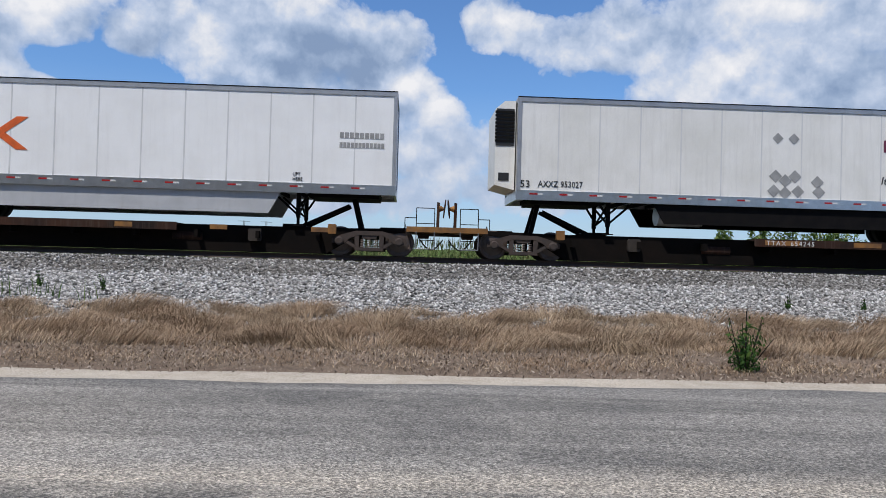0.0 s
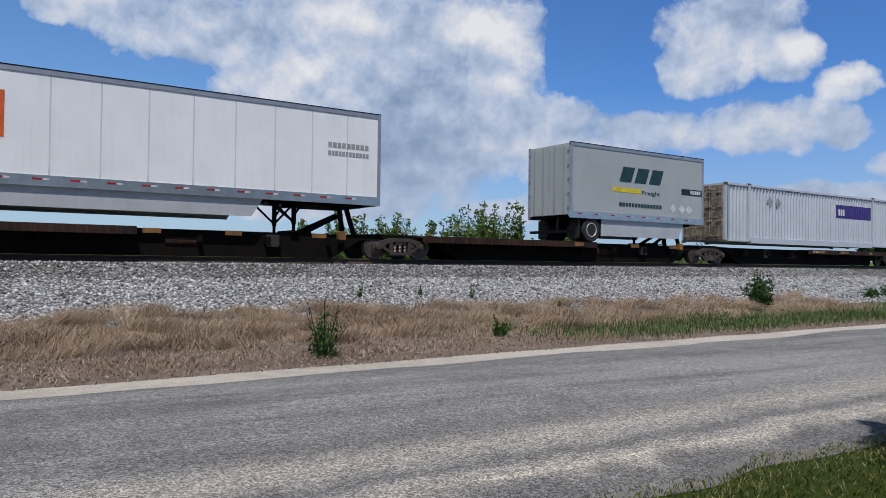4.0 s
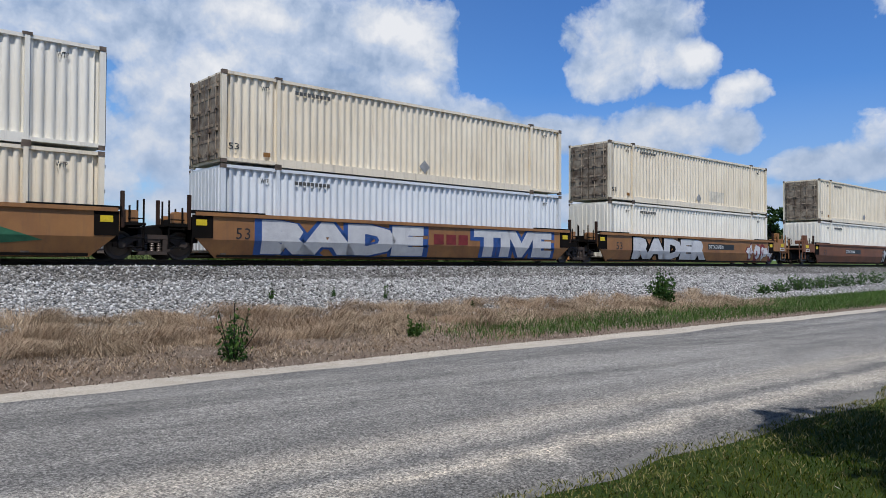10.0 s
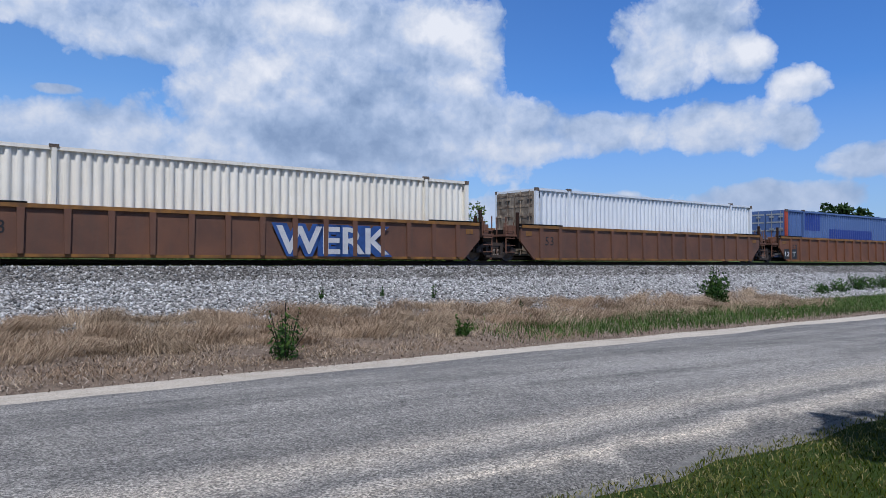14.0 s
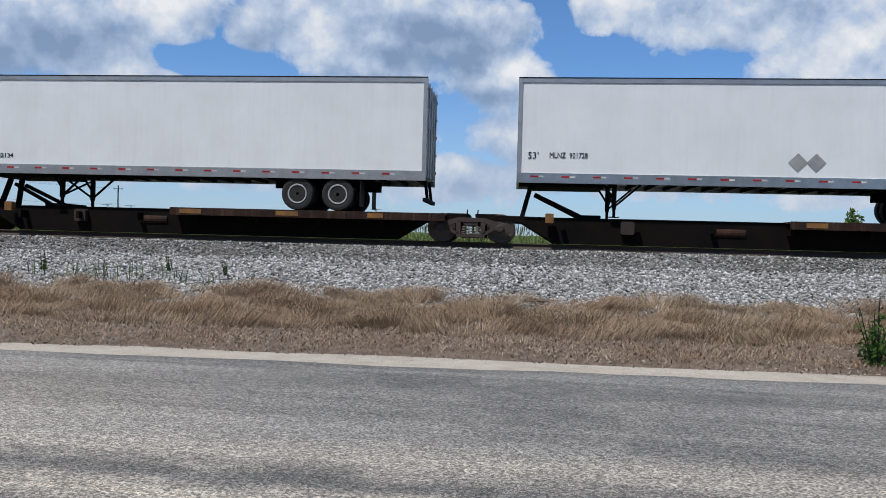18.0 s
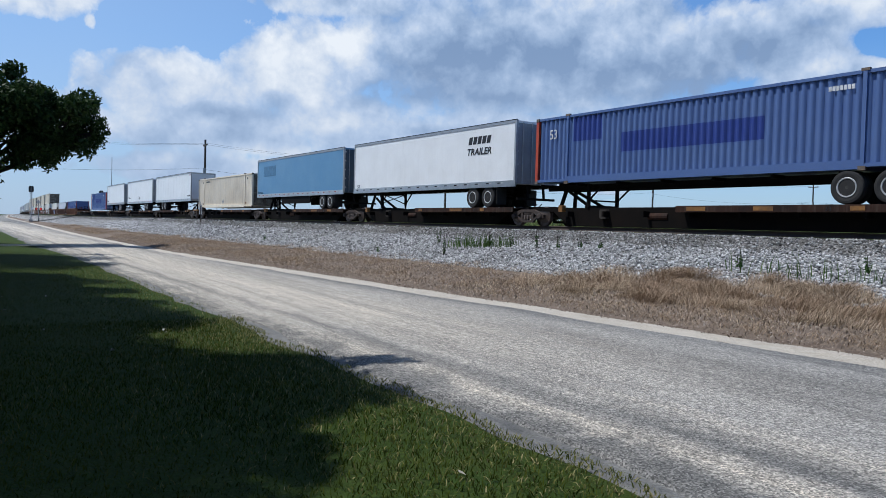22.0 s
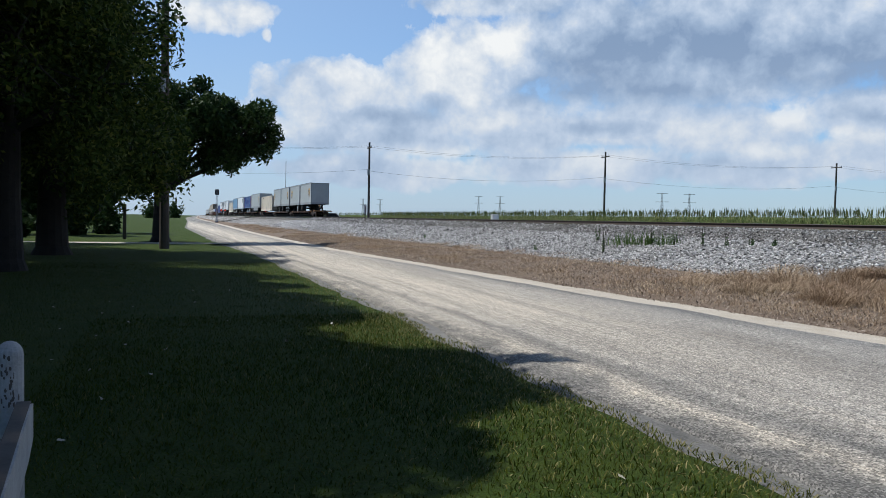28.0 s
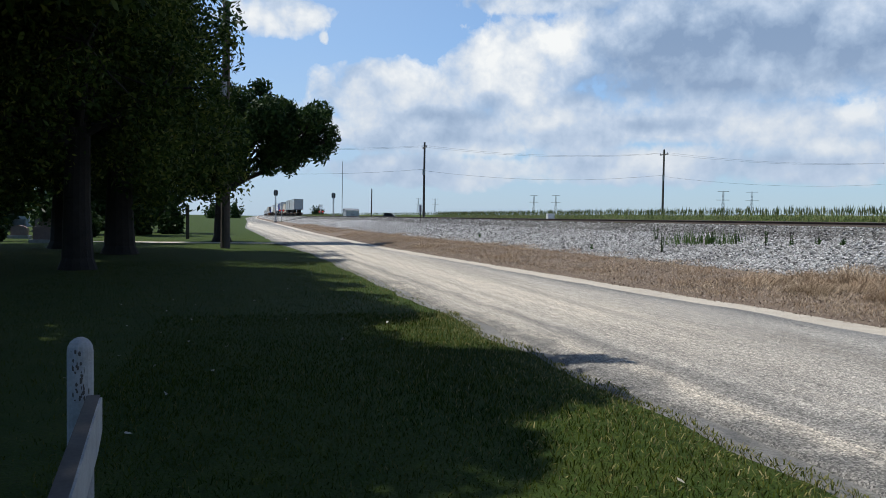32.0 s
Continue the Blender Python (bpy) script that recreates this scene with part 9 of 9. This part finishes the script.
def build_far():
    utility_pole(-36.4, -0.8, 11.5, 0.23, True, "tall dark wooden utility pole beside the road")
    poles = ((-95.2, 22.9, 11.2), (-91.0, 55.6, 11.2), (-88.5, 94.8, 11.2), (-85.5, 135.0, 11.2))
    for x, y, h in poles:
        utility_pole(x, y, h, 0.17, z=0.3)
    prev = (-98.5, -14.0, 11.0)
    for x, y, h in poles:
        for k in (-0.9, 0.9):
            wire((prev[0] + k, prev[1], prev[2] - 0.2 + 0.0), (x + k, y, h - 0.2), 0.8)
        wire((prev[0], prev[1], prev[2] - 3.4), (x, y, h - 3.2), 0.9, 0.012)
        prev = (x, y, h)
    wire((-36.4, -0.8, 11.0), (0.0, -1.6, 10.5), 0.5)
    wire((-36.4, -0.2, 11.0), (0.0, -1.0, 10.5), 0.5)
    utility_pole(-130.0, 21.8, 6.6, 0.13, False, "bare leaning wooden pole beyond the track", lean=0.25)
    mast = tagged(new("radio_mast"), "thin grey radio mast", "mast")
    mast.location = (-189, 24.2, 0.3)
    bm = bmesh.new()
    tube(bm, (0, 0, 0), (0, 0, 15.2), 0.10, 0.06, 8)
    part("mast", bm, M_METAL, mast)
    signal_mast(-189, 22.0, 7.3)
    signal_mast(-180, 7.4, 7.4)
    crossing_signal(-196, 19.6)
    crossing_signal(-176, 8.6)
    shed = tagged(new("signal_shed"), "small grey metal signal shed beside the crossing", "shed")
    shed.matrix_basis = pose(-187, 26.2, 0.3, 0, 0, 12)
    bm = bmesh.new()
    box(bm, -1.2, 1.2, -1.7, 1.7, 0, 2.9)
    part("wall", bm, M_SHED, shed)
    bm = bmesh.new()
    prism(bm, [(-1.35, 2.9), (1.35, 2.9), (0, 3.4)], -1.85, 1.85)
    part("roof", bm, M_METAL, shed)
    bm = bmesh.new()
    box(bm, 1.2, 1.23, -0.5, 0.5, 0.1, 2.1)
    part("door", bm, M_METAL, shed)
    # a dark pickup waiting on the side road
    car = tagged(new("pickup_truck"), "dark pickup truck parked beyond the track", "pickup truck")
    car.matrix_basis = pose(-150, 28.6, 0.75, 0, 0, 75)
    bm = bmesh.new()
    prism(bm, [(-2.7, 0.45), (2.6, 0.45), (2.7, 0.9), (1.5, 1.08), (0.8, 1.75), (-0.7, 1.78), (-0.95, 1.1), (-2.7, 1.1)], -0.95, 0.95)
    part("body", bm, mat("black_car_paint", (0.02, 0.02, 0.024), 0.3), car)
    for x in (-1.7, 1.7):
        for y in (-0.9, 0.9):
            bm = bmesh.new()
            lathe(bm, [(0.2, -0.12), (0.40, -0.12), (0.40, 0.12), (0.2, 0.12)], x, y, 0.40, 16)
            part("wheel", bm, M_TYRE, car)
    bm = bmesh.new()
    prism(bm, [(-0.55, 1.15), (0.95, 1.15), (0.7, 1.66), (-0.5, 1.68)], -0.955, 0.955)
    part("window", bm, mat("dark_glass", (0.03, 0.035, 0.04), 0.1), car)
    # posts by the ballast
    post = tagged(new("marker_post"), "white and dark railway marker post in the gravel", "marker post")
    post.location = (-72.5, 17.1, ground_z(-72.5, 17.1))
    bm = bmesh.new()
    tube(bm, (0, 0, 0), (0, 0, 1.55), 0.05, n=8)
    part("post", bm, M_POLE, post)
    bm = bmesh.new()
    box(bm, -0.03, 0.03, -0.13, 0.13, 0.75, 1.65, 0.01)
    part("plate", bm, M_LETTERW, post)
    bx = tagged(new("marker_box"), "small white trackside box beyond the rails", "trackside box")
    bx.location = (-59.2, 25.4, 0.4)
    bm = bmesh.new()
    box(bm, -0.2, 0.2, -0.3, 0.3, 0.0, 1.75, 0.03)
    part("case", bm, M_LETTERW, bx)
    for a, el in ((68.05, 1.88), (66.4, 1.9), (54.41, 2.3), (52.5, 2.25), (76.9, 1.5), (75.6, 1.5), (33.0, 2.2), (31.5, 2.2), (15.5, 2.6), (13.9, 2.6)):
        d = 1500
        pylon(-d * math.sin(radians(a)), d * math.cos(radians(a)), d * math.tan(radians(el)) + 1.6)
    # the cemetery behind the trees
    for i, (x, y, w, h, k) in enumerate(((-63, -14.7, 1.3, 1.15, 0), (-65.6, -17.3, 1.3, 1.0, 1), (-78, -17.1, 0.9, 1.0, 0), (-41.1, -9.6, 1.0, 0.85, 1), (-58, -12.0, 0.9, 0.8, 1), (-70, -12.5, 0.8, 0.9, 0), (-48, -12.5, 0.9, 0.8, 0), (-86, -22, 1.2, 1.1, 1), (-54, -17, 1.1, 0.9, 0), (-74, -9.5, 0.7, 0.7, 1))):
        headstone(x, y, w, h, M_STONE if i % 3 != 1 else M_STONE2, k)
    sign = tagged(new("mail_post"), "dark post beside the driveway", "post")
    sign.location = (-49.9, -3.4, 0)
    bm = bmesh.new()
    box(bm, -0.1, 0.1, -0.1, 0.1, 0, 2.2, 0.02)
    part("post", bm, M_POLE, sign)
    drive = [[(-44.6, y, 0.035), (-42.6, y, 0.035)] for y in (-40, -14, -6, 0, 2.4)]
    sheet("driveway", drive, G_SAND, label="narrow pale gravel driveway across the lawn")
    # the road over the crossing, with its edge on the gravel
    rows = [[(-178 + 0.02 * y, y, z), (-171 + 0.02 * y, y, z)] for y, z in ((1.0, 0.06), (6.0, 0.30), (13.0, 1.62), (18.5, 1.66), (24.0, 1.0), (30.0, 0.42), (300.0, 0.42))]
    sheet("side_road", rows, G_ROAD, label="side road climbing over the level crossing")


build_fence()
build_far()


def motions():
    """The train runs to -x along the track at an even speed."""
    times = [2.0 * i for i in range(17)]
    for ob, s in MOVERS:
        rows = []
        for t in times:
            x = s - SPEED * (t + 0.0085)
            rows.append((t, pose(x, track_y(x), RAIL_Z, 0, 0, track_turn(x))))
        walk(ob, rows)


motions()
